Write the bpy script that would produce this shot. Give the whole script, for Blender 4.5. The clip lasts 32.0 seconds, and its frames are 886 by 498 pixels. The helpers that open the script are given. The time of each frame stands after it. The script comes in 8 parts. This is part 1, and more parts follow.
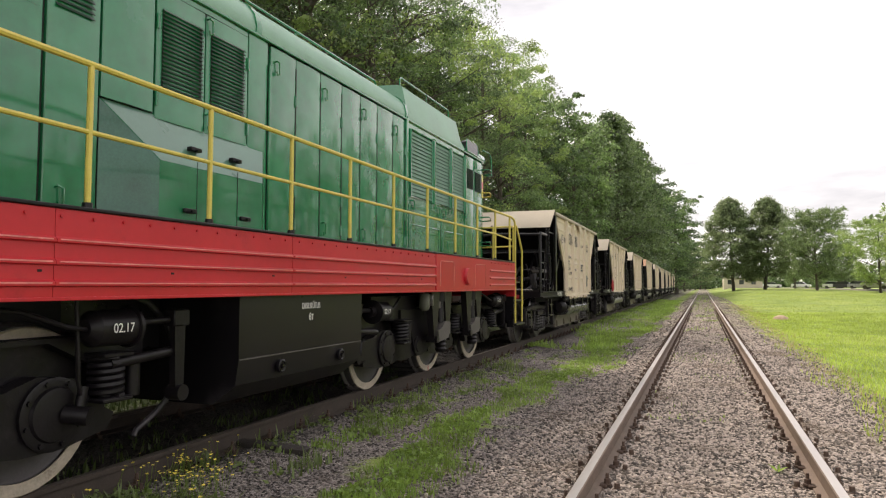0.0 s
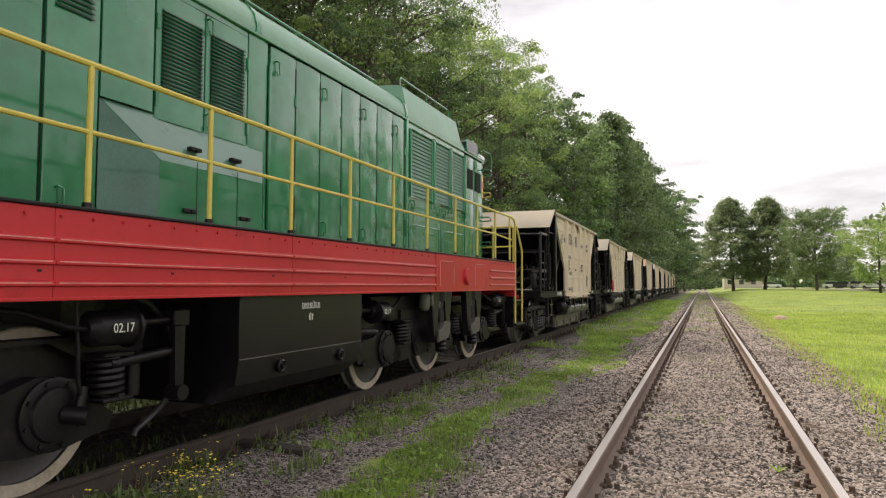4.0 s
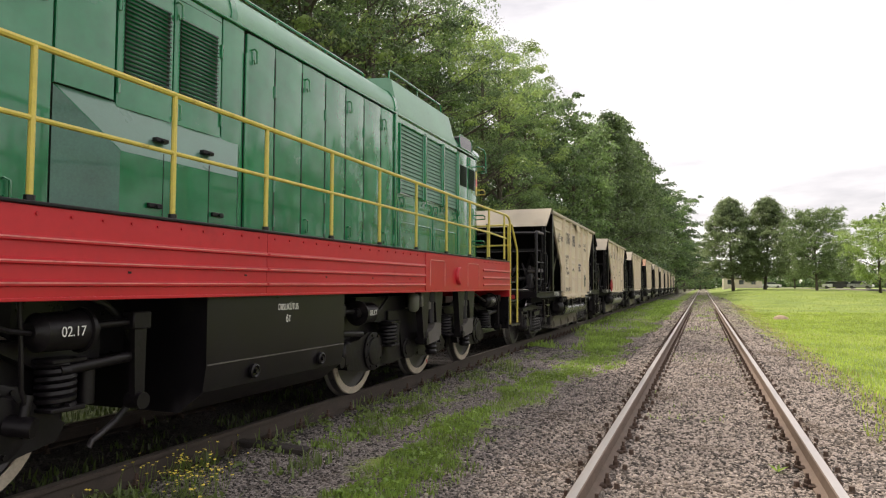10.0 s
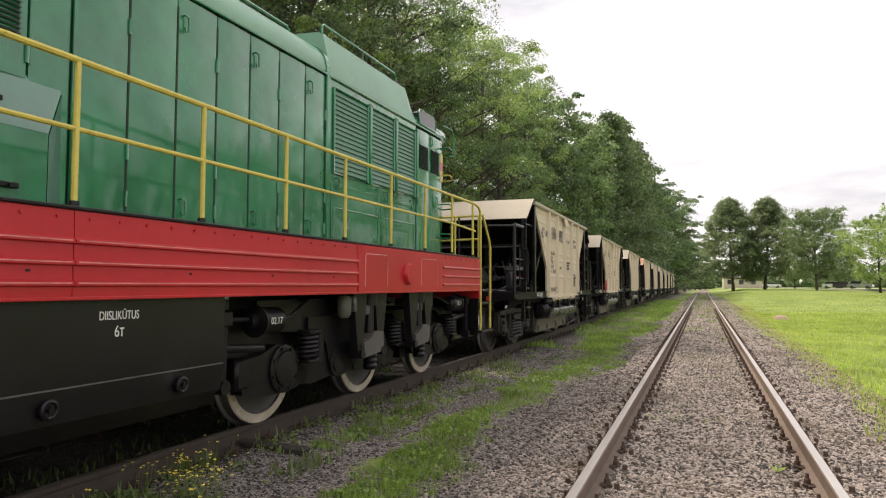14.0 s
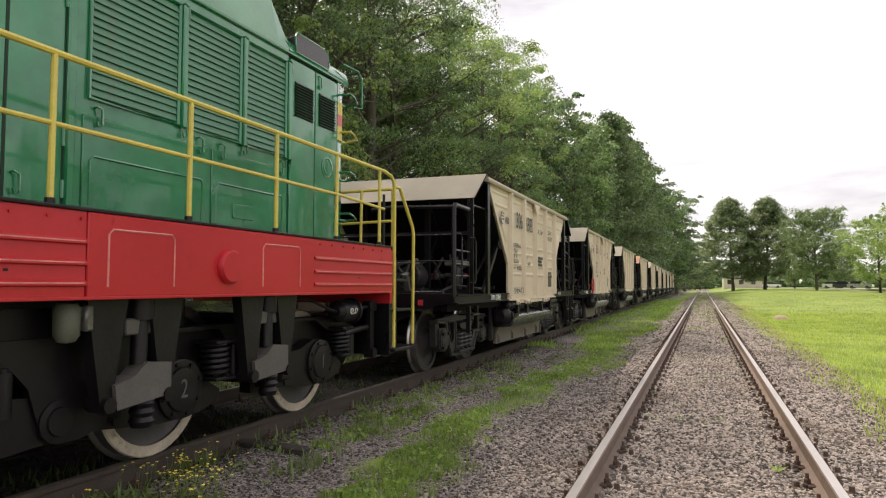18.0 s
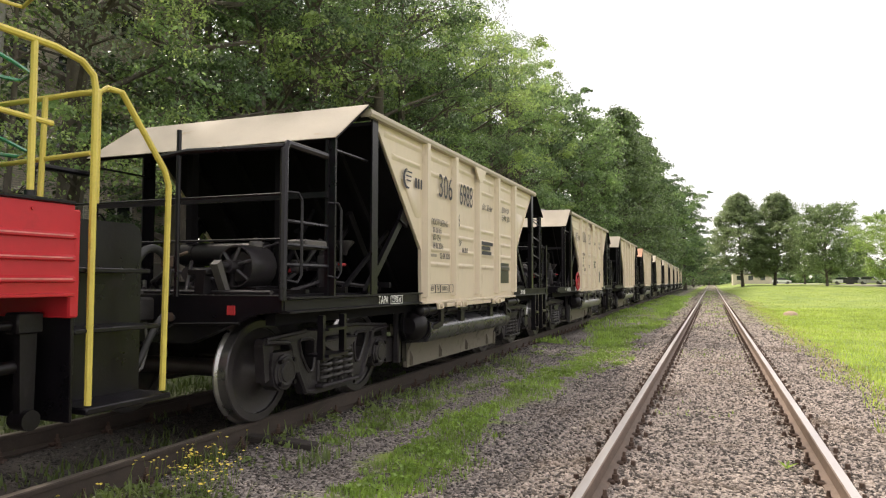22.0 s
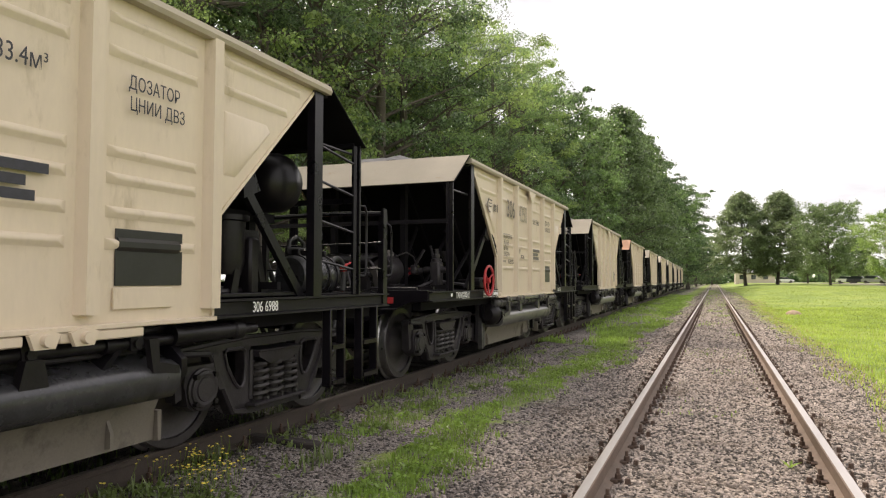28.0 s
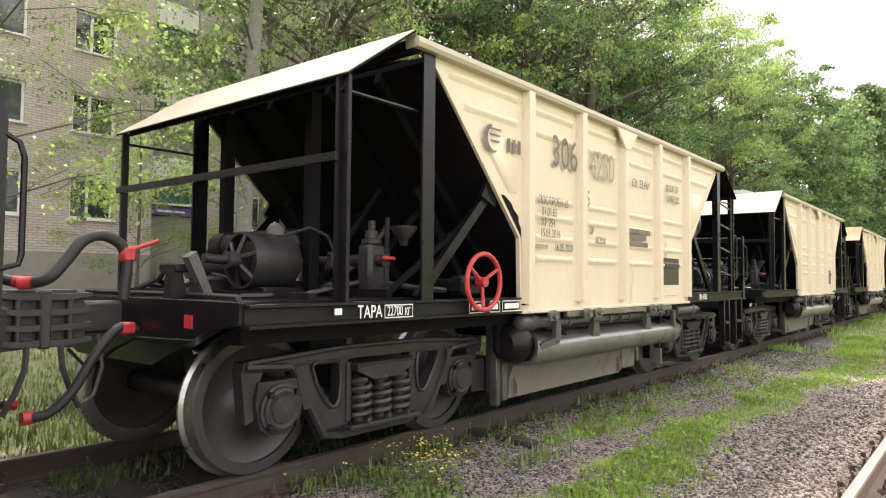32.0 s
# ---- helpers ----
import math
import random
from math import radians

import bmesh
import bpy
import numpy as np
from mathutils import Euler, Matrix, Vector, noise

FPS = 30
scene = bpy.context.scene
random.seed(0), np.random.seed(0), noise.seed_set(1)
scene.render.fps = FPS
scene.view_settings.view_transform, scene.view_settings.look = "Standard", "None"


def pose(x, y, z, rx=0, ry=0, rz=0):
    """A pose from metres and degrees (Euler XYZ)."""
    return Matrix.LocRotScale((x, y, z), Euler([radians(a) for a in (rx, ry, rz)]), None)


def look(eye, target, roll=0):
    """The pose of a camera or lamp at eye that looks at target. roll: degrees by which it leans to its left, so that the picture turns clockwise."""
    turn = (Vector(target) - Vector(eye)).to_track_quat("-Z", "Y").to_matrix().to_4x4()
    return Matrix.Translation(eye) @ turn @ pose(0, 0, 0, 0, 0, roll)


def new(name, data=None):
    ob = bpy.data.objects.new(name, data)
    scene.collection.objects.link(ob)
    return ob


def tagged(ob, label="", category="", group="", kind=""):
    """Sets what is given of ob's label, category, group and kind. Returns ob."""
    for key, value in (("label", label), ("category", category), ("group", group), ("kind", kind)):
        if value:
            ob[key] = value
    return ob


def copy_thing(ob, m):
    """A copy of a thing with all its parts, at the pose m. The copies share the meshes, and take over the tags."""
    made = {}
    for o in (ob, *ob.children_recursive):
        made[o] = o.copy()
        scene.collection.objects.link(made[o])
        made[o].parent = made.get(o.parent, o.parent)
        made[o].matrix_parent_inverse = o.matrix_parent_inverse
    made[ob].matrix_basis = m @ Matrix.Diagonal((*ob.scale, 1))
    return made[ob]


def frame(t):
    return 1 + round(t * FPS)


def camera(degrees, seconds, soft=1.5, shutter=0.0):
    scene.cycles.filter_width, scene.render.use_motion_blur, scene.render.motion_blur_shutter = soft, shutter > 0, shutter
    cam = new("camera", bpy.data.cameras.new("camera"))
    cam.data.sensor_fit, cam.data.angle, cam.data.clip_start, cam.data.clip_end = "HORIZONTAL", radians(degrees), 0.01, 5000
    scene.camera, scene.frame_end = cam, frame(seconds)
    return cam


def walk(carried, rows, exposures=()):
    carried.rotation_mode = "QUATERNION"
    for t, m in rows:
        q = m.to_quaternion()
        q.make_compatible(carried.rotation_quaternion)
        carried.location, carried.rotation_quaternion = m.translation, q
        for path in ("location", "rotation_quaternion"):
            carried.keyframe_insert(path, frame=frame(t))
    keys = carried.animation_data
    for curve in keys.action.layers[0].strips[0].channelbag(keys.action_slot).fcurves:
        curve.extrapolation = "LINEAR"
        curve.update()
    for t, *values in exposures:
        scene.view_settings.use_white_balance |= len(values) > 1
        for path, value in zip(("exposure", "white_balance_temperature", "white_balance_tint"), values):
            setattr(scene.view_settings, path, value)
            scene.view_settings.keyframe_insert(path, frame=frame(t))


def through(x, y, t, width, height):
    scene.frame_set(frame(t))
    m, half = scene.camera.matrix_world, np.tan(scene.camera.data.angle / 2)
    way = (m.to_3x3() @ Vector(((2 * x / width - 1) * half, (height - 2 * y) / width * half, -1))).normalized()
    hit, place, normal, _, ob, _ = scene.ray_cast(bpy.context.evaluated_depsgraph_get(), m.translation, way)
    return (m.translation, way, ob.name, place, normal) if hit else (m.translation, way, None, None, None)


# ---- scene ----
from functools import lru_cache

# camera: stands between the rails of the free track, pans left at the end
cam = camera(66.53, 32.0, 1.2)
EYE = (-0.009, 0.0, 1.316)


def aim(yaw, pitch, roll, dx=0.0, dy=0.0, dz=0.0):
    return pose(EYE[0] + dx, EYE[1] + dy, EYE[2] + dz, 90 + pitch, 0, yaw) @ pose(0, 0, 0, 0, 0, roll)


walk(cam, [
    (0.0, aim(21.008, 3.055, 0.14)),
    (19.0, aim(20.99, 3.05, 0.14)),
    (19.6, aim(21.0, 3.03, 0.14)),
    (20.0, aim(21.035, 3.00, 0.14)),
    (20.5, aim(21.209, 2.897, 0.14)),
    (21.0, aim(21.42, 2.805, 0.14)),
    (21.5, aim(21.575, 2.77, 0.13)),
    (22.0, aim(21.665, 2.70, 0.13)),
    (23.0, aim(21.733, 2.655, 0.12)),
    (24.0, aim(21.794, 2.65, 0.10)),
    (25.5, aim(21.849, 2.645, 0.09)),
    (27.5, aim(21.86, 2.65, 0.08)),
    (28.5, aim(21.865, 2.653, 0.08)),
    (29.0, aim(21.86, 2.658, 0.08)),
    (29.5, aim(22.25, 2.69, 0.09)),
    (30.0, aim(23.66, 2.95, 0.08, 0.005)),
    (30.5, aim(25.84, 2.99, 0.12, 0.0, -0.009, 0.004)),
    (31.0, aim(28.841, 3.025, 0.05, -0.01, -0.029, 0.005)),
    (31.5, aim(33.309, 3.02, 0.1, -0.035, -0.03, -0.01)),
    (32.0, aim(39.338, 2.486, 0.538, -0.043, -0.077, 0.02)),
], exposures=[(0.0, 0.15, 6750, 16), (1.5, 0.05, 6750, 16), (13.0, 0.1, 6700, 16), (20.0, 0.14, 6700, 16), (21.5, 0.36, 6700, 16), (22.5, 0.42, 6700, 16), (24.0, 0.30, 6750, 16), (25.5, 0.2, 6750, 16), (28.0, 0.26, 6750, 16), (29.5, 0.3, 6750, 16), (30.0, 0.44, 6750, 16), (30.5, 0.54, 6750, 16), (31.0, 0.68, 6750, 16), (31.5, 0.95, 6750, 16), (32.0, 1.24, 6750, 16)])

# daylight: bright thin cloud with the sun behind the trees, ahead and to the left
SUN_EL, SUN_AZ = radians(57), radians(-62)  # azimuth from +y towards +x
world = bpy.data.worlds.new("overcast_sky")
scene.world = world
world.use_nodes = True
nt = world.node_tree
nt.nodes.clear()
w_out = nt.nodes.new("ShaderNodeOutputWorld")
w_bg = nt.nodes.new("ShaderNodeBackground")
w_sky = nt.nodes.new("ShaderNodeTexSky")
w_sky.sky_type, w_sky.sun_disc = "NISHITA", False
w_sky.sun_elevation, w_sky.sun_rotation = SUN_EL, SUN_AZ
w_sky.dust_density = 3.0
w_dim = nt.nodes.new("ShaderNodeMix")
w_dim.data_type, w_dim.blend_type = "RGBA", "MULTIPLY"
w_dim.inputs[0].default_value = 1.0
w_dim.inputs[7].default_value = (0.12, 0.12, 0.12, 1)
w_co = nt.nodes.new("ShaderNodeTexCoord")
w_map = nt.nodes.new("ShaderNodeMapping")
w_map.inputs["Scale"].default_value = (1.0, 1.0, 4.2)
w_map.inputs["Location"].default_value = (0.35, 0.1, 0.2)
w_noise = nt.nodes.new("ShaderNodeTexNoise")
w_noise.inputs["Scale"].default_value = 2.3
w_noise.inputs["Detail"].default_value = 6
w_noise.inputs["Roughness"].default_value = 0.55
w_ramp = nt.nodes.new("ShaderNodeValToRGB")
w_ramp.color_ramp.elements[0].position, w_ramp.color_ramp.elements[0].color = 0.36, (0.80, 0.81, 0.83, 1)
w_ramp.color_ramp.elements[1].position, w_ramp.color_ramp.elements[1].color = 0.60, (1.50, 1.49, 1.46, 1)
w_mix = nt.nodes.new("ShaderNodeMix")
w_mix.data_type = "RGBA"
w_mix.inputs[0].default_value = 0.86
nt.links.new(w_sky.outputs[0], w_dim.inputs[6])
nt.links.new(w_co.outputs["Generated"], w_map.inputs[0])
nt.links.new(w_map.outputs[0], w_noise.inputs["Vector"])
nt.links.new(w_noise.outputs["Fac"], w_ramp.inputs[0])
nt.links.new(w_dim.outputs[2], w_mix.inputs[6])
nt.links.new(w_ramp.outputs[0], w_mix.inputs[7])
nt.links.new(w_mix.outputs[2], w_bg.inputs["Color"])
w_bg.inputs["Strength"].default_value = 1.0
nt.links.new(w_bg.outputs[0], w_out.inputs[0])

sun = new("sun", bpy.data.lights.new("sun", "SUN"))
sun.data.energy, sun.data.angle, sun.data.color = 4.3, radians(1.5), (1.0, 0.92, 0.79)
sun.matrix_world = look((0, 0, 0), (-math.sin(SUN_AZ) * math.cos(SUN_EL), -math.cos(SUN_AZ) * math.cos(SUN_EL), -math.sin(SUN_EL)))
sun.location = (-30, 20, 40)


# ---- materials ----
def mat(name, color, rough=0.6, metal=0.0, vary=0.25, scale=3.0, fine=60.0, bump=0.15, bump_scale=40.0, dirt=None, dirt_amount=0.0,
        dirt_scale=2.0, coat=0.0, per_object=0.0, per_island=0.0, stretch=(1, 1, 1), wave=0.0, wave_scale=1.5, spec=0.5):
    """Base colour varied at two scales, dirt or rust in patches, fine relief."""
    m = bpy.data.materials.new(name)
    m.use_nodes = True
    t = m.node_tree
    bsdf = t.nodes["Principled BSDF"]
    co = t.nodes.new("ShaderNodeTexCoord")
    mp = t.nodes.new("ShaderNodeMapping")
    mp.inputs["Scale"].default_value = stretch
    t.links.new(co.outputs["Object"], mp.inputs[0])

    def noise_tex(sc, detail=4, rough_n=0.6):
        n = t.nodes.new("ShaderNodeTexNoise")
        n.inputs["Scale"].default_value, n.inputs["Detail"].default_value, n.inputs["Roughness"].default_value = sc, detail, rough_n
        t.links.new(mp.outputs[0], n.inputs["Vector"])
        return n.outputs["Fac"]

    def math_node(op, a, b):
        n = t.nodes.new("ShaderNodeMath")
        n.operation = op
        for i, v in enumerate((a, b)):
            if isinstance(v, (int, float)):
                n.inputs[i].default_value = v
            else:
                t.links.new(v, n.inputs[i])
        return n.outputs[0]

    big, small = noise_tex(scale), noise_tex(fine, 3)
    f = math_node("ADD", math_node("MULTIPLY", big, 0.65), math_node("MULTIPLY", small, 0.35))
    if per_object:
        oi = t.nodes.new("ShaderNodeObjectInfo")
        f = math_node("ADD", f, math_node("MULTIPLY", math_node("SUBTRACT", oi.outputs["Random"], 0.5), per_object))
    if per_island:
        ge = t.nodes.new("ShaderNodeNewGeometry")
        f = math_node("ADD", f, math_node("MULTIPLY", math_node("SUBTRACT", ge.outputs["Random Per Island"], 0.5), per_island))
    ramp = t.nodes.new("ShaderNodeValToRGB")
    lo = [max(0, c * (1 - vary)) for c in color]
    hi = [min(1, c * (1 + vary)) for c in color]
    ramp.color_ramp.elements[0].position, ramp.color_ramp.elements[0].color = 0.3, (*lo, 1)
    ramp.color_ramp.elements[1].position, ramp.color_ramp.elements[1].color = 0.7, (*hi, 1)
    t.links.new(f, ramp.inputs[0])
    col = ramp.outputs[0]
    rgh = math_node("ADD", math_node("MULTIPLY", big, 0.2), rough - 0.1)
    if dirt:
        d = noise_tex(dirt_scale, 8, 0.7)
        mr = t.nodes.new("ShaderNodeMapRange")
        mr.inputs["From Min"].default_value, mr.inputs["From Max"].default_value = 0.66 - dirt_amount * 0.3, 0.78 - dirt_amount * 0.2
        t.links.new(d, mr.inputs["Value"])
        mx = t.nodes.new("ShaderNodeMix")
        mx.data_type = "RGBA"
        mx.inputs[7].default_value = (*dirt, 1)
        t.links.new(mr.outputs[0], mx.inputs[0])
        t.links.new(col, mx.inputs[6])
        col = mx.outputs[2]
        rgh = math_node("ADD", rgh, math_node("MULTIPLY", mr.outputs[0], 0.3))
    t.links.new(col, bsdf.inputs["Base Color"])
    t.links.new(rgh, bsdf.inputs["Roughness"])
    bsdf.inputs["Metallic"].default_value = metal
    bsdf.inputs["Coat Weight"].default_value = coat
    bsdf.inputs["Coat Roughness"].default_value = 0.07
    if bump:
        b = t.nodes.new("ShaderNodeBump")
        b.inputs["Strength"].default_value, b.inputs["Distance"].default_value = bump, 0.01
        t.links.new(noise_tex(bump_scale, 5), b.inputs["Height"])
        nrm = b.outputs[0]
        if wave:
            b2 = t.nodes.new("ShaderNodeBump")
            b2.inputs["Strength"].default_value, b2.inputs["Distance"].default_value = wave, 0.05
            t.links.new(noise_tex(wave_scale, 1), b2.inputs["Height"])
            t.links.new(nrm, b2.inputs["Normal"])
            nrm = b2.outputs[0]
        t.links.new(nrm, bsdf.inputs["Normal"])
    bsdf.inputs["Specular IOR Level"].default_value = spec
    return m


def leaf_mat(name, color, through, vary=0.35):
    m = bpy.data.materials.new(name)
    m.use_nodes = True
    t = m.node_tree
    bsdf = t.nodes["Principled BSDF"]
    ge = t.nodes.new("ShaderNodeNewGeometry")
    oi = t.nodes.new("ShaderNodeObjectInfo")
    ad = t.nodes.new("ShaderNodeMath")
    ad.operation = "MULTIPLY_ADD"
    ad.inputs[1].default_value, ad.inputs[2].default_value = 0.35, 0.0
    t.links.new(oi.outputs["Random"], ad.inputs[0])
    a2 = t.nodes.new("ShaderNodeMath")
    a2.operation = "MULTIPLY_ADD"
    a2.inputs[1].default_value = 0.65
    t.links.new(ge.outputs["Random Per Island"], a2.inputs[0])
    t.links.new(ad.outputs[0], a2.inputs[2])
    ramp = t.nodes.new("ShaderNodeValToRGB")
    ramp.color_ramp.elements[0].color = (*[c * (1 - vary) for c in color], 1)
    ramp.color_ramp.elements[1].color = (*[c * (1 + vary) for c in color], 1)
    # noise patches make the sprays lighter and darker at random
    tc = t.nodes.new("ShaderNodeTexCoord")
    no = t.nodes.new("ShaderNodeTexNoise")
    no.inputs["Scale"].default_value, no.inputs["Detail"].default_value = 0.9, 3
    t.links.new(tc.outputs["Object"], no.inputs["Vector"])
    a3 = t.nodes.new("ShaderNodeMath")
    a3.operation = "MULTIPLY_ADD"
    a3.inputs[1].default_value = 2.2
    t.links.new(no.outputs[0], a3.inputs[0])
    a4 = t.nodes.new("ShaderNodeMath")
    a4.operation = "SUBTRACT"
    a4.inputs[1].default_value = 1.1
    t.links.new(a2.outputs[0], a3.inputs[2])
    t.links.new(a3.outputs[0], a4.inputs[0])
    t.links.new(a4.outputs[0], ramp.inputs[0])
    t.links.new(ramp.outputs[0], bsdf.inputs["Base Color"])
    bsdf.inputs["Roughness"].default_value = 0.34
    bsdf.inputs["Specular IOR Level"].default_value = 0.55
    tr = t.nodes.new("ShaderNodeBsdfTranslucent")
    hs = t.nodes.new("ShaderNodeHueSaturation")
    hs.inputs["Hue"].default_value, hs.inputs["Saturation"].default_value, hs.inputs["Value"].default_value = 0.485, 1.0, 2.15
    t.links.new(ramp.outputs[0], hs.inputs["Color"])
    t.links.new(hs.outputs[0], tr.inputs[0])
    mx = t.nodes.new("ShaderNodeMixShader")
    mx.inputs[0].default_value = through
    t.links.new(bsdf.outputs[0], mx.inputs[1])
    t.links.new(tr.outputs[0], mx.inputs[2])
    t.links.new(mx.outputs[0], t.nodes["Material Output"].inputs[0])
    return m


GREEN = mat("green_gloss_paint", (0.010, 0.185, 0.076), 0.22, vary=0.3, scale=1.1, fine=7, bump=0.03, bump_scale=25, dirt=(0.055, 0.215, 0.145), dirt_amount=0.25,
            dirt_scale=0.8, coat=1.0, wave=0.42, wave_scale=2.6)
DOOR_SLAT = mat("dark_green_door_slat", (0.022, 0.05, 0.038), 0.4, vary=0.3, scale=4, bump=0.05)
GREEN_SLAT = mat("green_slat_paint", (0.055, 0.175, 0.105), 0.4, vary=0.2, scale=3, bump=0.05, dirt=(0.13, 0.17, 0.13), dirt_amount=0.3)
GREEN_BLUISH = mat("bluish_faded_green_paint", (0.045, 0.145, 0.110), 0.36, vary=0.35, scale=2.5, bump=0.05, coat=0.3, wave=0.1, dirt=(0.10, 0.19, 0.16), dirt_amount=0.35)
OLIVE_BOX = mat("olive_grey_paint", (0.10, 0.105, 0.08), 0.5, vary=0.25, scale=6, bump=0.1)
GREEN_FADED_SKY = mat("faded_green_paint", (0.095, 0.205, 0.160), 0.3, vary=0.15, scale=2, bump=0.05, coat=0.3, wave=0.08)
# paler than the sides: reflected sky is painted into the roof green
GREEN_ROOF_SKY = mat("green_roof_paint", (0.20, 0.37, 0.28), 0.32, vary=0.2, scale=1.5, bump=0.06, wave=0.06, dirt=(0.16, 0.2, 0.16), dirt_amount=0.25)
DARK_SEAM = mat("dark_seam", (0.008, 0.02, 0.012), 0.7, bump=0)
RED = mat("red_gloss_paint", (0.475, 0.021, 0.03), 0.33, vary=0.12, scale=1.1, fine=14, bump=0.05, bump_scale=20, dirt=(0.36, 0.02, 0.025), dirt_amount=0.2, coat=0.0, wave=0.05, spec=0.38)
PINK_EDGE = mat("pale_worn_paint_edge", (0.62, 0.22, 0.20), 0.5, vary=0.4, scale=5, fine=30, bump=0.1)
YELLOW = mat("yellow_rail_paint", (0.60, 0.49, 0.095), 0.4, vary=0.15, scale=6, bump=0.08, dirt=(0.2, 0.13, 0.04), dirt_amount=0.2, dirt_scale=5)
BOGIE_DUSTY = mat("dusty_dark_cast_steel", (0.028, 0.0245, 0.0275), 0.42, vary=0.5, scale=7, bump=0.3, bump_scale=30, dirt=(0.060, 0.052, 0.055), dirt_amount=0.35, dirt_scale=4, spec=0.4)
SPRING = mat("grey_spring_steel", (0.032, 0.029, 0.027), 0.45, vary=0.4, scale=6, bump=0.2, spec=0.5)
TROUGH = mat("worn_bare_steel_trough", (0.19, 0.185, 0.18), 0.32, metal=0.6, vary=0.35, scale=3, bump=0.08, dirt=(0.06, 0.055, 0.05), dirt_amount=0.4, dirt_scale=2.5, wave=0.05)
GEAR = mat("dull_grey_gear_steel", (0.085, 0.082, 0.080), 0.4, metal=0.3, vary=0.4, scale=5, bump=0.12, dirt=(0.035, 0.032, 0.030), dirt_amount=0.4, dirt_scale=4)
TROUGH_DARK = mat("dark_worn_steel_trough", (0.058, 0.058, 0.062), 0.27, metal=0.35, vary=0.4, scale=3, bump=0.1, dirt=(0.03, 0.028, 0.026), dirt_amount=0.4, dirt_scale=2.5, wave=0.06)
COUPLER = mat("dark_rusty_coupler", (0.036, 0.033, 0.033), 0.6, vary=0.4, scale=8, bump=0.3, dirt=(0.10, 0.07, 0.05), dirt_amount=0.25, dirt_scale=6)
SILL = mat("olive_black_sill_paint", (0.0105, 0.0095, 0.0108), 0.5, vary=0.4, scale=3, bump=0.1, dirt=(0.040, 0.037, 0.036), dirt_amount=0.25, dirt_scale=3, spec=0.25)
BLACK = mat("black_frame_paint", (0.0066, 0.0056, 0.0078), 0.3, vary=0.5, scale=4, bump=0.15, bump_scale=30, dirt=(0.023, 0.0195, 0.022), dirt_amount=0.2, dirt_scale=3, spec=0.32)
TANK_BLACK = mat("black_tank_paint", (0.0080, 0.0068, 0.0086), 0.36, vary=0.45, scale=2.5, bump=0.05, dirt=(0.030, 0.0265, 0.030), dirt_amount=0.28, dirt_scale=1.5, wave=0.05, spec=0.36)
BOGIE = mat("oily_black_bogie", (0.0074, 0.0060, 0.0074), 0.42, vary=0.5, scale=6, bump=0.25, bump_scale=25, dirt=(0.026, 0.021, 0.022), dirt_amount=0.3, dirt_scale=4, spec=0.3)
GREYBOX = mat("dusty_grey_steel", (0.088, 0.08, 0.075), 0.6, vary=0.3, scale=5, bump=0.2)
TYRE_WHITE = mat("dirty_white_tyre_paint", (0.46, 0.40, 0.31), 0.6, vary=0.3, scale=8, bump=0.1, dirt=(0.10, 0.075, 0.05), dirt_amount=0.3, dirt_scale=6)
WHEEL = mat("brown_grey_wheel_steel", (0.056, 0.050, 0.051), 0.38, metal=0.3, vary=0.35, scale=5, bump=0.2)
TREAD = mat("polished_tread_steel", (0.42, 0.41, 0.40), 0.3, metal=0.9, vary=0.2, scale=6, bump=0.03)
SKID = mat("dusty_beige_skid", (0.17, 0.15, 0.12), 0.55, vary=0.2, scale=3, bump=0.15, dirt=(0.08, 0.07, 0.055), dirt_amount=0.4, dirt_scale=3)
BEIGE = mat("beige_wagon_paint", (0.63, 0.535, 0.41), 0.42, vary=0.08, scale=1.5, fine=20, bump=0.06, bump_scale=18, dirt=(0.44, 0.36, 0.25), dirt_amount=0.22, dirt_scale=2.2, per_object=0.08, wave=0.06, stretch=(1, 1.3, 0.4))
BEIGE_ROOF = mat("beige_roof_sheet", (0.41, 0.36, 0.28), 0.7, vary=0.1, scale=2, bump=0.08, dirt=(0.36, 0.26, 0.16), dirt_amount=0.2, dirt_scale=3, wave=0.08)
ORANGE_ROOF = mat("rusty_orange_roof_sheet", (0.55, 0.30, 0.18), 0.6, vary=0.2, scale=3, bump=0.1, dirt=(0.6, 0.48, 0.36), dirt_amount=0.35)
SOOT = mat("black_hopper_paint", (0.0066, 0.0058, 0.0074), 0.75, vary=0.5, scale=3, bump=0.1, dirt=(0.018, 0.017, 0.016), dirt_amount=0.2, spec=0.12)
RUST = mat("brown_rusty_steel", (0.085, 0.055, 0.04), 0.75, metal=0.2, vary=0.4, scale=8, bump=0.3, bump_scale=60)
RAIL_TOP = mat("worn_rail_head", (0.50, 0.46, 0.43), 0.33, metal=0.75, vary=0.15, scale=4, fine=30, bump=0.04, stretch=(1, 0.15, 1))
RAIL_TOP_OLD = mat("dull_rail_head", (0.16, 0.135, 0.115), 0.5, metal=0.5, vary=0.25, scale=4, bump=0.08)
RAIL_SIDE = mat("rusty_rail_web", (0.165, 0.120, 0.091), 0.75, vary=0.3, scale=5, bump=0.2)
RAIL_SIDE_OLD = mat("dark_rusty_rail_web", (0.055, 0.042, 0.033), 0.8, vary=0.35, scale=5, bump=0.25)
CONCRETE = mat("grey_sleeper", (0.21, 0.19, 0.17), 0.85, vary=0.25, scale=6, bump=0.3)
WOOD_OLD = mat("dark_creosoted_wood", (0.038, 0.031, 0.027), 0.85, vary=0.4, scale=5, bump=0.4, stretch=(1, 6, 1))
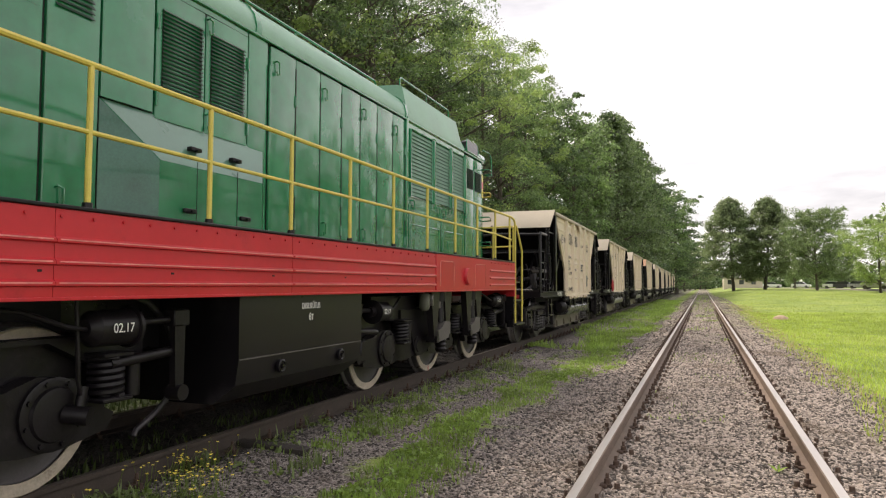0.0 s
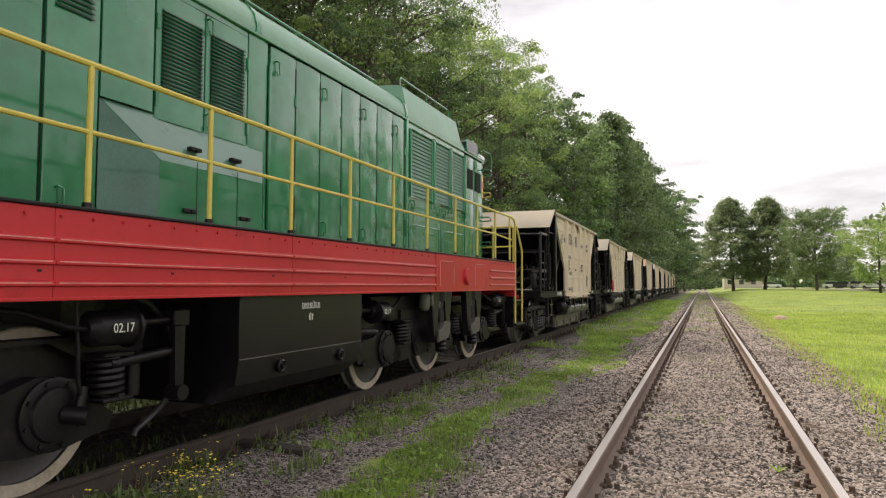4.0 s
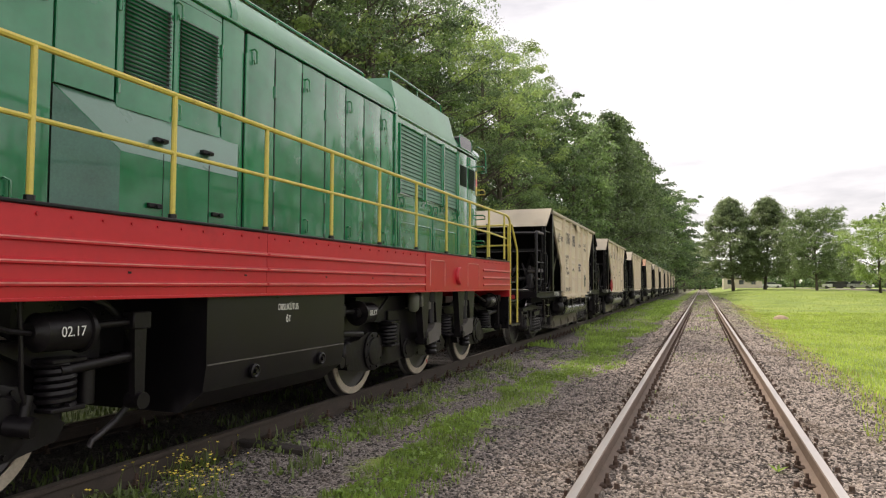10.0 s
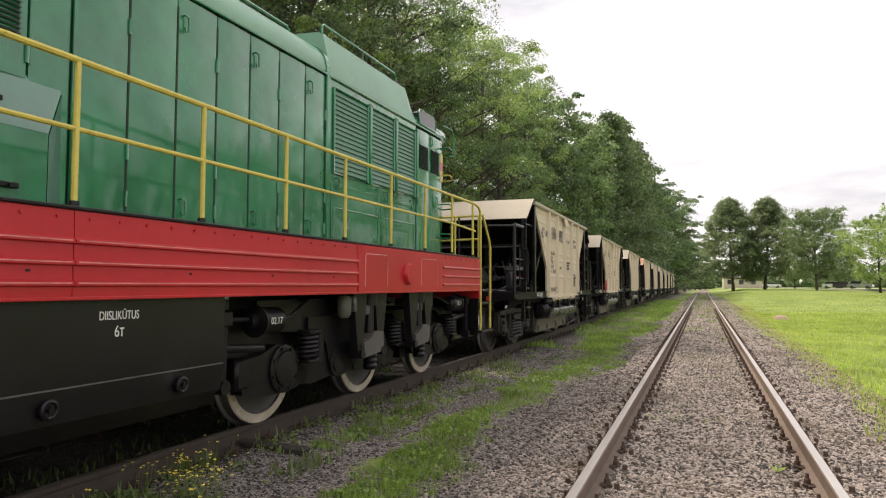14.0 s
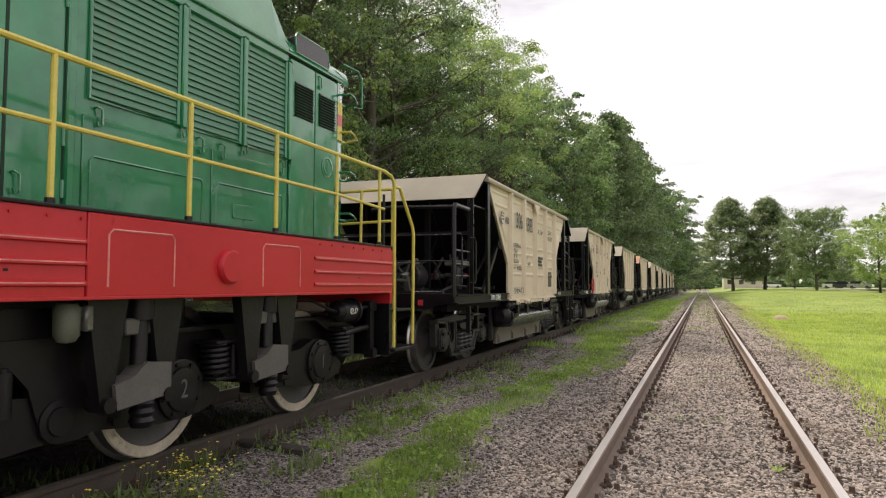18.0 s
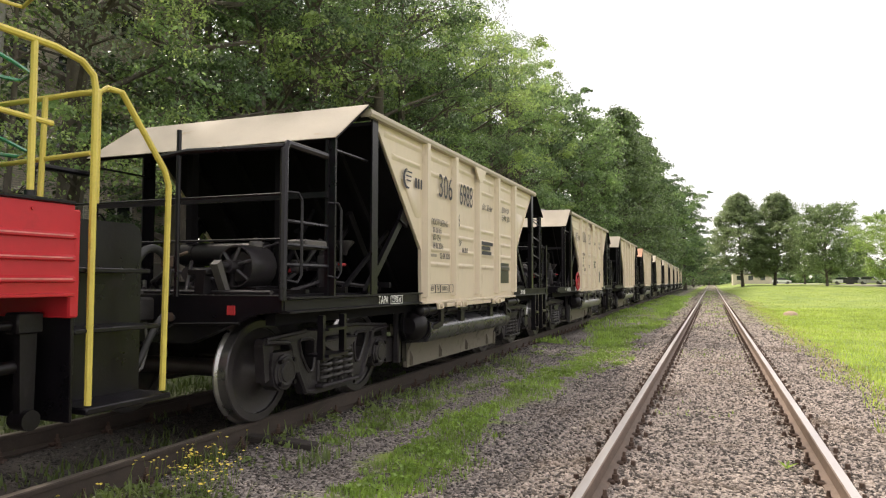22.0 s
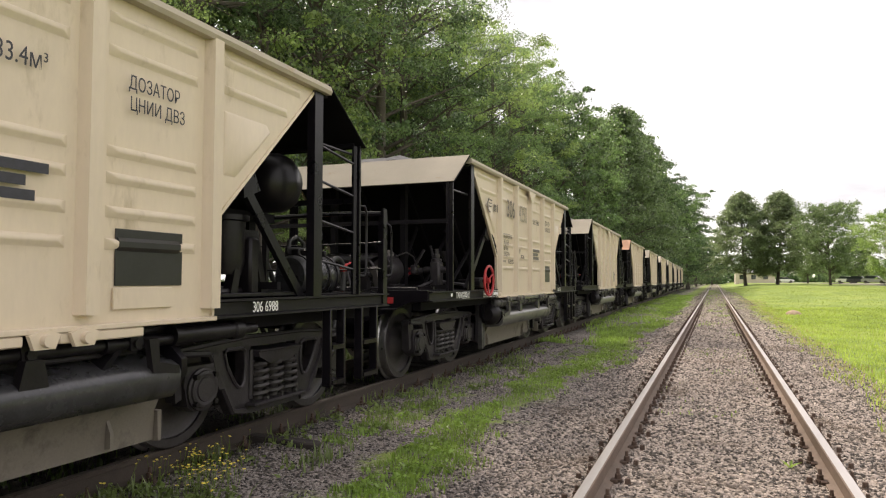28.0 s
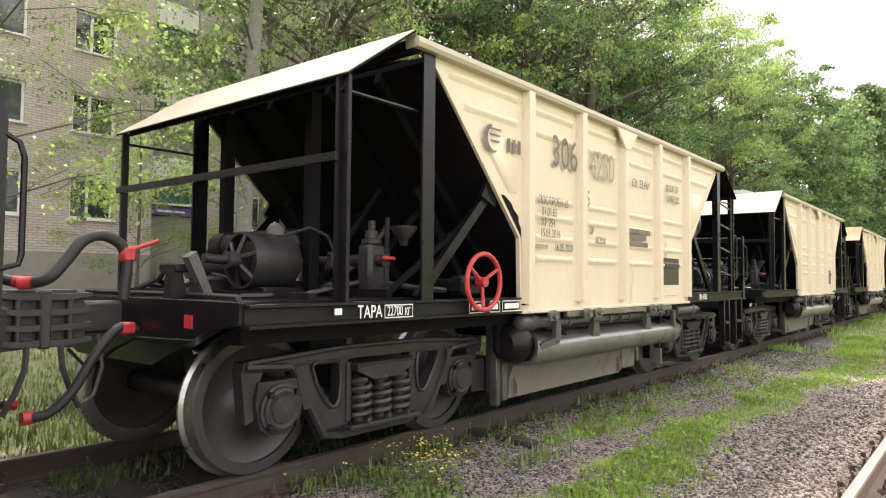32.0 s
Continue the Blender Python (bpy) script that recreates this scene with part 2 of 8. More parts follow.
WHITE = mat("white_stencil_paint", (0.75, 0.75, 0.72), 0.6, vary=0.15, scale=20, bump=0)
STENCIL = mat("black_stencil_paint", (0.035, 0.035, 0.045), 0.6, vary=0.3, scale=20, bump=0)
STENCIL_WORN = mat("worn_stencil_paint", (0.13, 0.115, 0.095), 0.6, vary=0.6, scale=14, fine=50, bump=0)
STENCIL_FAINT = mat("faint_grey_stencil_paint", (0.30, 0.26, 0.20), 0.6, vary=0.3, scale=20, bump=0)
RED_PART = mat("red_valve_paint", (0.44, 0.035, 0.04), 0.45, vary=0.25, scale=10, bump=0.05)
HOSE = mat("black_rubber_hose", (0.022, 0.022, 0.022), 0.6, vary=0.3, scale=10, bump=0.15)
GLASS_DARK = mat("dark_lamp_glass", (0.03, 0.025, 0.03), 0.08, vary=0.2, bump=0)
CHARCOAL = mat("dark_window_patch", (0.02, 0.02, 0.02), 0.35, vary=0.3, scale=5, bump=0.05)
BARK = mat("grey_brown_bark", (0.10, 0.085, 0.07), 0.9, vary=0.45, scale=4, fine=30, bump=0.7, bump_scale=14, stretch=(3, 3, 0.7))
BIRCH = mat("pale_birch_bark", (0.24, 0.23, 0.215), 0.85, vary=0.3, scale=3, bump=0.4, dirt=(0.06, 0.05, 0.045), dirt_amount=0.35, dirt_scale=3, stretch=(1, 1, 3))
LEAF_A = leaf_mat("green_leaf", (0.112, 0.184, 0.064), 0.36, 0.62)
LEAF_B = leaf_mat("dark_green_leaf", (0.082, 0.138, 0.056), 0.34, 0.62)
LEAF_C = leaf_mat("bright_green_leaf", (0.165, 0.240, 0.072), 0.44, 0.55)
LEAF_D = leaf_mat("grey_olive_leaf", (0.115, 0.152, 0.085), 0.52, 0.5)
LEAF_F = leaf_mat("field_tree_leaf", (0.125, 0.180, 0.078), 0.50, 0.5)
LEAF_G = leaf_mat("soft_grey_green_leaf", (0.145, 0.195, 0.095), 0.56, 0.45)
LEAF_E = leaf_mat("deep_green_needle_spray", (0.108, 0.162, 0.066), 0.36, 0.55)
GRASS = leaf_mat("grass_blade", (0.17, 0.27, 0.05), 0.4, 0.45)
GRASS_FIELD = leaf_mat("field_grass_blade", (0.225, 0.305, 0.056), 0.45, 0.35)
STRAW = leaf_mat("dry_straw_blade", (0.36, 0.31, 0.15), 0.25, 0.35)
# darker green stands in for shade beside the wood and under the train
GRASS_SHADED = leaf_mat("wood_edge_grass", (0.07, 0.105, 0.028), 0.3, 0.4)
GRASS_DRY = leaf_mat("weed_blade", (0.13, 0.185, 0.05), 0.35, 0.4)
PETAL = mat("yellow_petal", (0.72, 0.58, 0.08), 0.6, vary=0.2, bump=0)


# ---- mesh helpers ----
class Geo:
    """Vertices and faces of one mesh, gathered piece by piece."""

    def __init__(self):
        self.v, self.f = [], []

    def add(self, verts, faces):
        n = len(self.v)
        self.v += [tuple(p) for p in verts]
        self.f += [tuple(i + n for i in q) for q in faces]
        return self

    def box(self, x0, x1, y0, y1, z0, z1, c=0.0):
        if x0 > x1: x0, x1 = x1, x0
        if y0 > y1: y0, y1 = y1, y0
        if z0 > z1: z0, z1 = z1, z0
        if not c:
            v = [(x, y, z) for z in (z0, z1) for y in (y0, y1) for x in (x0, x1)]
            return self.add(v, [(0, 2, 3, 1), (4, 5, 7, 6), (0, 1, 5, 4), (2, 6, 7, 3), (0, 4, 6, 2), (1, 3, 7, 5)])
        c = min(c, (x1 - x0) * 0.45, (y1 - y0) * 0.45, (z1 - z0) * 0.45)
        v, idx = [], {}
        for i, x in enumerate((x0, x1)):
            for j, y in enumerate((y0, y1)):
                for k, z in enumerate((z0, z1)):
                    sx, sy, sz = (1, -1)[i] * c, (1, -1)[j] * c, (1, -1)[k] * c
                    for a, p in enumerate(((x, y + sy, z + sz), (x + sx, y, z + sz), (x + sx, y + sy, z))):
                        idx[i, j, k, a] = len(v)
                        v.append(p)
        f = []
        for i in (0, 1):
            q = [idx[i, 0, 0, 0], idx[i, 1, 0, 0], idx[i, 1, 1, 0], idx[i, 0, 1, 0]]
            f.append(q if i else q[::-1])
            q = [idx[0, i, 0, 1], idx[1, i, 0, 1], idx[1, i, 1, 1], idx[0, i, 1, 1]]
            f.append(q[::-1] if i else q)
            q = [idx[0, 0, i, 2], idx[1, 0, i, 2], idx[1, 1, i, 2], idx[0, 1, i, 2]]
            f.append(q if i else q[::-1])
        for i in (0, 1):
            for j in (0, 1):
                q = [idx[i, j, 0, 0], idx[i, j, 0, 1], idx[i, j, 1, 1], idx[i, j, 1, 0]]
                f.append(q if (i ^ j) else q[::-1])
                q = [idx[i, 0, j, 0], idx[i, 0, j, 2], idx[i, 1, j, 2], idx[i, 1, j, 0]]
                f.append(q[::-1] if (i ^ j) else q)
                q = [idx[0, i, j, 1], idx[0, i, j, 2], idx[1, i, j, 2], idx[1, i, j, 1]]
                f.append(q if (i ^ j) else q[::-1])
                for k in (0, 1):
                    q = [idx[i, j, k, 0], idx[i, j, k, 1], idx[i, j, k, 2]]
                    f.append(q if (i ^ j ^ k) else q[::-1])
        return self.add(v, f)

    def cyl(self, p0, p1, r0, r1=None, n=12, cap=True):
        r1 = r0 if r1 is None else r1
        a, b = Vector(p0), Vector(p1)
        d = (b - a).normalized()
        u = d.orthogonal().normalized()
        w = d.cross(u)
        v = []
        for c, r in ((a, r0), (b, r1)):
            for i in range(n):
                t = 2 * math.pi * i / n
                v.append(c + r * (math.cos(t) * u + math.sin(t) * w))
        f = [(i, (i + 1) % n, n + (i + 1) % n, n + i) for i in range(n)]
        if cap:
            f += [tuple(range(n))[::-1], tuple(range(n, 2 * n))]
        return self.add(v, f)

    def tube(self, pts, r, n=8, closed=False):
        pts = [Vector(p) for p in pts]
        m = len(pts)
        v, u = [], None
        for i, p in enumerate(pts):
            a = pts[i - 1] if (i or closed) else p
            b = pts[(i + 1) % m] if (i < m - 1 or closed) else p
            d = (b - a).normalized()
            if u is None:
                u = d.orthogonal().normalized()
            else:
                u = (u - d * u.dot(d)).normalized()
            w = d.cross(u)
            rr = r[i] if isinstance(r, (list, tuple)) else r
            for k in range(n):
                t = 2 * math.pi * k / n
                v.append(p + rr * (math.cos(t) * u + math.sin(t) * w))
        f = []
        for i in range(m if closed else m - 1):
            j = (i + 1) % m
            f += [(i * n + k, i * n + (k + 1) % n, j * n + (k + 1) % n, j * n + k) for k in range(n)]
        if not closed:
            f += [tuple(range(n))[::-1], tuple(range((m - 1) * n, m * n))]
        return self.add(v, f)

    def prism(self, poly, a, b, axis="x"):
        """A flat outline drawn out from a to b along an axis; poly is given in the other two axes in order."""
        def p(q, s):
            return {"x": (s, q[0], q[1]), "y": (q[0], s, q[1]), "z": (q[0], q[1], s)}[axis]
        n = len(poly)
        v = [p(q, a) for q in poly] + [p(q, b) for q in poly]
        return self.add(v, [(i, (i + 1) % n, n + (i + 1) % n, n + i) for i in range(n)] + [tuple(range(n))[::-1], tuple(range(n, 2 * n))])

    def lathe(self, prof, centre, axis="x", n=32):
        """prof: (along, radius) pairs; closed rings round an axis."""
        c = Vector(centre)
        v = []
        for s, r in prof:
            for i in range(n):
                t = 2 * math.pi * i / n
                q = {"x": (s, r * math.cos(t), r * math.sin(t)), "y": (r * math.cos(t), s, r * math.sin(t)), "z": (r * math.cos(t), r * math.sin(t), s)}[axis]
                v.append(c + Vector(q))
        m = len(prof)
        f = [(j * n + i, j * n + (i + 1) % n, (j + 1) * n + (i + 1) % n, (j + 1) * n + i) for j in range(m - 1) for i in range(n)]
        return self.add(v, f)

    def coil(self, centre, r, wire, z0, z1, turns, n=6):
        k = turns * 12
        return self.tube([(centre[0] + r * math.cos(i * math.pi / 6), centre[1] + r * math.sin(i * math.pi / 6), z0 + (z1 - z0) * i / k) for i in range(k + 1)], wire, n)

    def mesh(self, name, material, smooth=40):
        me = bpy.data.meshes.new(name)
        me.from_pydata(self.v, [], self.f)
        bm = bmesh.new()
        bm.from_mesh(me)
        bmesh.ops.recalc_face_normals(bm, faces=bm.faces)
        bm.to_mesh(me)
        bm.free()
        if smooth:
            me.polygons.foreach_set("use_smooth", [True] * len(me.polygons))
            me.set_sharp_from_angle(angle=radians(smooth))
        me.materials.append(material)
        return me


def part(name, g, material, parent=None, label="", smooth=40):
    ob = new(name, g.mesh(name, material, smooth))
    if parent is not None:
        ob.parent = parent
    if label:
        tagged(ob, label)
    return ob


def share(ob, m, parent=None):
    """Another object on the same mesh."""
    o = new(ob.name.split(".")[0], ob.data)
    o.parent = parent if parent is not None else ob.parent
    o.matrix_basis = m
    return o


def thing(name, label, category, group="", at=None):
    ob = new(name)
    ob.empty_display_size = 0.3
    if at is not None:
        ob.matrix_basis = at
    return tagged(ob, label, category, group)


def raw_mesh(name, verts, faces, material, smooth=False):
    """A large mesh straight from arrays; faces all of one length."""
    verts, faces = np.asarray(verts, np.float32), np.asarray(faces, np.int32)
    me = bpy.data.meshes.new(name)
    k = faces.shape[1]
    me.vertices.add(len(verts))
    me.vertices.foreach_set("co", verts.ravel())
    me.loops.add(faces.size)
    me.loops.foreach_set("vertex_index", faces.ravel())
    me.polygons.add(len(faces))
    me.polygons.foreach_set("loop_start", np.arange(0, faces.size, k, dtype=np.int32))
    me.update(calc_edges=True)
    if smooth:
        me.polygons.foreach_set("use_smooth", np.ones(len(faces), bool))
    me.materials.append(material)
    return me


@lru_cache(None)
def letter_mesh(text, size, name):
    cu = bpy.data.curves.new("lettering", "FONT")
    cu.body, cu.size, cu.align_x, cu.align_y, cu.extrude = text, size, "CENTER", "CENTER", 0.0008
    ob = bpy.data.objects.new("lettering", cu)
    scene.collection.objects.link(ob)
    dg = bpy.context.evaluated_depsgraph_get()
    me = bpy.data.meshes.new_from_object(ob.evaluated_get(dg))
    bpy.data.objects.remove(ob)
    bpy.data.curves.remove(cu)
    me.name = "lettering"
    me.materials.clear()
    me.materials.append(bpy.data.materials[name])
    return me


def letters(text, size, x, y, z, material, parent, wide=1.0, label=""):
    """Painted words on a face that looks towards +x, reading along +y."""
    ob = new("lettering", letter_mesh(text, size, material.name))
    ob.parent = parent
    ob.matrix_basis = Matrix.Translation((x, y, z)) @ pose(0, 0, 0, 90, 0, 90) @ Matrix.Diagonal((wide, 1, 1, 1))
    if label:
        tagged(ob, label)
    return ob


# ---- plan ----
TRACK_X = -4.814          # centre line of the train's track
HALF_GAUGE = 0.796        # to the middle of a rail head


def bend(y):
    """The train's track draws away to the left far off."""
    d = y - 14.0
    return -0.0105 * (math.sqrt(d * d + 36) + d) / 2


def bend_turn(y):
    d = y - 14.0
    return math.degrees(0.0105 * (d / math.sqrt(d * d + 36) + 1) / 2)


def on_track(y):
    return pose(TRACK_X + bend(y), y, 0, 0, 0, bend_turn(y))


def ground_z(x, y):
    """Height of the ground sheet; ballast shoulders, a field that rises gently away."""
    z = -0.175
    if abs(x) > 1.25:
        z -= 0.04 * min(1, (abs(x) - 1.25) / 0.5)
    if x > 1.7:
        z -= 0.14 * min(1, (x - 1.7) / 1.6)
        z += 1.05 * max(0, min(1, (y - 30) / 140)) * min(1, (x - 1.7) / 6)
    if -4.6 < x < -3.2:
        z += 0.055 * max(0, 1 - abs(x + 3.75) / 0.55)
    if -5.58 < x < -4.07:
        z += 0.032
    if x < -6.8:
        z -= 0.12 * min(1, (-6.8 - x) / 2)
        u = max(0.0, min(1.0, (-9.0 - x) / 6)) * max(0.0, min(1.0, (48 - y) / 20))
        z += 1.08 * u * u * (3 - 2 * u)
    z += 0.012 * noise.noise((x * 1.7, y * 1.1, 0)) + 0.03 * noise.noise((x * 0.3, y * 0.22, 5)) * (1 if abs(x) > 1.5 else 0.2)
    return z


# ---- locomotive ----
# in its own space: origin on the rail heads at the inner axle of the trailing bogie, +x to the free track, +y to the wagons
SKIRT_X, HOOD_X = 1.434, 0.82
LOCO_REAR, LOCO_END = -9.63, 5.03


def wheelset(name, r, parent, y, tyre_mat, disc_mat, label, mark=False):
    """An axle with two flanged wheels; the tyres and the axle are parts of it."""
    ws = part(name, Geo().cyl((-1.05, 0, 0), (1.05, 0, 0), 0.085, n=16), WHEEL, parent, label)
    ws.matrix_basis = pose(0, y, r)
    for s in (1, -1):
        x0, x1 = s * 0.72, s * 0.86
        disc = Geo().lathe([(s * 0.76, 0.10), (s * 0.74, 0.20), (s * 0.77, r * 0.62), (s * 0.745, r * 0.83), (s * 0.835, r * 0.83), (s * 0.80, r * 0.62),
                            (s * 0.83, 0.2), (s * 0.93, 0.13), (s * 0.93, 0.10)], (0, 0, 0), n=40)
        part("wheel_disc", disc, disc_mat, ws)
        tyre = Geo().lathe([(x1 - s * 0.005, r * 0.83), (x1, r * 0.84), (x1, r - 0.012), (x1 - s * 0.012, r - 0.002)], (0, 0, 0), n=48)
        part("tyre", tyre, tyre_mat, ws)
        tread = Geo().lathe([(x1 - s * 0.012, r - 0.002), (s * 0.765, r + 0.002), (s * 0.745, r + 0.026), (s * 0.73, r + 0.028), (s * 0.722, r + 0.015), (s * 0.72, r * 0.83)], (0, 0, 0), n=48)
        part("tread", tread, TREAD, ws, "polished steel running tread")
        if mark and s > 0:
            part("paint_mark", Geo().box(x1, x1 + 0.003, -0.012, 0.012, -r * 0.99, -r * 0.85), RED_PART, ws, "red paint mark")
    return ws


def brake_cylinder(parent, y, z, flip=1, text=True):
    """Brake cylinder with its push rod, hanging lever and pull rod, on the near face of a bogie."""
    cyl_part = part("brake_cylinder", Geo().lathe([(-0.20 * flip, 0.0), (-0.20 * flip, 0.06), (-0.15 * flip, 0.115), (0.13 * flip, 0.12), (0.135 * flip, 0.14), (0.16 * flip, 0.14), (0.165 * flip, 0.06), (0.25 * flip, 0.055), (0.25 * flip, 0.0)],
                                                  (1.22, y, z), "y", 24), BOGIE, parent, "black brake cylinder with a stencilled date")
    part("push_rod", Geo().cyl((1.22, y + 0.2 * flip, z + 0.02), (1.22, y + 0.55 * flip, z + 0.03), 0.025), BOGIE, cyl_part)
    part("air_pipe", Geo().tube([(1.24, y - 0.2 * flip, z), (1.25, y - 0.34 * flip, z + 0.02), (1.2, y - 0.6 * flip, z + 0.12), (1.1, y - 0.9 * flip, z + 0.17)], 0.016), BOGIE, cyl_part)
    lev = Geo().prism([(y + 0.54 * flip, z + 0.09), (y + 0.65 * flip, z + 0.09), (y + 0.64 * flip, z - 0.52), (y + 0.56 * flip, z - 0.52)], 1.20, 1.255)
    lev.box(1.17, 1.28, y + 0.51 * flip, y + 0.67 * flip, z - 0.02, z + 0.10, 0.01)
    lev.cyl((1.17, y + 0.60 * flip, z - 0.5), (1.29, y + 0.60 * flip, z - 0.5), 0.058)
    part("brake_lever", lev, BOGIE, cyl_part)
    part("pull_rod", Geo().cyl((1.2, y + 0.02 * flip, z - 0.24), (1.2, y + 0.58 * flip, z - 0.2), 0.036), BOGIE, cyl_part)
    if text:
        letters("02.17", 0.085, 1.343, y + 0.0, z + 0.0, WHITE, cyl_part, 0.9, "white stencilled date")
    return cyl_part


def spring_unit(parent, x, y, z0, z1, r=0.1, damper=True):
    sp = part("coil_spring", Geo().coil((x, y), r, 0.021, z0, z1, 6), BOGIE, parent)
    core = Geo().cyl((x, y, z0), (x, y, z1), r * 0.55, n=10)
    core.box(x - 0.12, x + 0.12, y - 0.12, y + 0.12, z1, z1 + 0.03, 0.008).box(x - 0.12, x + 0.12, y - 0.12, y + 0.12, z0 - 0.03, z0, 0.008)
    part("spring_seat", core, BOGIE, sp)
    if damper:
        part("damper", Geo().cyl((x + 0.02, y + 0.2, z0 - 0.02), (x + 0.02, y + 0.2, z0 + 0.24), 0.052).cyl((x + 0.02, y + 0.2, z0 + 0.2), (x + 0.02, y + 0.2, z1), 0.03), BOGIE, sp)
    return sp


def axle_arm(parent, y, cap_mark=None):
    """Swinging axle-box arm with a round bolted cap."""
    arm = Geo().prism([(y - 0.62, 0.50), (y - 0.60, 0.36), (y - 0.2, 0.30), (y + 0.1, 0.30), (y + 0.42, 0.36), (y + 0.47, 0.46), (y + 0.30, 0.56), (y + 0.16, 0.72), (y - 0.1, 0.76), (y - 0.35, 0.68), (y - 0.6, 0.66)], 0.98, 1.10)
    arm.box(0.96, 1.12, y - 0.70, y - 0.52, 0.40, 0.68, 0.03)
    a = part("axle_box_arm", arm, BOGIE, parent)
    cap = Geo().lathe([(1.09, 0.225), (1.125, 0.225), (1.13, 0.21), (1.13, 0.17), (1.15, 0.16), (1.155, 0.13), (1.155, 0.0)], (0, y, 0.525), "x", 28)
    for i in range(8):
        t = i * math.pi / 4 + 0.3
        cap.cyl((1.125, y + 0.195 * math.cos(t), 0.525 + 0.195 * math.sin(t)), (1.145, y + 0.195 * math.cos(t), 0.525 + 0.195 * math.sin(t)), 0.017, n=6)
    c = part("axle_cap", cap, BOGIE, a)
    if cap_mark:
        letters(cap_mark, 0.2, 1.157, y, 0.525, GREYBOX, a, 0.8, "faint chalk figure")
    return a


def hanger(parent, y):
    """Tapered bracket of the skirt that carries a bogie support, with its grey link block."""
    h = part("support_bracket", Geo().prism([(y - 0.16, 1.24), (y + 0.16, 1.24), (y + 0.055, 0.62), (y + 0.05, 0.52), (y - 0.05, 0.52), (y - 0.055, 0.62)], 1.24, 1.33), BOGIE, parent)
    part("bracket_pin", Geo().cyl((1.2, y, 0.56), (1.37, y, 0.56), 0.05), BOGIE, h)
    return h


def build_loco():
    loco = thing("locomotive", "green and red diesel locomotive with yellow handrails pulling wagons", "locomotive")
    # underframe and walkway
    part("underframe", Geo().box(-1.25, 1.25, LOCO_REAR + 0.1, LOCO_END - 0.1, 1.26, 1.62, 0.02), BLACK, loco)
    part("walkway", Geo().box(-1.45, 1.45, LOCO_REAR, LOCO_END, 1.744, 1.767, 0.006), BLACK, loco, "dark walkway plate over the red skirt")
    # ribbed red skirts
    def ribbed(y0, y1, x=SKIRT_X):
        s = 1 if x > 0 else -1
        prof = [(x - s * 0.05, 1.24), (x, 1.24)]
        for z in (1.30, 1.42, 1.545):
            prof += [(x, z), (x + s * 0.022, z + 0.008), (x + s * 0.022, z + 0.026), (x + s * 0.004, z + 0.04)]
        prof += [(x, 1.742), (x - s * 0.05, 1.742)]
        return Geo().prism(prof, y0, y1, "y")
    spans = [(LOCO_REAR, -7.3), (-7.296, -4.95), (-4.946, -2.6), (-2.594, 0.845), (3.345, LOCO_END)]
    for y0, y1 in spans:
        sk = part("skirt_panel", ribbed(y0, y1), RED, loco, "red ribbed skirt panel")
        part("skirt_panel", ribbed(y0, y1, -SKIRT_X), RED, loco, "red ribbed skirt panel")
        # pale strips along the rib tops paint highlights as well as scuffs
        edges = Geo()
        for z in (1.30, 1.42, 1.545):
            edges.box(SKIRT_X + 0.0215, SKIRT_X + 0.024, y0 + 0.02, y1 - 0.02, z + 0.018, z + 0.026)
        part("worn_edge", edges, PINK_EDGE, sk, "pale worn paint and painted highlights along the ribs")
    pl = part("skirt_panel", Geo().box(SKIRT_X - 0.04, SKIRT_X + 0.012, 0.851, 3.339, 1.24, 1.742, 0.006), RED, loco, "plain red skirt panel with a round cover")
    part("skirt_panel", Geo().box(-SKIRT_X + 0.04, -SKIRT_X - 0.012, 0.851, 3.339, 1.24, 1.724, 0.006), RED, loco)
    part("round_cover", Geo().lathe([(0.0, 0.13), (0.03, 0.13), (0.05, 0.115), (0.05, 0.0)], (SKIRT_X + 0.01, 2.12, 1.45), "x", 32), RED, pl, "round red cover")
    for y0, y1 in ((1.0, 1.55), (2.55, 3.1)):
        part("pressed_outline", Geo().tube([(SKIRT_X + 0.013, y0, 1.30), (SKIRT_X + 0.013, y0, 1.62), (SKIRT_X + 0.013, y0 + 0.03, 1.65), (SKIRT_X + 0.013, y1 - 0.03, 1.65), (SKIRT_X + 0.013, y1, 1.62), (SKIRT_X + 0.013, y1, 1.30)], 0.007, 5), PINK_EDGE, pl)
    part("skirt_foot", Geo().box(SKIRT_X - 0.06, SKIRT_X + 0.02, LOCO_REAR, LOCO_END, 1.222, 1.243, 0.004), RED, loco)
    rng = random.Random(4)
    rv = part("rivet", Geo().cyl((SKIRT_X, 0, 1.70), (SKIRT_X + 0.012, 0, 1.70), 0.011, n=6), RED, loco)
    rv.matrix_basis = Matrix.Translation((0, LOCO_REAR + 0.1, 0))
    for i in range(1, 66):
        share(rv, Matrix.Translation((0, LOCO_REAR + 0.1 + i * 0.22, 0)), loco)
    st = part("drain_slot", Geo().box(SKIRT_X + 0.001, SKIRT_X + 0.005, 0, 0.026, 1.383, 1.397), BLACK, loco)
    st.matrix_basis = Matrix.Translation((0, LOCO_REAR + 0.5, 0))
    for i in range(1, 14):
        share(st, Matrix.Translation((0, LOCO_REAR + 0.6 + i * 1.03 + rng.uniform(-0.2, 0.2), 0)), loco)
    # end sheets of the frame
    for y, s in ((LOCO_END, 1), (LOCO_REAR, -1)):
        part("buffer_beam", Geo().box(-1.43, 1.43, y - 0.02 * s, y + 0.05 * s, 1.1, 1.72, 0.01), RED, loco, "red buffer beam")
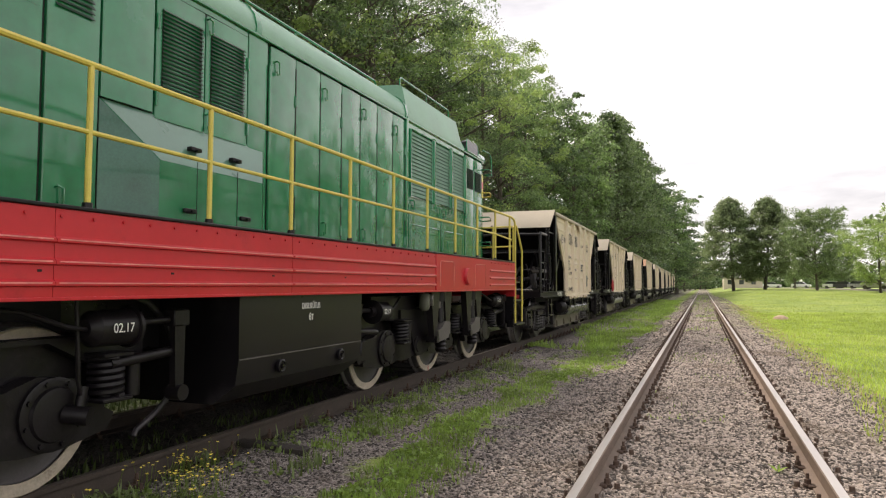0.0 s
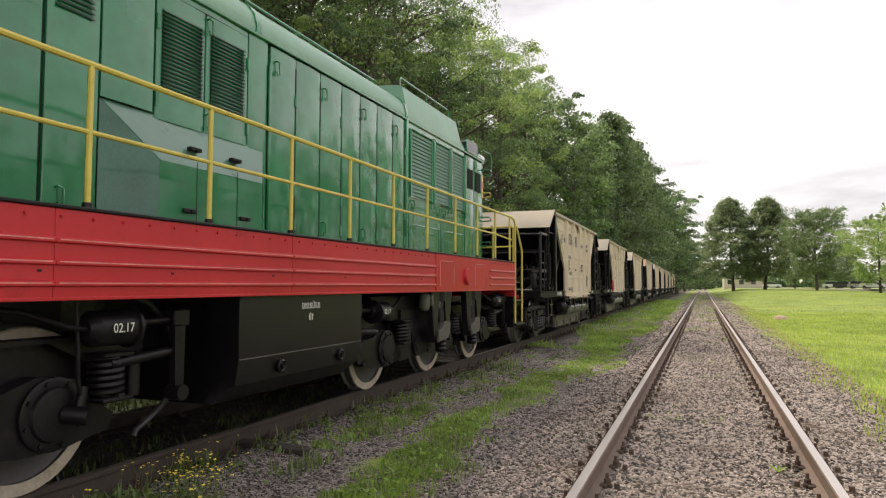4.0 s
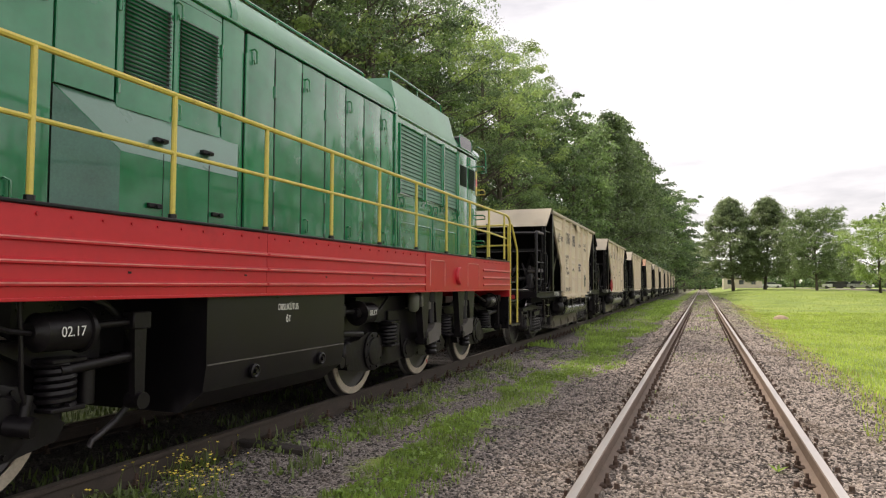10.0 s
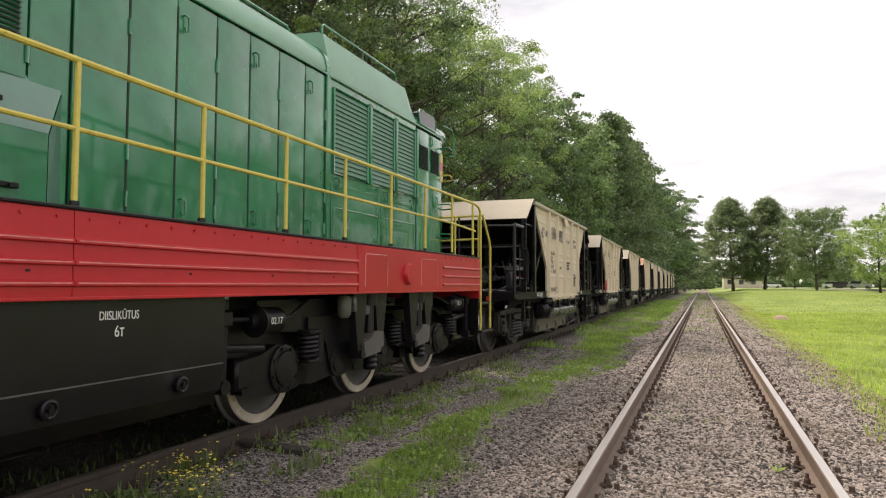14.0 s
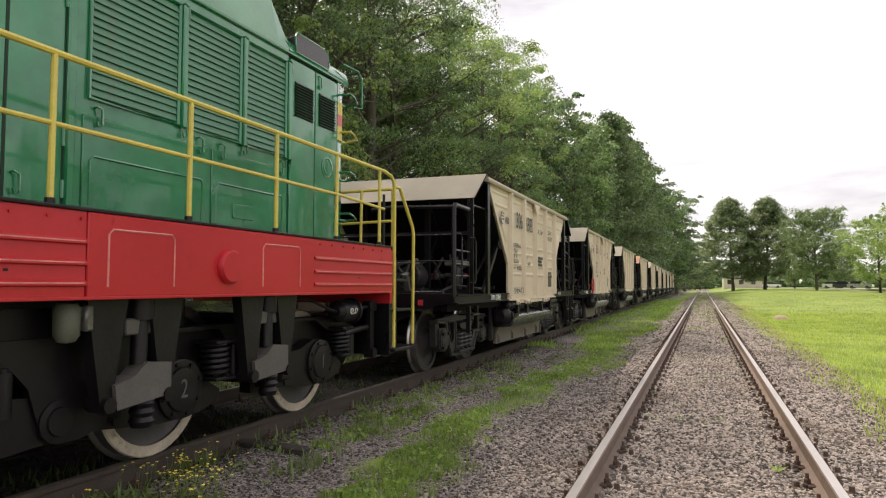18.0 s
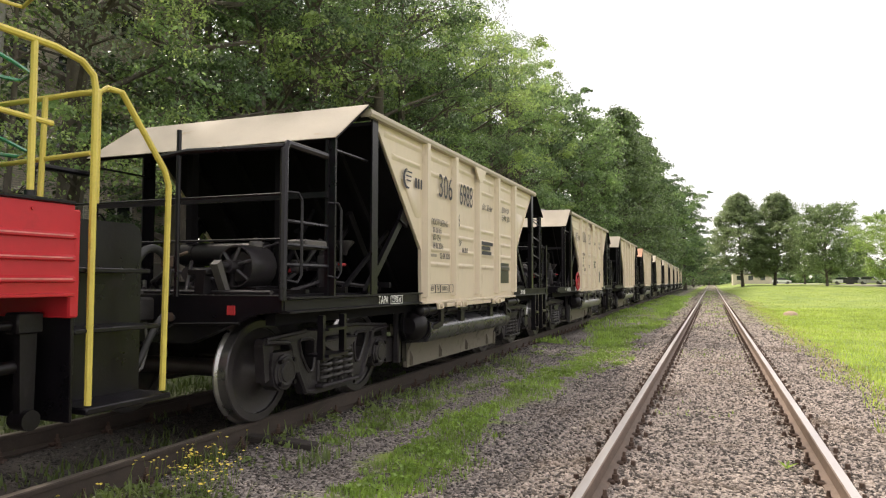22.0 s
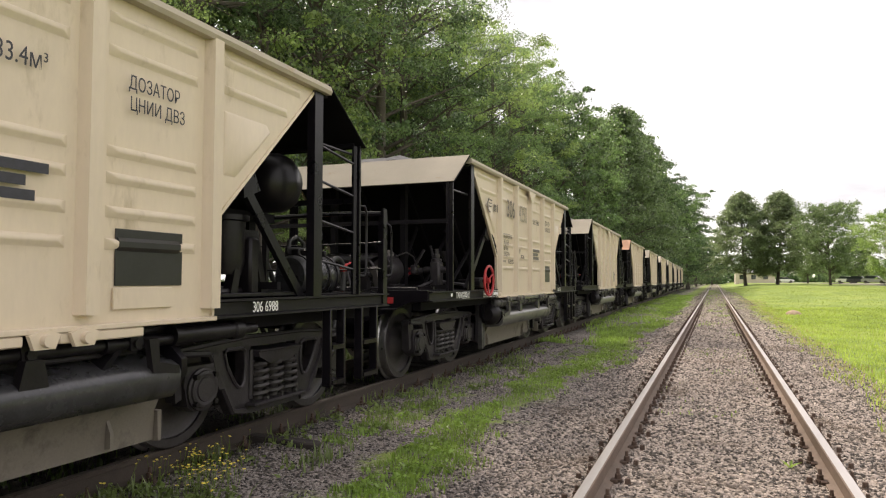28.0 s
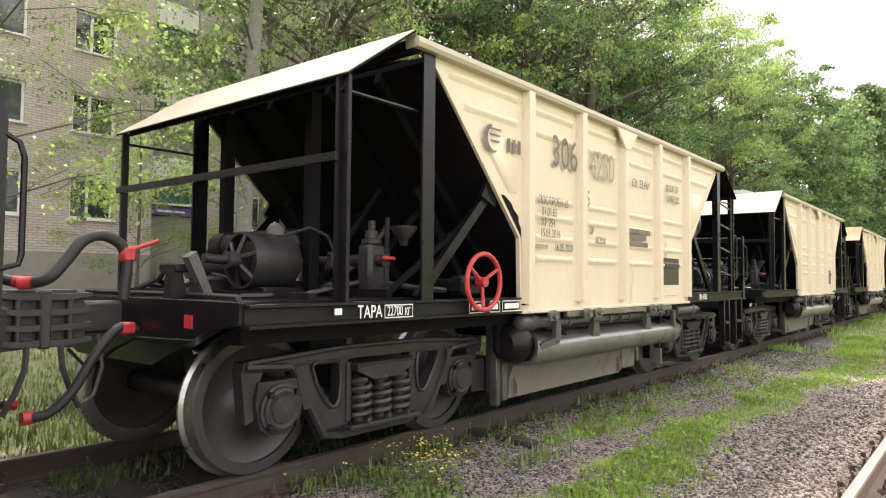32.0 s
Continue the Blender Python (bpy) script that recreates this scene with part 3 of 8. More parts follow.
        co = Geo().box(-0.13, 0.13, y + 0.04 * s, y + 0.75 * s, 0.95, 1.16, 0.03).box(-0.24, 0.2, y + 0.75 * s, y + 1.2 * s, 0.86, 1.24, 0.05)
        part("coupler", co, RUST, loco, "rusty automatic coupler")
    # hood
    HY0, HY1 = -5.4, 4.95
    part("hood_body", Geo().box(-HOOD_X + 0.03, HOOD_X - 0.03, HY0, HY1 - 0.02, 1.76, 3.76), DARK_SEAM, loco, "dark hood frame behind the doors")
    roof = [(HOOD_X, 3.735), (HOOD_X + 0.012, 3.80), (HOOD_X - 0.02, 3.93), (HOOD_X - 0.10, 4.03), (HOOD_X - 0.24, 4.10), (0, 4.16)]
    roof = roof + [(-x, z) for x, z in roof[::-1][1:]]
    part("hood_roof", Geo().prism(roof, HY0, 1.20, "y"), GREEN_ROOF_SKY, loco, "green rounded roof painted pale for reflected sky", 30)
    part("roof_band", Geo().prism([(x * 1.018, 3.72 + (z - 3.72) * 1.035) for x, z in roof], 1.17, 1.245, "y"), GREEN, loco)
    part("roof_band", Geo().prism([(x * 1.018, 3.72 + (z - 3.72) * 1.035) for x, z in roof], -2.36, -2.28, "y"), GREEN, loco)
    part("roof_gutter", Geo().box(HOOD_X, HOOD_X + 0.03, HY0, 4.9, 3.715, 3.745, 0.008), GREEN, loco)
    # radiator roof, raised box with a bevelled long edge
    rr = [(HOOD_X, 3.745), (HOOD_X + 0.004, 3.83), (HOOD_X - 0.09, 4.24), (HOOD_X - 0.16, 4.27), (0, 4.31)]
    rr = rr + [(-x, z) for x, z in rr[::-1][1:]]
    part("radiator_roof", Geo().prism(rr, 1.26, 3.60, "y"), GREEN_ROOF_SKY, loco, "green raised radiator roof painted pale for reflected sky", 30)
    low = [(x, min(z, 3.95)) for x, z in roof]
    g = Geo()
    n = len(rr)
    g.add([(x, 3.60, z) for x, z in rr] + [(x, 3.85, 3.745 + (z - 3.745) * 0.42) for x, z in rr], [(i, (i + 1) % n, n + (i + 1) % n, n + i) for i in range(n)])
    part("radiator_roof_slope", g, GREEN_ROOF_SKY, loco)
    part("end_roof", Geo().prism([(x, 3.72 + (z - 3.735) * 0.72) for x, z in roof], 3.80, 5.06, "y"), GREEN, loco, "green rounded end roof with lamp windows", 30)
    part("end_roof_lip", Geo().lathe([(-0.0, 0.3), (0.06, 0.29), (0.16, 0.22), (0.2, 0.0)], (0.45, 5.05, 3.72), "y", 20), GREEN, loco)
    part("lamp_window", Geo().prism([(3.93, 3.79), (4.56, 3.79), (4.58, 3.83), (4.56, 3.965), (4.50, 3.99), (3.97, 3.99), (3.92, 3.95)], HOOD_X - 0.1, HOOD_X + 0.012), GLASS_DARK, loco, "dark number-lamp glass")
    part("lamp_window_trim", Geo().tube([(HOOD_X + 0.012, 3.92, 3.78), (HOOD_X + 0.012, 4.57, 3.78), (HOOD_X + 0.012, 4.59, 3.83), (HOOD_X + 0.006, 4.57, 3.98), (HOOD_X, 4.50, 4.0), (HOOD_X, 3.95, 4.0), (HOOD_X + 0.006, 3.91, 3.95)], 0.012, 6, True), GREEN, loco)
    # roof rails
    for y0, y1, x, z in ((-5.2, 1.05, 0.40, 4.12), (1.4, 3.48, 0.63, 4.26)):
        rl = part("roof_rail", Geo().tube([(x, y0, z), (x, y0, z + 0.14), (x, y0 + 0.04, z + 0.17), (x, y1 - 0.04, z + 0.17), (x, y1, z + 0.14), (x, y1, z)], 0.014, 6), GREEN, loco)
        k = int((y1 - y0) / 1.0)
        for i in range(1, k):
            y = y0 + (y1 - y0) * i / k
            part("rail_post", Geo().cyl((x, y, z - 0.02), (x, y, z + 0.17), 0.01, n=6), GREEN, rl)

    # hood doors and panels on both sides
    def panel(y0, y1, z0, z1, name="hood_door", material=GREEN, proud=0.0, label=""):
        n, a, b = 8, y0 + 0.006, y1 - 0.006
        bow = 0.007 if b - a > 0.3 else 0.003
        rim = [(HOOD_X - 0.03, a), (HOOD_X + proud - 0.006, a)]
        rim += [(HOOD_X + proud + bow * (1 - (2 * i / n - 1) ** 2), a + 0.006 + (b - a - 0.012) * i / n) for i in range(n + 1)]
        rim += [(HOOD_X + proud - 0.006, b), (HOOD_X - 0.03, b)]
        p = part(name, Geo().prism(rim, z0, z1, "z"), material, loco, label)
        share(p, pose(0, 0, 0, 0, 0, 180) @ Matrix.Translation((0, -(y0 + y1), 0)), loco)
        return p

    def ring(y, z, parent):
        part("pull_ring", Geo().tube([(HOOD_X, y, z + 0.06), (HOOD_X + 0.03, y, z + 0.065), (HOOD_X + 0.035, y + 0.035, z + 0.05), (HOOD_X + 0.035, y + 0.04, z - 0.06), (HOOD_X + 0.03, y + 0.01, z - 0.075), (HOOD_X + 0.03, y, z - 0.04)], 0.009, 6), GREEN, parent)

    def hinge(y, z, parent):
        part("hinge", Geo().cyl((HOOD_X + 0.006, y, z - 0.06), (HOOD_X + 0.006, y, z + 0.06), 0.014, n=8), GREEN, parent)

    def louvre(y0, y1, z0, z1, parent, count, material=DARK_SEAM, slat_mat=DOOR_SLAT, tilt=0.02, drop=0.22, off=0.0):
        fr = part("louvre_back", Geo().box(HOOD_X - 0.01, HOOD_X + 0.003 + off, y0, y1, z0, z1), material, parent, "dark louvre opening")
        s0 = None
        for i in range(count):
            z = z0 + (z1 - z0) * (i + 0.5) / count
            h = (z1 - z0) / count
            if s0 is None:
                s0 = part("slat", Geo().prism([(HOOD_X + off, h * 0.42), (HOOD_X + off + 0.004, h * 0.46), (HOOD_X + off + tilt + 0.004, -h * drop), (HOOD_X + off + tilt, -h * (drop + 0.06))], y0, y1, "y"), slat_mat, fr)
                s0.matrix_basis = Matrix.Translation((0, 0, z))
            else:
                share(s0, Matrix.Translation((0, 0, z)), fr)

    panel(-5.4, -4.58, 1.77, 3.715, "hood_panel")
    d = panel(-4.56, -4.13, 1.77, 3.715)
    louvre(-4.50, -4.20, 3.16, 3.62, d, 12)
    ring(-4.46, 1.9, d)
    part("hood_panel", Geo().box(HOOD_X - 0.03, HOOD_X + 0.002, -5.3, -4.75, 3.16, 3.6), GREEN, loco)
    l2 = panel(-5.39, -4.6, 3.12, 3.65, "hood_vent", GREEN, 0.004)
    louvre(-5.2, -4.70, 3.2, 3.6, l2, 12)
    panel(-4.12, -3.62, 2.66, 3.715, "hood_panel")
    for y0, y1, py in ((-3.61, -3.045, -3.05), (-3.04, -2.455, -3.0)):
        d = panel(y0, y1, 2.62, 3.66)
        louvre(y0 + 0.06, y0 + 0.52, 2.84, 3.52, d, 20)
        hinge(y0 + 0.01 if y0 < -3.3 else y1 - 0.01, 2.78, d)
        hinge(y0 + 0.01 if y0 < -3.3 else y1 - 0.01, 3.4, d)
    ring(-3.03, 3.56, d)
    ring(-3.03, 2.72, d)
    panel(-3.61, -2.455, 3.665, 3.715, "hood_panel")
    panel(-2.45, -2.14, 1.77, 3.715, "hood_panel")
    part("door_strip", Geo().box(HOOD_X, HOOD_X + 0.025, -2.14, -2.10, 1.77, 3.5, 0.006), GREEN, loco)
    # bulged battery-box cover with bevelled rim
    yb0, yb1, zb0, zb1 = -4.11, -2.46, 1.77, 2.65
    yi0, yi1, zi1, px = -3.71, -2.68, 2.26, 0.16
    g = Geo().add([(HOOD_X - 0.02, yb0, zb0), (HOOD_X - 0.02, yb1 + 0.28, zb0), (HOOD_X - 0.02, yb1 + 0.28, zb1), (HOOD_X - 0.02, yb0, zb1),
                   (HOOD_X + px, yi0, zb0), (HOOD_X + px, yi1 + 0.26, zb0), (HOOD_X + px, yi1 + 0.26, zi1), (HOOD_X + px, yi0, zi1)],
                  [(4, 5, 6, 7), (0, 4, 7, 3), (1, 2, 6, 5), (3, 7, 6, 2), (0, 1, 5, 4), (0, 3, 2, 1)])
    cov = part("battery_cover", g, GREEN, loco, "bulged green cover, upper bevel faded and painted pale with sky", 20)
    # bevel overlays paint in the sky's reflection along with faded paint
    e = 0.003
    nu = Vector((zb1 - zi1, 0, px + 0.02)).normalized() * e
    part("faded_bevel", Geo().add([(HOOD_X - 0.02 + nu.x, yb0 + 0.01, zb1 + nu.z), (HOOD_X - 0.02 + nu.x, yb1 + 0.27, zb1 + nu.z), (HOOD_X + px + nu.x, yi1 + 0.255, zi1 + nu.z), (HOOD_X + px + nu.x, yi0 + 0.01, zi1 + nu.z)], [(0, 3, 2, 1)]), GREEN_FADED_SKY, cov, "faded bevel with reflected sky painted in")
    part("faded_bevel", Geo().add([(HOOD_X - 0.018, yb1 + 0.284, zb0), (HOOD_X + px + 0.002, yi1 + 0.264, zb0), (HOOD_X + px + 0.002, yi1 + 0.264, zi1 - 0.02), (HOOD_X - 0.018, yb1 + 0.284, zb1 - 0.02)], [(0, 1, 2, 3)]), GREEN_FADED_SKY, cov)
    part("faded_bevel", Geo().add([(HOOD_X - 0.016, yb0 - 0.003, zb0), (HOOD_X + px + 0.003, yi0 - 0.002, zb0), (HOOD_X + px + 0.003, yi0 - 0.002, zi1), (HOOD_X - 0.016, yb0 - 0.003, zb1)], [(0, 1, 2, 3)]), GREEN_BLUISH, cov, "worn side bevel with bluish reflected sky painted in")
    for y, z in ((-3.3, 2.42), (-2.78, 2.42)):
        part("cover_latch", Geo().box(HOOD_X + 0.1, HOOD_X + 0.15, y - 0.06, y + 0.07, z - 0.02, z + 0.015, 0.006).cyl((HOOD_X + 0.12, y, z - 0.005), (HOOD_X + 0.175, y, z - 0.02), 0.014, n=8), BLACK, cov)
    for y in (-3.38, -2.68):
        part("cover_latch", Geo().box(HOOD_X + px, HOOD_X + px + 0.03, y - 0.08, y + 0.06, 1.885, 1.92, 0.006).cyl((HOOD_X + px, y, 1.9), (HOOD_X + px + 0.045, y, 1.9), 0.015, n=8), BLACK, cov)
    part("cover_seam", Geo().box(HOOD_X + px, HOOD_X + px + 0.003, -2.79, -2.782, 1.78, 2.31), DARK_SEAM, cov)
    part("cover_seam", Geo().box(HOOD_X + px, HOOD_X + px + 0.003, -3.3, -3.295, 1.78, 2.31), DARK_SEAM, cov)
    # tall engine doors
    edges = [-2.10, -1.645, -1.15, -0.665, -0.195, 0.28, 0.765, 1.18]
    for i in range(7):
        d = panel(edges[i], edges[i + 1], 1.77, 3.70)
        part("door_seam", Geo().box(HOOD_X - 0.002, HOOD_X + 0.004, edges[i + 1] - 0.012, edges[i + 1] + 0.006, 1.8, 3.6), DARK_SEAM, d)
        if i % 2 == 0:
            for z in (3.25, 2.3, 1.95):
                hinge(edges[i + 1] - 0.004, z, d)
        else:
            ring(edges[i + 1] + 0.05, 3.48, d)
            ring(edges[i + 1] + 0.05, 1.95, d)
    ring(-2.03, 3.5, d)
    part("hood_post", Geo().box(HOOD_X - 0.03, HOOD_X + 0.03, 1.18, 1.25, 1.77, 3.73, 0.012), GREEN, loco)
    # radiator end: three shutters, panels below, two narrow doors
    rb = part("radiator_wall", Geo().box(HOOD_X - 0.03, HOOD_X + 0.0, 1.25, 3.80, 1.77, 3.73, 0.005), GREEN, loco)
    for k, (y0, y1) in enumerate(((1.38, 2.2), (2.32, 2.99), (3.09, 3.72))):
        louvre(y0, y1, 2.64, 3.60, rb, 17, DARK_SEAM, GREEN_SLAT, 0.014, 0.44)
        part("shutter_frame", Geo().tube([(HOOD_X + 0.012, y0 - 0.02, 2.62), (HOOD_X + 0.012, y1 + 0.02, 2.62), (HOOD_X + 0.012, y1 + 0.02, 3.62), (HOOD_X + 0.012, y0 - 0.02, 3.62)], 0.018, 4, True), GREEN, rb)
        part("shutter_bar", Geo().box(HOOD_X, HOOD_X + 0.05, y1 + 0.03, y1 + 0.085, 2.60, 3.62, 0.01), GREEN, rb)
        ring(y1 + 0.06, 3.58, rb)
        ring(y1 + 0.06, 2.60, rb)
    for y0, y1 in ((1.32, 2.58), (2.64, 3.76)):
        lp = part("lower_panel", Geo().box(HOOD_X, HOOD_X + 0.012, y0, y1, 1.8, 2.50, 0.006), GREEN, rb)
        part("pressed_outline", Geo().tube([(HOOD_X + 0.014, y0 + 0.06, 1.86), (HOOD_X + 0.014, y0 + 0.06, 2.18), (HOOD_X + 0.014, y0 + 0.09, 2.21), (HOOD_X + 0.014, y1 - 0.09, 2.21), (HOOD_X + 0.014, y1 - 0.06, 2.18), (HOOD_X + 0.014, y1 - 0.06, 1.86)], 0.009, 5), GREEN, lp)
        ring(y0 + 0.1, 2.50, lp)
        ring(y1 - 0.12, 2.50, lp)
    plate = part("maker_plate", Geo().box(HOOD_X + 0.012, HOOD_X + 0.022, 2.92, 3.22, 1.92, 2.05, 0.004), GREEN, rb, "small green plate")
    part("plate_bar", Geo().box(HOOD_X + 0.022, HOOD_X + 0.025, 2.97, 3.17, 1.99, 2.01).box(HOOD_X + 0.022, HOOD_X + 0.025, 2.97, 3.17, 1.955, 1.97), GREEN, plate)
    for y0, y1, lo, hi in ((3.82, 4.305, 3.90, 4.25), (4.315, 4.80, 4.38, 4.72)):
        d = panel(y0, y1, 1.77, 3.68, proud=0.012)
        louvre(lo, hi, 3.09, 3.46, d, 12, off=0.018)
        hinge(y0 + 0.005, 3.2, d)
        hinge(y0 + 0.005, 2.3, d)
    ring(4.36, 3.58, d)
    em = part("round_emblem", Geo().lathe([(0.0, 0.12), (0.014, 0.12), (0.018, 0.105), (0.008, 0.095), (0.008, 0.08), (0.016, 0.075), (0.016, 0.0)], (HOOD_X + 0.01, 4.56, 2.645), "x", 32), GREEN, d, "round embossed green emblem")
    part("emblem_bar", Geo().box(HOOD_X + 0.024, HOOD_X + 0.032, 4.52, 4.60, 2.63, 2.66).box(HOOD_X + 0.024, HOOD_X + 0.032, 4.545, 4.575, 2.60, 2.69), GREEN, em)
    # rounded end of the hood
    prof = [(HOOD_X + 0.012, 4.80), (HOOD_X, 4.92), (HOOD_X - 0.05, 5.0), (HOOD_X - 0.15, 5.05), (-HOOD_X + 0.15, 5.05), (-HOOD_X + 0.05, 5.0), (-HOOD_X, 4.92), (-HOOD_X - 0.012, 4.80)]
    part("hood_end", Geo().prism(prof, 1.77, 3.74, "z"), GREEN, loco, "rounded green hood end", 50)
    x, wrap = HOOD_X + 0.012, prof[:4]
    def band(z0, z1, material, label):
        g = Geo()
        pts = [(HOOD_X + 0.0165, 4.79), (HOOD_X + 0.005, 4.922), (HOOD_X - 0.046, 5.005), (HOOD_X - 0.15, 5.056)]
        for i in range(3):
            g.add([(*pts[i], z0), (*pts[i + 1], z0), (*pts[i + 1], z1), (*pts[i], z1)], [(0, 1, 2, 3)])
        part("warning_band", g, material, loco, label)
    band(3.33, 3.48, YELLOW, "yellow painted band")
    band(3.19, 3.33, mat("pink_red_band", (0.6, 0.12, 0.13), 0.45, vary=0.1), "pale red painted band")
    band(3.02, 3.19, YELLOW, "yellow painted band")
    for z, m in ((3.55, GREEN), (3.10, YELLOW), (2.62, GREEN), (2.13, GREEN)):
        part("step_rung", Geo().tube([(HOOD_X, 4.86, z + 0.02), (HOOD_X + 0.14, 4.88, z + 0.02), (HOOD_X + 0.15, 4.95, z), (HOOD_X + 0.10, 5.12, z - 0.03), (HOOD_X - 0.1, 5.2, z - 0.03), (HOOD_X - 0.14, 5.05, z - 0.03)], 0.013, 6), m, loco, "bent step rung")
    part("lamp_guard", Geo().tube([(HOOD_X - 0.02, 4.98, 3.98), (HOOD_X + 0.04, 5.25, 3.96), (HOOD_X + 0.05, 5.32, 3.88), (HOOD_X + 0.05, 5.34, 3.52), (HOOD_X, 5.2, 3.50)], 0.014, 6), GREEN, loco)
    # walkway handrail
    X = 1.40
    top = [(X, -9.4, 2.64), (X, 4.90, 2.63), (X, 5.08, 2.60), (X, 5.16, 2.54), (X, 5.18, 2.46), (X, 5.18, 0.58)]
    part("top_rail", Geo().tube(top, 0.021, 8), YELLOW, loco, "yellow top rail")
    part("mid_rail", Geo().tube([(X, -9.4, 2.225), (X, 3.82, 2.225), (X, 4.90, 2.19)], 0.016, 8), YELLOW, loco, "yellow middle rail")
    post = None
    ys = [-9.0, -7.93, -6.86, -5.78, -4.71, -3.645, -2.575, -1.495, -0.43, 0.63, 1.73, 2.785, 3.815, 4.78]
    for yy in ys:
        if post is None:
            post = part("rail_post", Geo().cyl((X, 0, 1.79), (X, 0, 2.64), 0.019, n=8), YELLOW, loco)
            foot = part("post_foot", Geo().cyl((X, 0, 1.768), (X, 0, 1.80), 0.03, n=10), BLACK, post)
            post.matrix_basis = Matrix.Translation((0, yy, 0))
        else:
            p = share(post, Matrix.Translation((0, yy, 0)), loco)
            share(foot, Matrix.Identity(4), p)
    part("step_rail", Geo().tube([(X - 0.05, 5.24, 1.78), (X - 0.05, 5.24, 2.46), (X - 0.04, 5.30, 2.50), (X - 0.03, 5.40, 2.50), (X - 0.02, 5.76, 2.06), (X - 0.02, 5.80, 1.96), (X - 0.02, 5.78, 0.58)], 0.021, 8), YELLOW, loco, "yellow step rail")
    part("end_rail", Geo().tube([(X - 0.05, 5.26, 2.47), (1.2, 5.24, 2.47), (0.3, 5.20, 2.45), (0.26, 5.20, 2.40), (0.26, 5.16, 1.78)], 0.019, 8), YELLOW, loco)
    part("end_rail", Geo().tube([(X - 0.05, 5.2, 2.08), (0.26, 5.2, 2.05)], 0.016, 8), YELLOW, loco)
    part("end_post", Geo().cyl((0.95, 5.18, 1.74), (0.95, 5.2, 2.46), 0.018, n=8), YELLOW, loco)
    # corner steps
    part("corner_step", Geo().box(1.15, 1.40, 5.08, 5.72, 1.0, 1.03, 0.006), BLACK, loco)
    part("corner_step", Geo().box(1.15, 1.38, 5.08, 5.66, 1.36, 1.39, 0.006), BLACK, loco)
    part("corner_step", Geo().box(1.15, 1.44, 5.14, 5.80, 0.53, 0.57, 0.008), BLACK, loco, "black corner step")
    part("step_back", Geo().prism([(5.06, 0.5), (5.80, 0.5), (5.80, 1.60), (5.78, 1.67), (5.73, 1.70), (5.06, 1.70)], 1.11, 1.15), BLACK, loco)
    part("step_side", Geo().box(0.6, 1.40, 5.055, 5.08, 0.5, 1.70, 0.006), BLACK, loco)
    # fuel tank
    tk = [(1.40, 1.222), (1.40, 0.72), (1.37, 0.52), (1.15, 0.36), (-1.15, 0.36), (-1.37, 0.52), (-1.40, 0.72), (-1.40, 1.222)]
    tank = part("fuel_tank", Geo().prism(tk, -3.27, -1.22, "y"), TANK_BLACK, loco, "black fuel tank with white stencilled words", 25)
    part("tank_seam", Geo().box(1.40, 1.404, -3.26, -1.23, 0.716, 0.726), GREYBOX, tank)
    part("tank_seam", Geo().box(1.40, 1.406, -3.26, -1.23, 1.20, 1.215), BLACK, tank)
    for yy in (-2.70, -1.67):
        part("drain_plug", Geo().lathe([(0, 0.06), (0.025, 0.06), (0.03, 0.045), (0.02, 0.035), (0.02, 0.0)], (1.395, yy, 0.615), "x", 20).cyl((1.41, yy, 0.615), (1.435, yy, 0.615), 0.02, n=6), BLACK, tank)
    letters("DIISLIKÜTUS", 0.078, 1.402, -2.22, 1.12, WHITE, tank, 0.72, "white stencilled words")
    letters("6т", 0.1, 1.402, -2.22, 1.02, WHITE, tank, 0.8, "white stencilled words")
    # bogies
    for c, face in ((2.0, 1), (-6.66, -1)):
        b = part("bogie_frame", Geo().prism([(c - 2.75, 0.98), (c + 2.75, 0.98), (c + 2.75, 0.80), (c + 2.3, 0.80), (c + 2.0, 0.95), (c + 1.4, 0.95), (c + 1.2, 0.72), (c + 0.7, 0.72), (c + 0.5, 0.95), (c - 0.5, 0.95), (c - 0.7, 0.72), (c - 1.2, 0.72), (c - 1.4, 0.95), (c - 2.0, 0.95), (c - 2.3, 0.80), (c - 2.75, 0.80)], 0.92, 1.06), BOGIE, loco, "oily black three-axle bogie frame", 20)
        part("bogie_beam", Geo().prism([(c - 2.75, 0.98), (c + 2.75, 0.98), (c + 2.75, 0.80), (c - 2.75, 0.80)], -1.06, -0.92).box(-0.92, 0.92, c - 0.25, c + 0.25, 0.7, 1.2).box(-0.92, 0.92, c - 2.7, c - 2.5, 0.7, 0.98).box(-0.92, 0.92, c + 2.5, c + 2.7, 0.7, 0.98), BOGIE, b)
        # black plates added: one paints deep shade behind the arms, one blocks light
        part("frame_web", Geo().box(0.935, 0.955, c - 2.8, c + 2.8, 0.60, 0.985), BOGIE, b)
        part("frame_web", Geo().box(-0.955, -0.935, c - 2.8, c + 2.8, 0.34, 0.985), BOGIE, b)
        for k, dy in enumerate((-2.0, 0.0, 2.0)):
            ax = c + dy
            if k:
                part("swing_arm", Geo().prism([(ax - 0.12, 0.72), (ax - 0.5, 0.64), (ax - 0.88, 0.60), (ax - 0.96, 0.50), (ax - 0.9, 0.38), (ax - 0.5, 0.33), (ax - 0.12, 0.32)], 0.985, 1.085), BOGIE, b, "", 20)
            axle_arm(b, ax, {2: "1", 1: "2"}.get(k) if face > 0 else None)
            # unseen motor blocks, added to stop light showing between the wheels
            part("traction_motor", Geo().box(-0.58, 0.58, ax + 0.14, ax + 0.95, 0.22, 0.86, 0.08), BOGIE, b)
            spring_unit(b, 1.12, ax + 0.38, 0.58, 0.84)
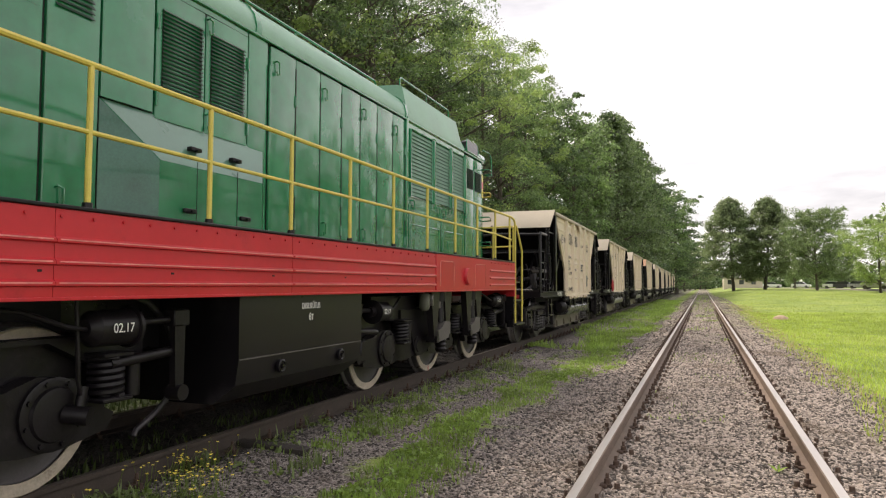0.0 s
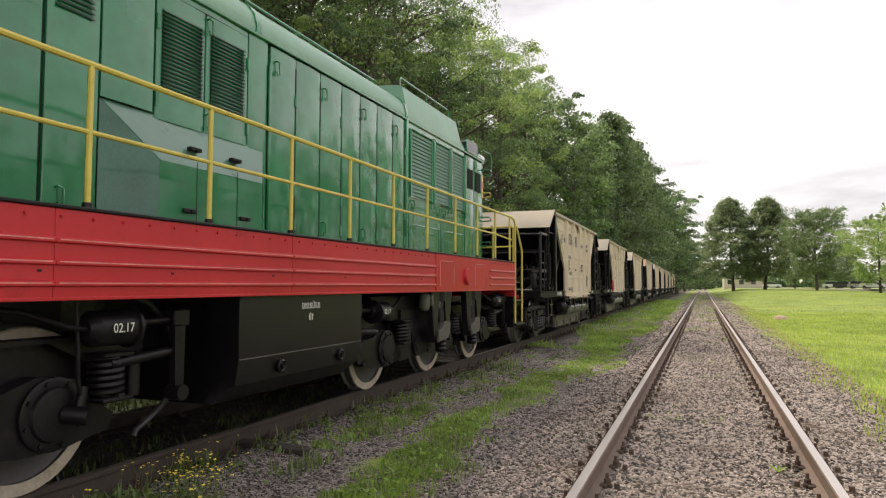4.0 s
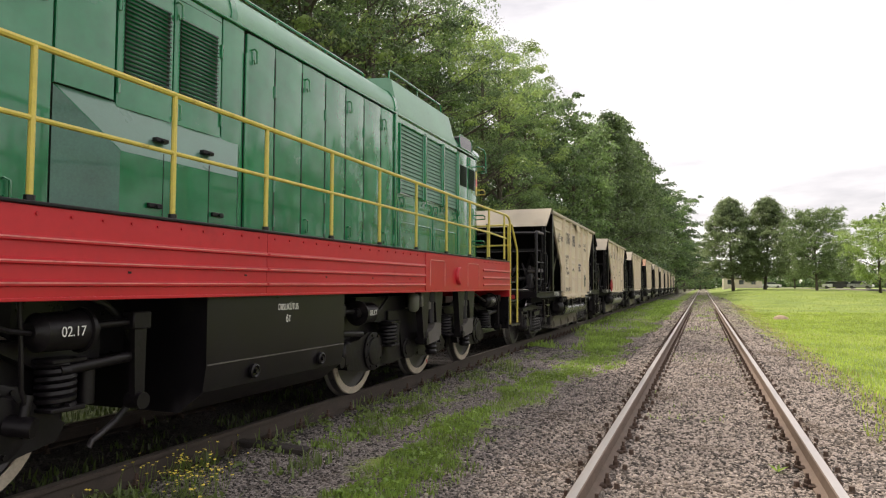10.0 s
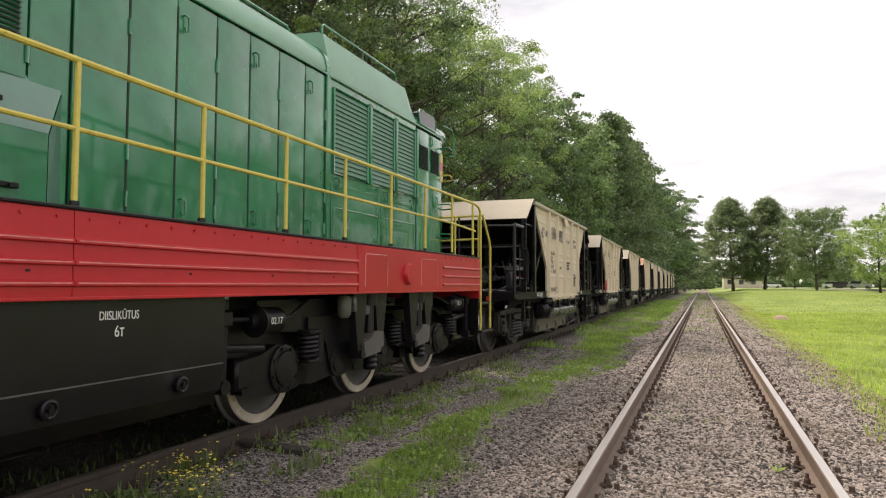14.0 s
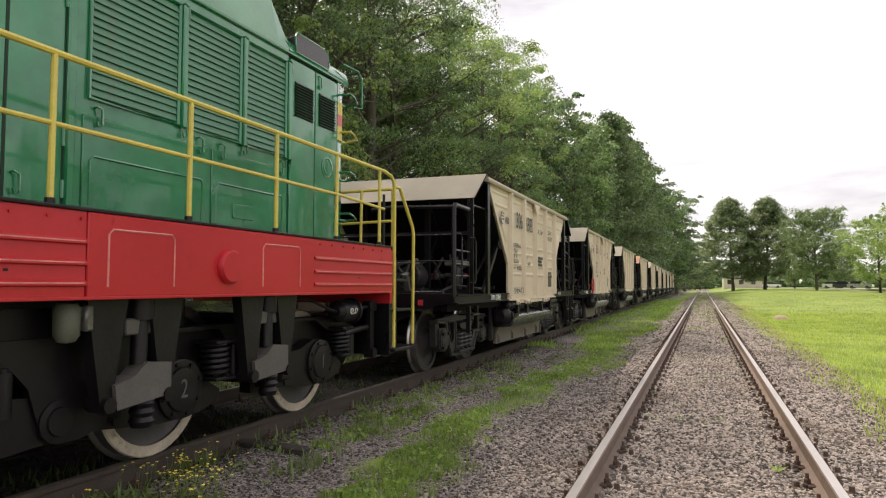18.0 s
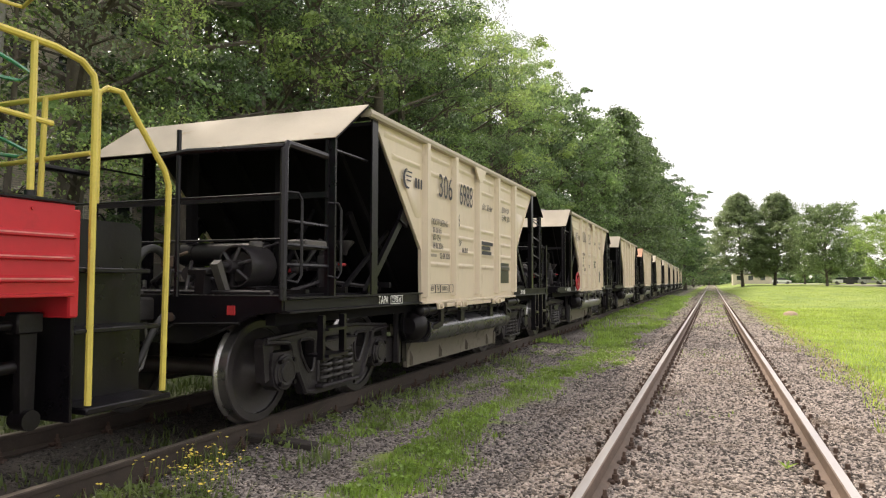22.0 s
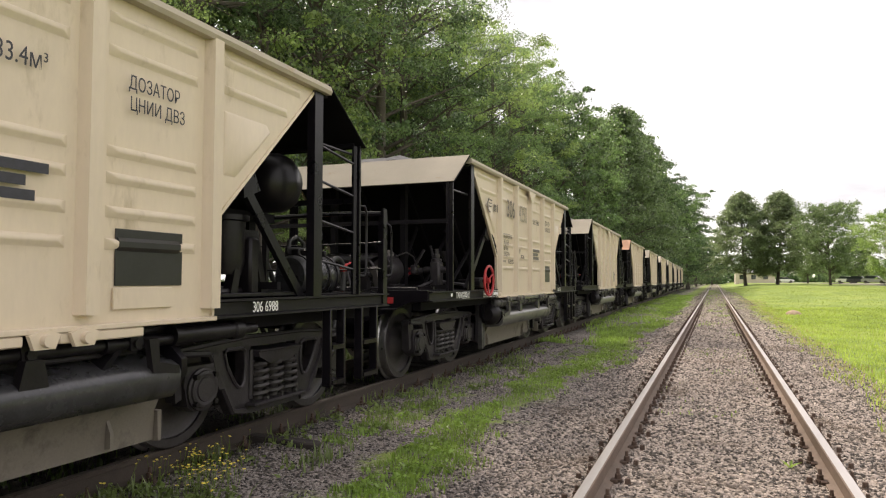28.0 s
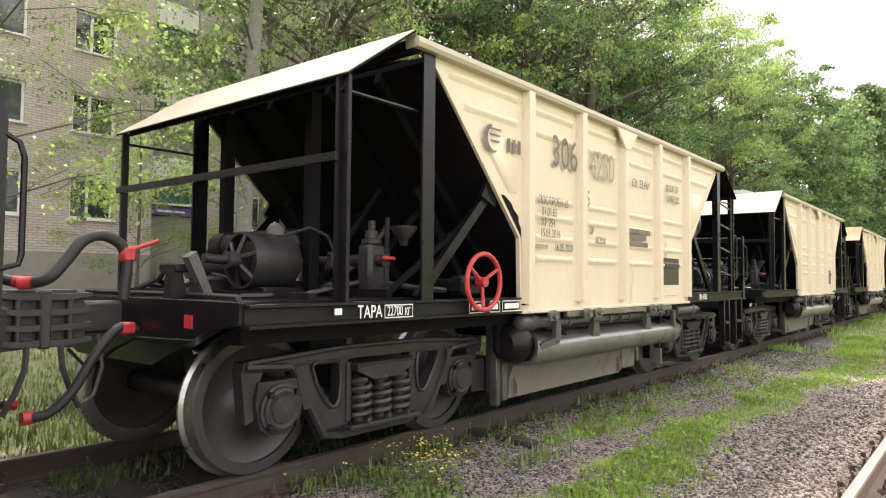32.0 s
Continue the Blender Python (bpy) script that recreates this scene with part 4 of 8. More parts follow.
            bs = Geo().prism([(ax - 0.80, 0.86), (ax - 0.68, 0.84), (ax - 0.62, 0.40), (ax - 0.66, 0.28), (ax - 0.78, 0.30)], 0.72, 0.84)
            part("brake_shoe", bs, BOGIE, b)
        brake_cylinder(b, c + 2.31, 1.035, 1)
        brake_cylinder(b, c - 2.45, 1.0, -1, face > 0)
        if face > 0:
            for yy in (1.12, 1.62, 2.58, 3.08):
                hanger(loco, yy)
            for yy in (1.42, 2.84):
                blk = part("link_block", Geo().prism([(yy - 0.24, 0.52), (yy + 0.22, 0.56), (yy + 0.22, 0.78), (yy + 0.0, 0.80), (yy - 0.1, 0.72), (yy - 0.26, 0.68)], 1.22, 1.36), GREYBOX, b, "dusty grey link block", 20)
                part("link_rod", Geo().cyl((1.28, yy + 0.0, 0.78), (1.26, yy + 0.03, 1.12), 0.055).cyl((1.26, yy + 0.03, 1.08), (1.26, yy + 0.03, 1.24), 0.09), BOGIE, blk)
                part("link_bush", Geo().lathe([(-0.10, 0.0), (-0.10, 0.07), (-0.06, 0.085), (-0.03, 0.07), (0.0, 0.085), (0.03, 0.07), (0.06, 0.085), (0.1, 0.07), (0.1, 0.0)], (1.27, yy + 0.05, 0.46), "z", 16), BOGIE, blk)
                part("link_box", Geo().box(1.16, 1.3, yy - 0.13, yy + 0.17, 0.98, 1.09, 0.01), GREYBOX, blk)
            part("swing_arm", Geo().prism([(0.18, 0.68), (0.50, 0.67), (0.80, 0.64), (1.02, 0.56), (1.06, 0.44), (0.98, 0.36), (0.50, 0.32), (0.18, 0.36)], 1.0, 1.10), BOGIE, b, "", 20)
            hp = part("pivot_plate", Geo().prism([(0.40, 0.99), (1.34, 0.99), (1.32, 0.40), (1.12, 0.34), (0.95, 0.34), (0.84, 0.42), (0.80, 0.54), (0.75, 0.70), (0.66, 0.80), (0.40, 0.86)], 1.07, 1.125), BOGIE, b, "", 20)
            part("pivot_cap", Geo().lathe([(1.12, 0.13), (1.14, 0.13), (1.145, 0.09), (1.16, 0.085), (1.16, 0.0)], (0, 0.95, 0.48), "x", 20), BOGIE, hp)
            part("upper_beam", Geo().prism([(-0.4, 1.17), (1.0, 1.17), (1.0, 0.90), (0.62, 0.82), (0.14, 0.86), (-0.4, 0.9)], 1.02, 1.09), BOGIE, b, "", 20)
            lb = part("lubricator", Geo().lathe([(-0.12, 0.0), (-0.11, 0.05), (-0.07, 0.075), (0.09, 0.08), (0.12, 0.06), (0.125, 0.0)], (1.26, 0.88, 1.08), "z", 18), OLIVE_BOX, loco, "olive grease reservoir with a bright clamp")
            part("clamp", Geo().box(1.30, 1.36, 0.93, 0.99, 1.03, 1.19, 0.012), TROUGH, lb, "bright metal clamp")
    part("brake_hose", Geo().tube([(1.1, -4.05, 1.24), (1.1, -3.90, 1.18), (1.1, -3.74, 1.05), (1.1, -3.64, 0.86), (1.1, -3.63, 0.60), (1.1, -3.70, 0.48), (1.1, -3.80, 0.40)], 0.022), HOSE, loco)
    part("sand_pipe", Geo().tube([(1.1, -3.79, 0.405), (1.1, -3.90, 0.345), (1.09, -3.98, 0.30), (1.09, -4.0, 0.26)], 0.02), BOGIE_DUSTY, loco)
    part("grease_pipe", Geo().tube([(1.22, -4.61, 1.23), (1.22, -4.59, 0.96), (1.22, -4.58, 0.72), (1.21, -4.55, 0.64), (1.2, -4.52, 0.56)], 0.014), BOGIE, loco)
    part("axle_sensor", Geo().cyl((1.14, -4.60, 0.52), (1.27, -4.53, 0.50), 0.06, n=16).cyl((1.2, -4.55, 0.55), (1.2, -4.52, 0.68), 0.03), BOGIE, loco)
    part("inner_beam", Geo().box(-0.6, 0.6, -4.2, -0.4, 0.8, 1.26), BLACK, loco)
    # cab and short hood at the other end
    cab = part("cab", Geo().box(-1.45, 1.45, -8.0, -5.65, 1.77, 4.05, 0.06), GREEN, loco, "plain green cab")
    part("cab_roof", Geo().prism([(1.48, 4.05), (1.3, 4.25), (0, 4.38), (-1.3, 4.25), (-1.48, 4.05)], -8.1, -5.55, "y"), GREEN_ROOF_SKY, cab)
    part("cab_window", Geo().box(1.40, 1.455, -7.6, -6.9, 2.9, 3.6, 0.01), GLASS_DARK, cab)
    part("cab_window", Geo().box(1.40, 1.455, -6.7, -6.0, 2.9, 3.6, 0.01), GLASS_DARK, cab)
    part("short_hood", Geo().box(-0.9, 0.9, -9.4, -8.0, 1.77, 2.9, 0.06), GREEN, loco)
    wheels = []
    for k, yy in enumerate((-8.66, -6.66, -4.66, 0.0, 2.0, 4.0)):
        wheels.append((wheelset("wheelset", 0.525, loco, yy, TYRE_WHITE, WHEEL, "axle with disc wheels with white painted tyres", k == 4), yy))
    return loco, wheels


loco, loco_wheels = build_loco()


# ---- hopper wagons ----
# in their own space: origin on the rail heads amidships, +x to the free track, +y away from the locomotive
SIDE_X = 1.53
PRESS = ((2.14, 2.545), (2.64, 2.545), (2.69, 2.49), (2.27, 2.075), (2.14, 2.075))  # end pressing of the side, along and up
RIBS = (-2.0, -1.0, 0.0, 1.0, 2.0)
AXLES = (-4.33, -2.42, 2.42, 4.33)


def wagon_bogie(parent, c):
    b = part("bogie_bolster", Geo().box(-1.05, 1.05, c - 0.22, c + 0.22, 0.48, 0.70, 0.03).box(-0.5, 0.5, c - 0.2, c + 0.2, 0.7, 1.0), BOGIE, parent, "cast steel bogie with coil springs")
    for s in (1, -1):
        x0, x1 = s * 1.0, s * 1.10
        xe = s * 1.105
        g = Geo().prism([(c - 1.24, 0.72), (c - 0.44, 0.745), (c + 0.44, 0.745), (c + 1.24, 0.72), (c + 1.22, 0.79), (c + 0.4, 0.84), (c - 0.4, 0.84), (c - 1.22, 0.79)], x0, x1)   # top chord
        for q in (1, -1):
            g.prism([(c + q * 0.70, 0.75), (c + q * 0.83, 0.75), (c + q * 0.78, 0.57), (c + q * 0.63, 0.57)], x0, x1)
            g.prism([(c + q * 0.63, 0.57), (c + q * 0.78, 0.57), (c + q * 0.55, 0.20), (c + q * 0.44, 0.20), (c + q * 0.47, 0.40)], x0, x1)      # slanting tension arm
            g.prism([(c + q * 0.335, 0.76), (c + q * 0.41, 0.76), (c + q * 0.42, 0.44), (c + q * 0.47, 0.40), (c + q * 0.44, 0.20), (c + q * 0.335, 0.22)], x0, x1)      # column
            g.prism([(c + q * 1.24, 0.74), (c + q * 1.15, 0.74), (c + q * 1.14, 0.42), (c + q * 1.20, 0.40)], x0, x1)      # horn
            g.prism([(c + q * 1.15, 0.72), (c + q * 1.08, 0.72), (c + q * 1.11, 0.62), (c + q * 1.15, 0.58)], x0, x1)
            g.prism([(c + q * 0.84, 0.73), (c + q * 0.78, 0.73), (c + q * 0.76, 0.56), (c + q * 0.70, 0.44), (c + q * 0.76, 0.44), (c + q * 0.79, 0.54)], x0, s * 1.13)
            # cast rims round the openings
            g.tube([(xe, c + q * 0.68, 0.72), (xe, c + q * 0.65, 0.742), (xe, c + q * 0.46, 0.742), (xe, c + q * 0.42, 0.72), (xe, c + q * 0.41, 0.60), (xe, c + q * 0.425, 0.47), (xe, c + q * 0.455, 0.42), (xe, c + q * 0.50, 0.42), (xe, c + q * 0.55, 0.47), (xe, c + q * 0.63, 0.59)], 0.017, 6, True)
            g.tube([(xe, c + q * 1.21, 0.76), (xe, c + q * 0.86, 0.735), (xe, c + q * 0.80, 0.66), (xe, c + q * 0.74, 0.53), (xe, c + q * 0.56, 0.23), (xe, c + q * 0.40, 0.205)], 0.026, 6)
            g.tube([(xe, c + q * 0.335, 0.72), (xe, c + q * 0.335, 0.30)], 0.022, 6)
        g.prism([(c - 0.54, 0.27), (c + 0.54, 0.27), (c + 0.44, 0.18), (c - 0.44, 0.18)], x0, x1)                          # spring seat
        g.box(s * 0.92, s * 1.20, c - 0.38, c + 0.38, 0.24, 0.275, 0.01)
        g.tube([(xe, c - 1.2, 0.785), (xe, c - 0.4, 0.832), (xe, c + 0.4, 0.832), (xe, c + 1.2, 0.785)], 0.02, 6)
        part("side_frame", g, BOGIE_DUSTY, b, "cast side frame with openings", 35)
        part("bolster_end", Geo().prism([(c - 0.31, 0.705), (c + 0.31, 0.705), (c + 0.30, 0.655), (c + 0.14, 0.585), (c - 0.14, 0.585), (c - 0.30, 0.655)], s * 0.95, s * 1.17).box(s * 0.95, s * 1.19, c - 0.32, c + 0.32, 0.695, 0.715, 0.006), BOGIE_DUSTY, b)
        for dy in (-0.21, 0.005, 0.22):
            part("coil_spring", Geo().coil((s * 1.085, c + dy), 0.082, 0.023, 0.285, 0.585, 5, 6).cyl((s * 1.085, c + dy, 0.28), (s * 1.085, c + dy, 0.6), 0.05, n=8), SPRING, b)
        for q in (1, -1):
            y = c + q * 0.955
            ab = part("axle_box", Geo().prism([(y - 0.17, 0.66), (y + 0.17, 0.66), (y + 0.19, 0.52), (y + 0.15, 0.36), (y + 0.08, 0.31), (y - 0.08, 0.31), (y - 0.15, 0.36), (y - 0.19, 0.52)], s * 0.98, s * 1.125), BOGIE_DUSTY, b)
            cap = Geo().lathe([(s * 1.12, 0.165), (s * 1.145, 0.165), (s * 1.15, 0.145), (s * 1.165, 0.14), (s * 1.17, 0.12), (s * 1.165, 0.095), (s * 1.175, 0.09), (s * 1.175, 0.0)], (0, y, 0.475), "x", 24)
            part("axle_cap", cap, BOGIE_DUSTY, ab, smooth=25)
            for i in range(4):
                t = math.pi / 4 + i * math.pi / 2
                part("cap_bolt", Geo().cyl((s * 1.14, y + 0.145 * math.cos(t), 0.475 + 0.145 * math.sin(t)), (s * 1.185, y + 0.145 * math.cos(t), 0.475 + 0.145 * math.sin(t)), 0.022, n=6), BOGIE, ab)
    part("brake_beam", Geo().cyl((-0.9, c - 0.5, 0.35), (0.9, c - 0.5, 0.35), 0.04), BOGIE, b)
    part("brake_beam", Geo().cyl((-0.9, c + 0.5, 0.35), (0.9, c + 0.5, 0.35), 0.04), BOGIE, b)
    for q in (1, -1):
        part("brake_block", Geo().prism([(c + q * 0.50, 0.62), (c + q * 0.56, 0.62), (c + q * 0.50, 0.40), (c + q * 0.52, 0.26), (c + q * 0.46, 0.26), (c + q * 0.44, 0.42)], 0.74, 0.88), BOGIE, b)
    return b


def handwheel(parent, x, y, z, r, turned=0.0):
    g = Geo().tube([(x, y + r * math.cos(t * math.pi / 12), z + r * math.sin(t * math.pi / 12)) for t in range(24)], 0.02, 8, True)
    for k in range(3):
        t = turned + k * 2 * math.pi / 3
        g.cyl((x - 0.02, y, z), (x, y + r * math.cos(t), z + r * math.sin(t)), 0.015, n=6)
    g.cyl((x - 0.06, y, z), (x + 0.02, y, z), 0.04)
    return part("handwheel", g, RED_PART, parent, "red brake handwheel")


def eased(pts, n=5):
    """Catmull-Rom points through a few given ones."""
    p = [Vector(q) for q in pts]
    p = [2 * p[0] - p[1]] + p + [2 * p[-1] - p[-2]]
    out = []
    for i in range(1, len(p) - 2):
        for k in range(n):
            t = k / n
            out.append(tuple(0.5 * (2 * p[i] + (p[i + 1] - p[i - 1]) * t + (2 * p[i - 1] - 5 * p[i] + 4 * p[i + 1] - p[i + 2]) * t * t + (3 * p[i] - p[i - 1] - 3 * p[i + 1] + p[i + 2]) * t ** 3)))
    return out + [tuple(p[-2])]


def hose(parent, side, y, s, paint=RED_PART):
    """Air hose with red cock, hanging from a wagon's end."""
    h = part("air_hose", Geo().tube(eased([(side * 0.35, y, 0.98), (side * 0.36, y + s * 0.12, 1.0), (side * 0.37, y + s * 0.26, 0.86), (side * 0.36, y + s * 0.40, 0.62), (side * 0.33, y + s * 0.52, 0.5), (side * 0.28, y + s * 0.62, 0.48)]), 0.03, 10), HOSE, parent, "black rubber air hose")
    part("air_cock", Geo().box(side * 0.35 - 0.04, side * 0.35 + 0.04, y - 0.02, y + s * 0.12, 0.95, 1.03, 0.015), paint, h, "red air cock")
    part("hose_head", Geo().cyl((side * 0.28, y + s * 0.58, 0.48), (side * 0.28, y + s * 0.65, 0.48), 0.04), paint, h, "red hose head")
    k = 0.35
    h2 = part("air_hose", Geo().tube(eased([(side * k, y + s * 0.10, 1.18), (side * k, y + s * 0.08, 1.40), (side * k, y + s * 0.12, 1.53), (side * k, y + s * 0.24, 1.59), (side * k, y + s * 0.36, 1.55), (side * k, y + s * 0.46, 1.42), (side * k, y + s * 0.56, 1.31), (side * k * 0.6, y + s * 0.66, 1.28)]), 0.036, 10), HOSE, parent, "black rubber air hose")
    part("air_cock", Geo().box(side * k - 0.04, side * k + 0.04, y + s * 0.03, y + s * 0.13, 1.42, 1.53, 0.02).cyl((side * k, y + s * 0.07, 1.5), (side * k + side * 0.06, y - s * 0.10, 1.57), 0.014), paint, h2, "red air cock")
    part("hose_head", Geo().cyl((side * k * 0.8, y + s * 0.61, 1.29), (side * k * 0.65, y + s * 0.67, 1.28), 0.04), paint, h2, "red hose head")
    return h


def build_wagon(kind, roof_mat=BEIGE_ROOF):
    w = thing("hopper_wagon", {"cage": "beige ballast hopper wagon with a railed black end platform", "wheel": "beige ballast hopper wagon with a red handwheel and compressor",
                               "plain": "beige ballast hopper wagon with black end frames"}[kind], "hopper wagon", "train of hopper wagons")
    # frame
    part("centre_sill", Geo().box(-0.28, 0.28, -4.85, 4.78, 0.82, 1.12, 0.02), SOOT, w)
    for s in (1, -1):
        ye = 4.82 if s > 0 else 4.91
        part("side_sill", Geo().prism([(s * 1.42, 1.04), (s * 1.56, 1.04), (s * 1.56, 1.055), (s * 1.51, 1.065), (s * 1.51, 1.15), (s * 1.56, 1.16), (s * 1.56, 1.175), (s * 1.42, 1.175)], -4.88, -2.10, "y"), SILL, w, "black side sill")
        part("side_sill", Geo().prism([(s * 1.42, 1.04), (s * 1.56, 1.04), (s * 1.56, 1.055), (s * 1.51, 1.065), (s * 1.51, 1.15), (s * 1.56, 1.16), (s * 1.56, 1.175), (s * 1.42, 1.175)], 2.05, 4.79, "y"), SILL, w, "black side sill")
        part("lower_sill", Geo().box(s * 1.26, s * 1.36, -4.80, 4.70, 0.93, 1.04), SOOT, w)
        e = part("end_beam", Geo().prism([(-1.50, 1.185), (1.50, 1.185), (1.50, 1.06), (1.2, 1.02), (0.55, 0.76), (-0.55, 0.76), (-1.2, 1.02), (-1.50, 1.06)], s * (ye - 0.1), s * ye, "y"), BLACK, w)
        part("reflector", Geo().box(0.95, 1.03, s * ye, s * (ye + 0.012), 1.02, 1.10), RED_PART, e, "small red plate")
        # pale strip paints the glossy highlight on the beam's top edge
        part("worn_edge", Geo().box(-1.48, 1.50, s * (ye - 0.012), s * (ye + 0.004), 1.1855, 1.191), GEAR, e, "worn steel strip painted as the edge highlight")
        part("platform", Geo().box(-1.42, 1.42, s * 3.3, s * (ye - 0.11), 1.168, 1.188), SOOT, w)
        cp = part("coupler", Geo().prism([(5.20, 0.87), (5.44, 0.89), (5.45, 0.95), (5.42, 0.96), (5.42, 0.99), (5.46, 1.0), (5.46, 1.05), (5.42, 1.06), (5.42, 1.09), (5.46, 1.1), (5.45, 1.17), (5.38, 1.24), (5.24, 1.24), (5.18, 1.15), (5.18, 0.95)] if s > 0 else
                                         [(-5.20, 0.87), (-5.44, 0.89), (-5.45, 0.95), (-5.42, 0.96), (-5.42, 0.99), (-5.46, 1.0), (-5.46, 1.05), (-5.42, 1.06), (-5.42, 1.09), (-5.46, 1.1), (-5.45, 1.17), (-5.38, 1.24), (-5.24, 1.24), (-5.18, 1.15), (-5.18, 0.95)], -0.22, 0.20), COUPLER, w, "dark steel automatic coupler")
        part("coupler_shank", Geo().box(-0.13, 0.13, s * (ye - 0.02), s * 5.22, 0.95, 1.16, 0.02), COUPLER, cp)
        for z in (0.895, 0.99, 1.085, 1.18):
            part("coupler_rib", Geo().prism([(s * 5.16, z + 0.02), (s * 5.30, z), (s * 5.455, z), (s * 5.455, z + 0.038), (s * 5.30, z + 0.038), (s * 5.16, z + 0.045)], 0.19, 0.255), COUPLER, cp)
        part("coupler_rib", Geo().box(0.19, 0.262, s * 5.40, s * 5.46, 0.88, 1.24, 0.012), COUPLER, cp)
        part("coupler_rib", Geo().box(0.19, 0.25, s * 5.27, s * 5.305, 0.90, 1.22, 0.01), COUPLER, cp)
        part("lock_lever", Geo().tube([(0.24, s * 5.34, 0.90), (0.25, s * 5.33, 0.76), (0.25, s * 5.28, 0.62), (0.24, s * 5.22, 0.50)], 0.02, 6), COUPLER, cp)
        part("lock_chain", Geo().tube([(0.22, s * 5.10, 0.95), (0.24, s * 5.08, 0.74), (0.22, s * 5.12, 0.56), (0.2, s * 5.2, 0.5)], 0.013, 6), TROUGH, cp, "short steel chain")
        part("release_lever", Geo().tube([(1.1, s * (ye + 0.03), 0.95), (0.4, s * (ye + 0.04), 0.93), (0.3, s * (ye + 0.12), 0.86), (0.15, s * (ye + 0.22), 0.72), (0.12, s * (ye + 0.34), 0.86)], 0.013, 6), BOGIE, w)
    hose(w, 1, -4.91, -1, RUST if kind == "cage" else RED_PART)
    hose(w, -1, 4.82, 1)
    # beige sides
    outline = [(-2.09, 1.045), (2.04, 1.045), (2.06, 1.74), (3.33, 3.02), (-3.34, 3.02), (-2.11, 1.70)]
    for s in (1, -1):
        side = part("side_panel", Geo().prism(outline, s * (SIDE_X - 0.03), s * SIDE_X), BEIGE, w, "beige side sheet with pressed ridges")
        rb = None
        for y in RIBS:
            if rb is None:
                rb = part("rib", Geo().prism([(s * SIDE_X, -0.07), (s * (SIDE_X + 0.075), -0.045), (s * (SIDE_X + 0.075), 0.045), (s * SIDE_X, 0.07)], 1.12, 3.04, "z"), BEIGE, side)
                part("rib_foot", Geo().prism([(s * SIDE_X, -0.055), (s * (SIDE_X + 0.055), -0.035), (s * (SIDE_X + 0.055), 0.035), (s * SIDE_X, 0.055)], 1.05, 1.105, "z"), BEIGE, rb)
                rb.matrix_basis = Matrix.Translation((0, y, 0))
            else:
                share(rb, Matrix.Translation((0, y, 0)), side)
        def ridge(y0, y1, z, inset=0.06):
            x1 = s * (SIDE_X + 0.03)
            return Geo().add([(s * SIDE_X, y0, z), (s * SIDE_X, y1, z), (s * SIDE_X, y1, z + 0.07), (s * SIDE_X, y0, z + 0.07),
                              (x1, y0 + 0.06, z + 0.024), (x1, y1 - inset, z + 0.024), (x1, y1 - inset, z + 0.05), (x1, y0 + 0.06, z + 0.05)],
                             [(4, 5, 6, 7), (0, 1, 5, 4), (1, 2, 6, 5), (2, 3, 7, 6), (3, 0, 4, 7)])
        rg = None
        for yb in (-1.5, -0.5, 0.5, 1.5):
            for z in (2.84, 2.64, 2.04, 1.88, 1.68, 1.49):
                if rg is None:
                    rg = part("pressed_ridge", ridge(-0.37, 0.37, 0), BEIGE, side, smooth=60)
                    rg.matrix_basis = Matrix.Translation((0, yb, z))
                else:
                    share(rg, Matrix.Translation((0, yb, z)), side)
        for q in (1, -1):
            for z, e in ((2.875, 3.11), (2.665, 2.92)):
                part("pressed_ridge", ridge(2.14, e, z) if q > 0 else ridge(-e, -2.14, z), BEIGE, side, smooth=60)
            part("pressed_panel", Geo().add([(s * SIDE_X, q * y, z) for y, z in PRESS] + [(s * (SIDE_X + 0.018), q * (2.34 + (y - 2.34) * 0.88), 2.36 + (z - 2.36) * 0.88) for y, z in PRESS],
                                            [(5, 6, 7, 8, 9)] + [(i, (i + 1) % 5, 5 + (i + 1) % 5, 5 + i) for i in range(5)]), BEIGE, side)
        part("slope_flange", Geo().tube([(s * (SIDE_X + 0.005), -2.09, 1.05), (s * (SIDE_X + 0.005), -2.11, 1.70), (s * (SIDE_X + 0.005), -3.34, 3.0)], 0.016, 4), BEIGE, side)
        part("slope_flange", Geo().tube([(s * (SIDE_X + 0.005), 2.04, 1.05), (s * (SIDE_X + 0.005), 2.06, 1.74), (s * (SIDE_X + 0.005), 3.33, 3.0)], 0.016, 4), BEIGE, side)
        part("top_rail", Geo().prism([(s * (SIDE_X - 0.05), 3.0), (s * (SIDE_X + 0.07), 3.0), (s * (SIDE_X + 0.085), 3.03), (s * (SIDE_X + 0.07), 3.075), (s * (SIDE_X - 0.05), 3.10)], -3.545, 3.5, "y"), BEIGE_ROOF, side, "worn beige top rail")
        part("gusset", Geo().prism([(-0.26, 3.0), (0.26, 3.0), (0.06, 2.80), (-0.06, 2.80)], s * (SIDE_X + 0.06), s * (SIDE_X + 0.085)), BEIGE, side)
        part("bottom_flange", Geo().box(s * (SIDE_X - 0.02), s * (SIDE_X + 0.05), -2.1, 2.05, 1.032, 1.064, 0.006), BEIGE, side)
        hk = None
        low_mat = BEIGE if kind == "cage" else TROUGH
        part("lower_beam", Geo().box(s * (SIDE_X - 0.01), s * (SIDE_X + 0.045), -1.30, -0.78, 0.972, 1.030, 0.008), low_mat, side)
        part("lower_beam", Geo().box(s * (SIDE_X - 0.01), s * (SIDE_X + 0.045), -0.55, 0.62, 0.972, 1.030, 0.008), low_mat, side)
        part("lower_beam", Geo().box(s * (SIDE_X - 0.01), s * (SIDE_X + 0.045), 0.82, 1.40, 0.972, 1.030, 0.008), low_mat, side)
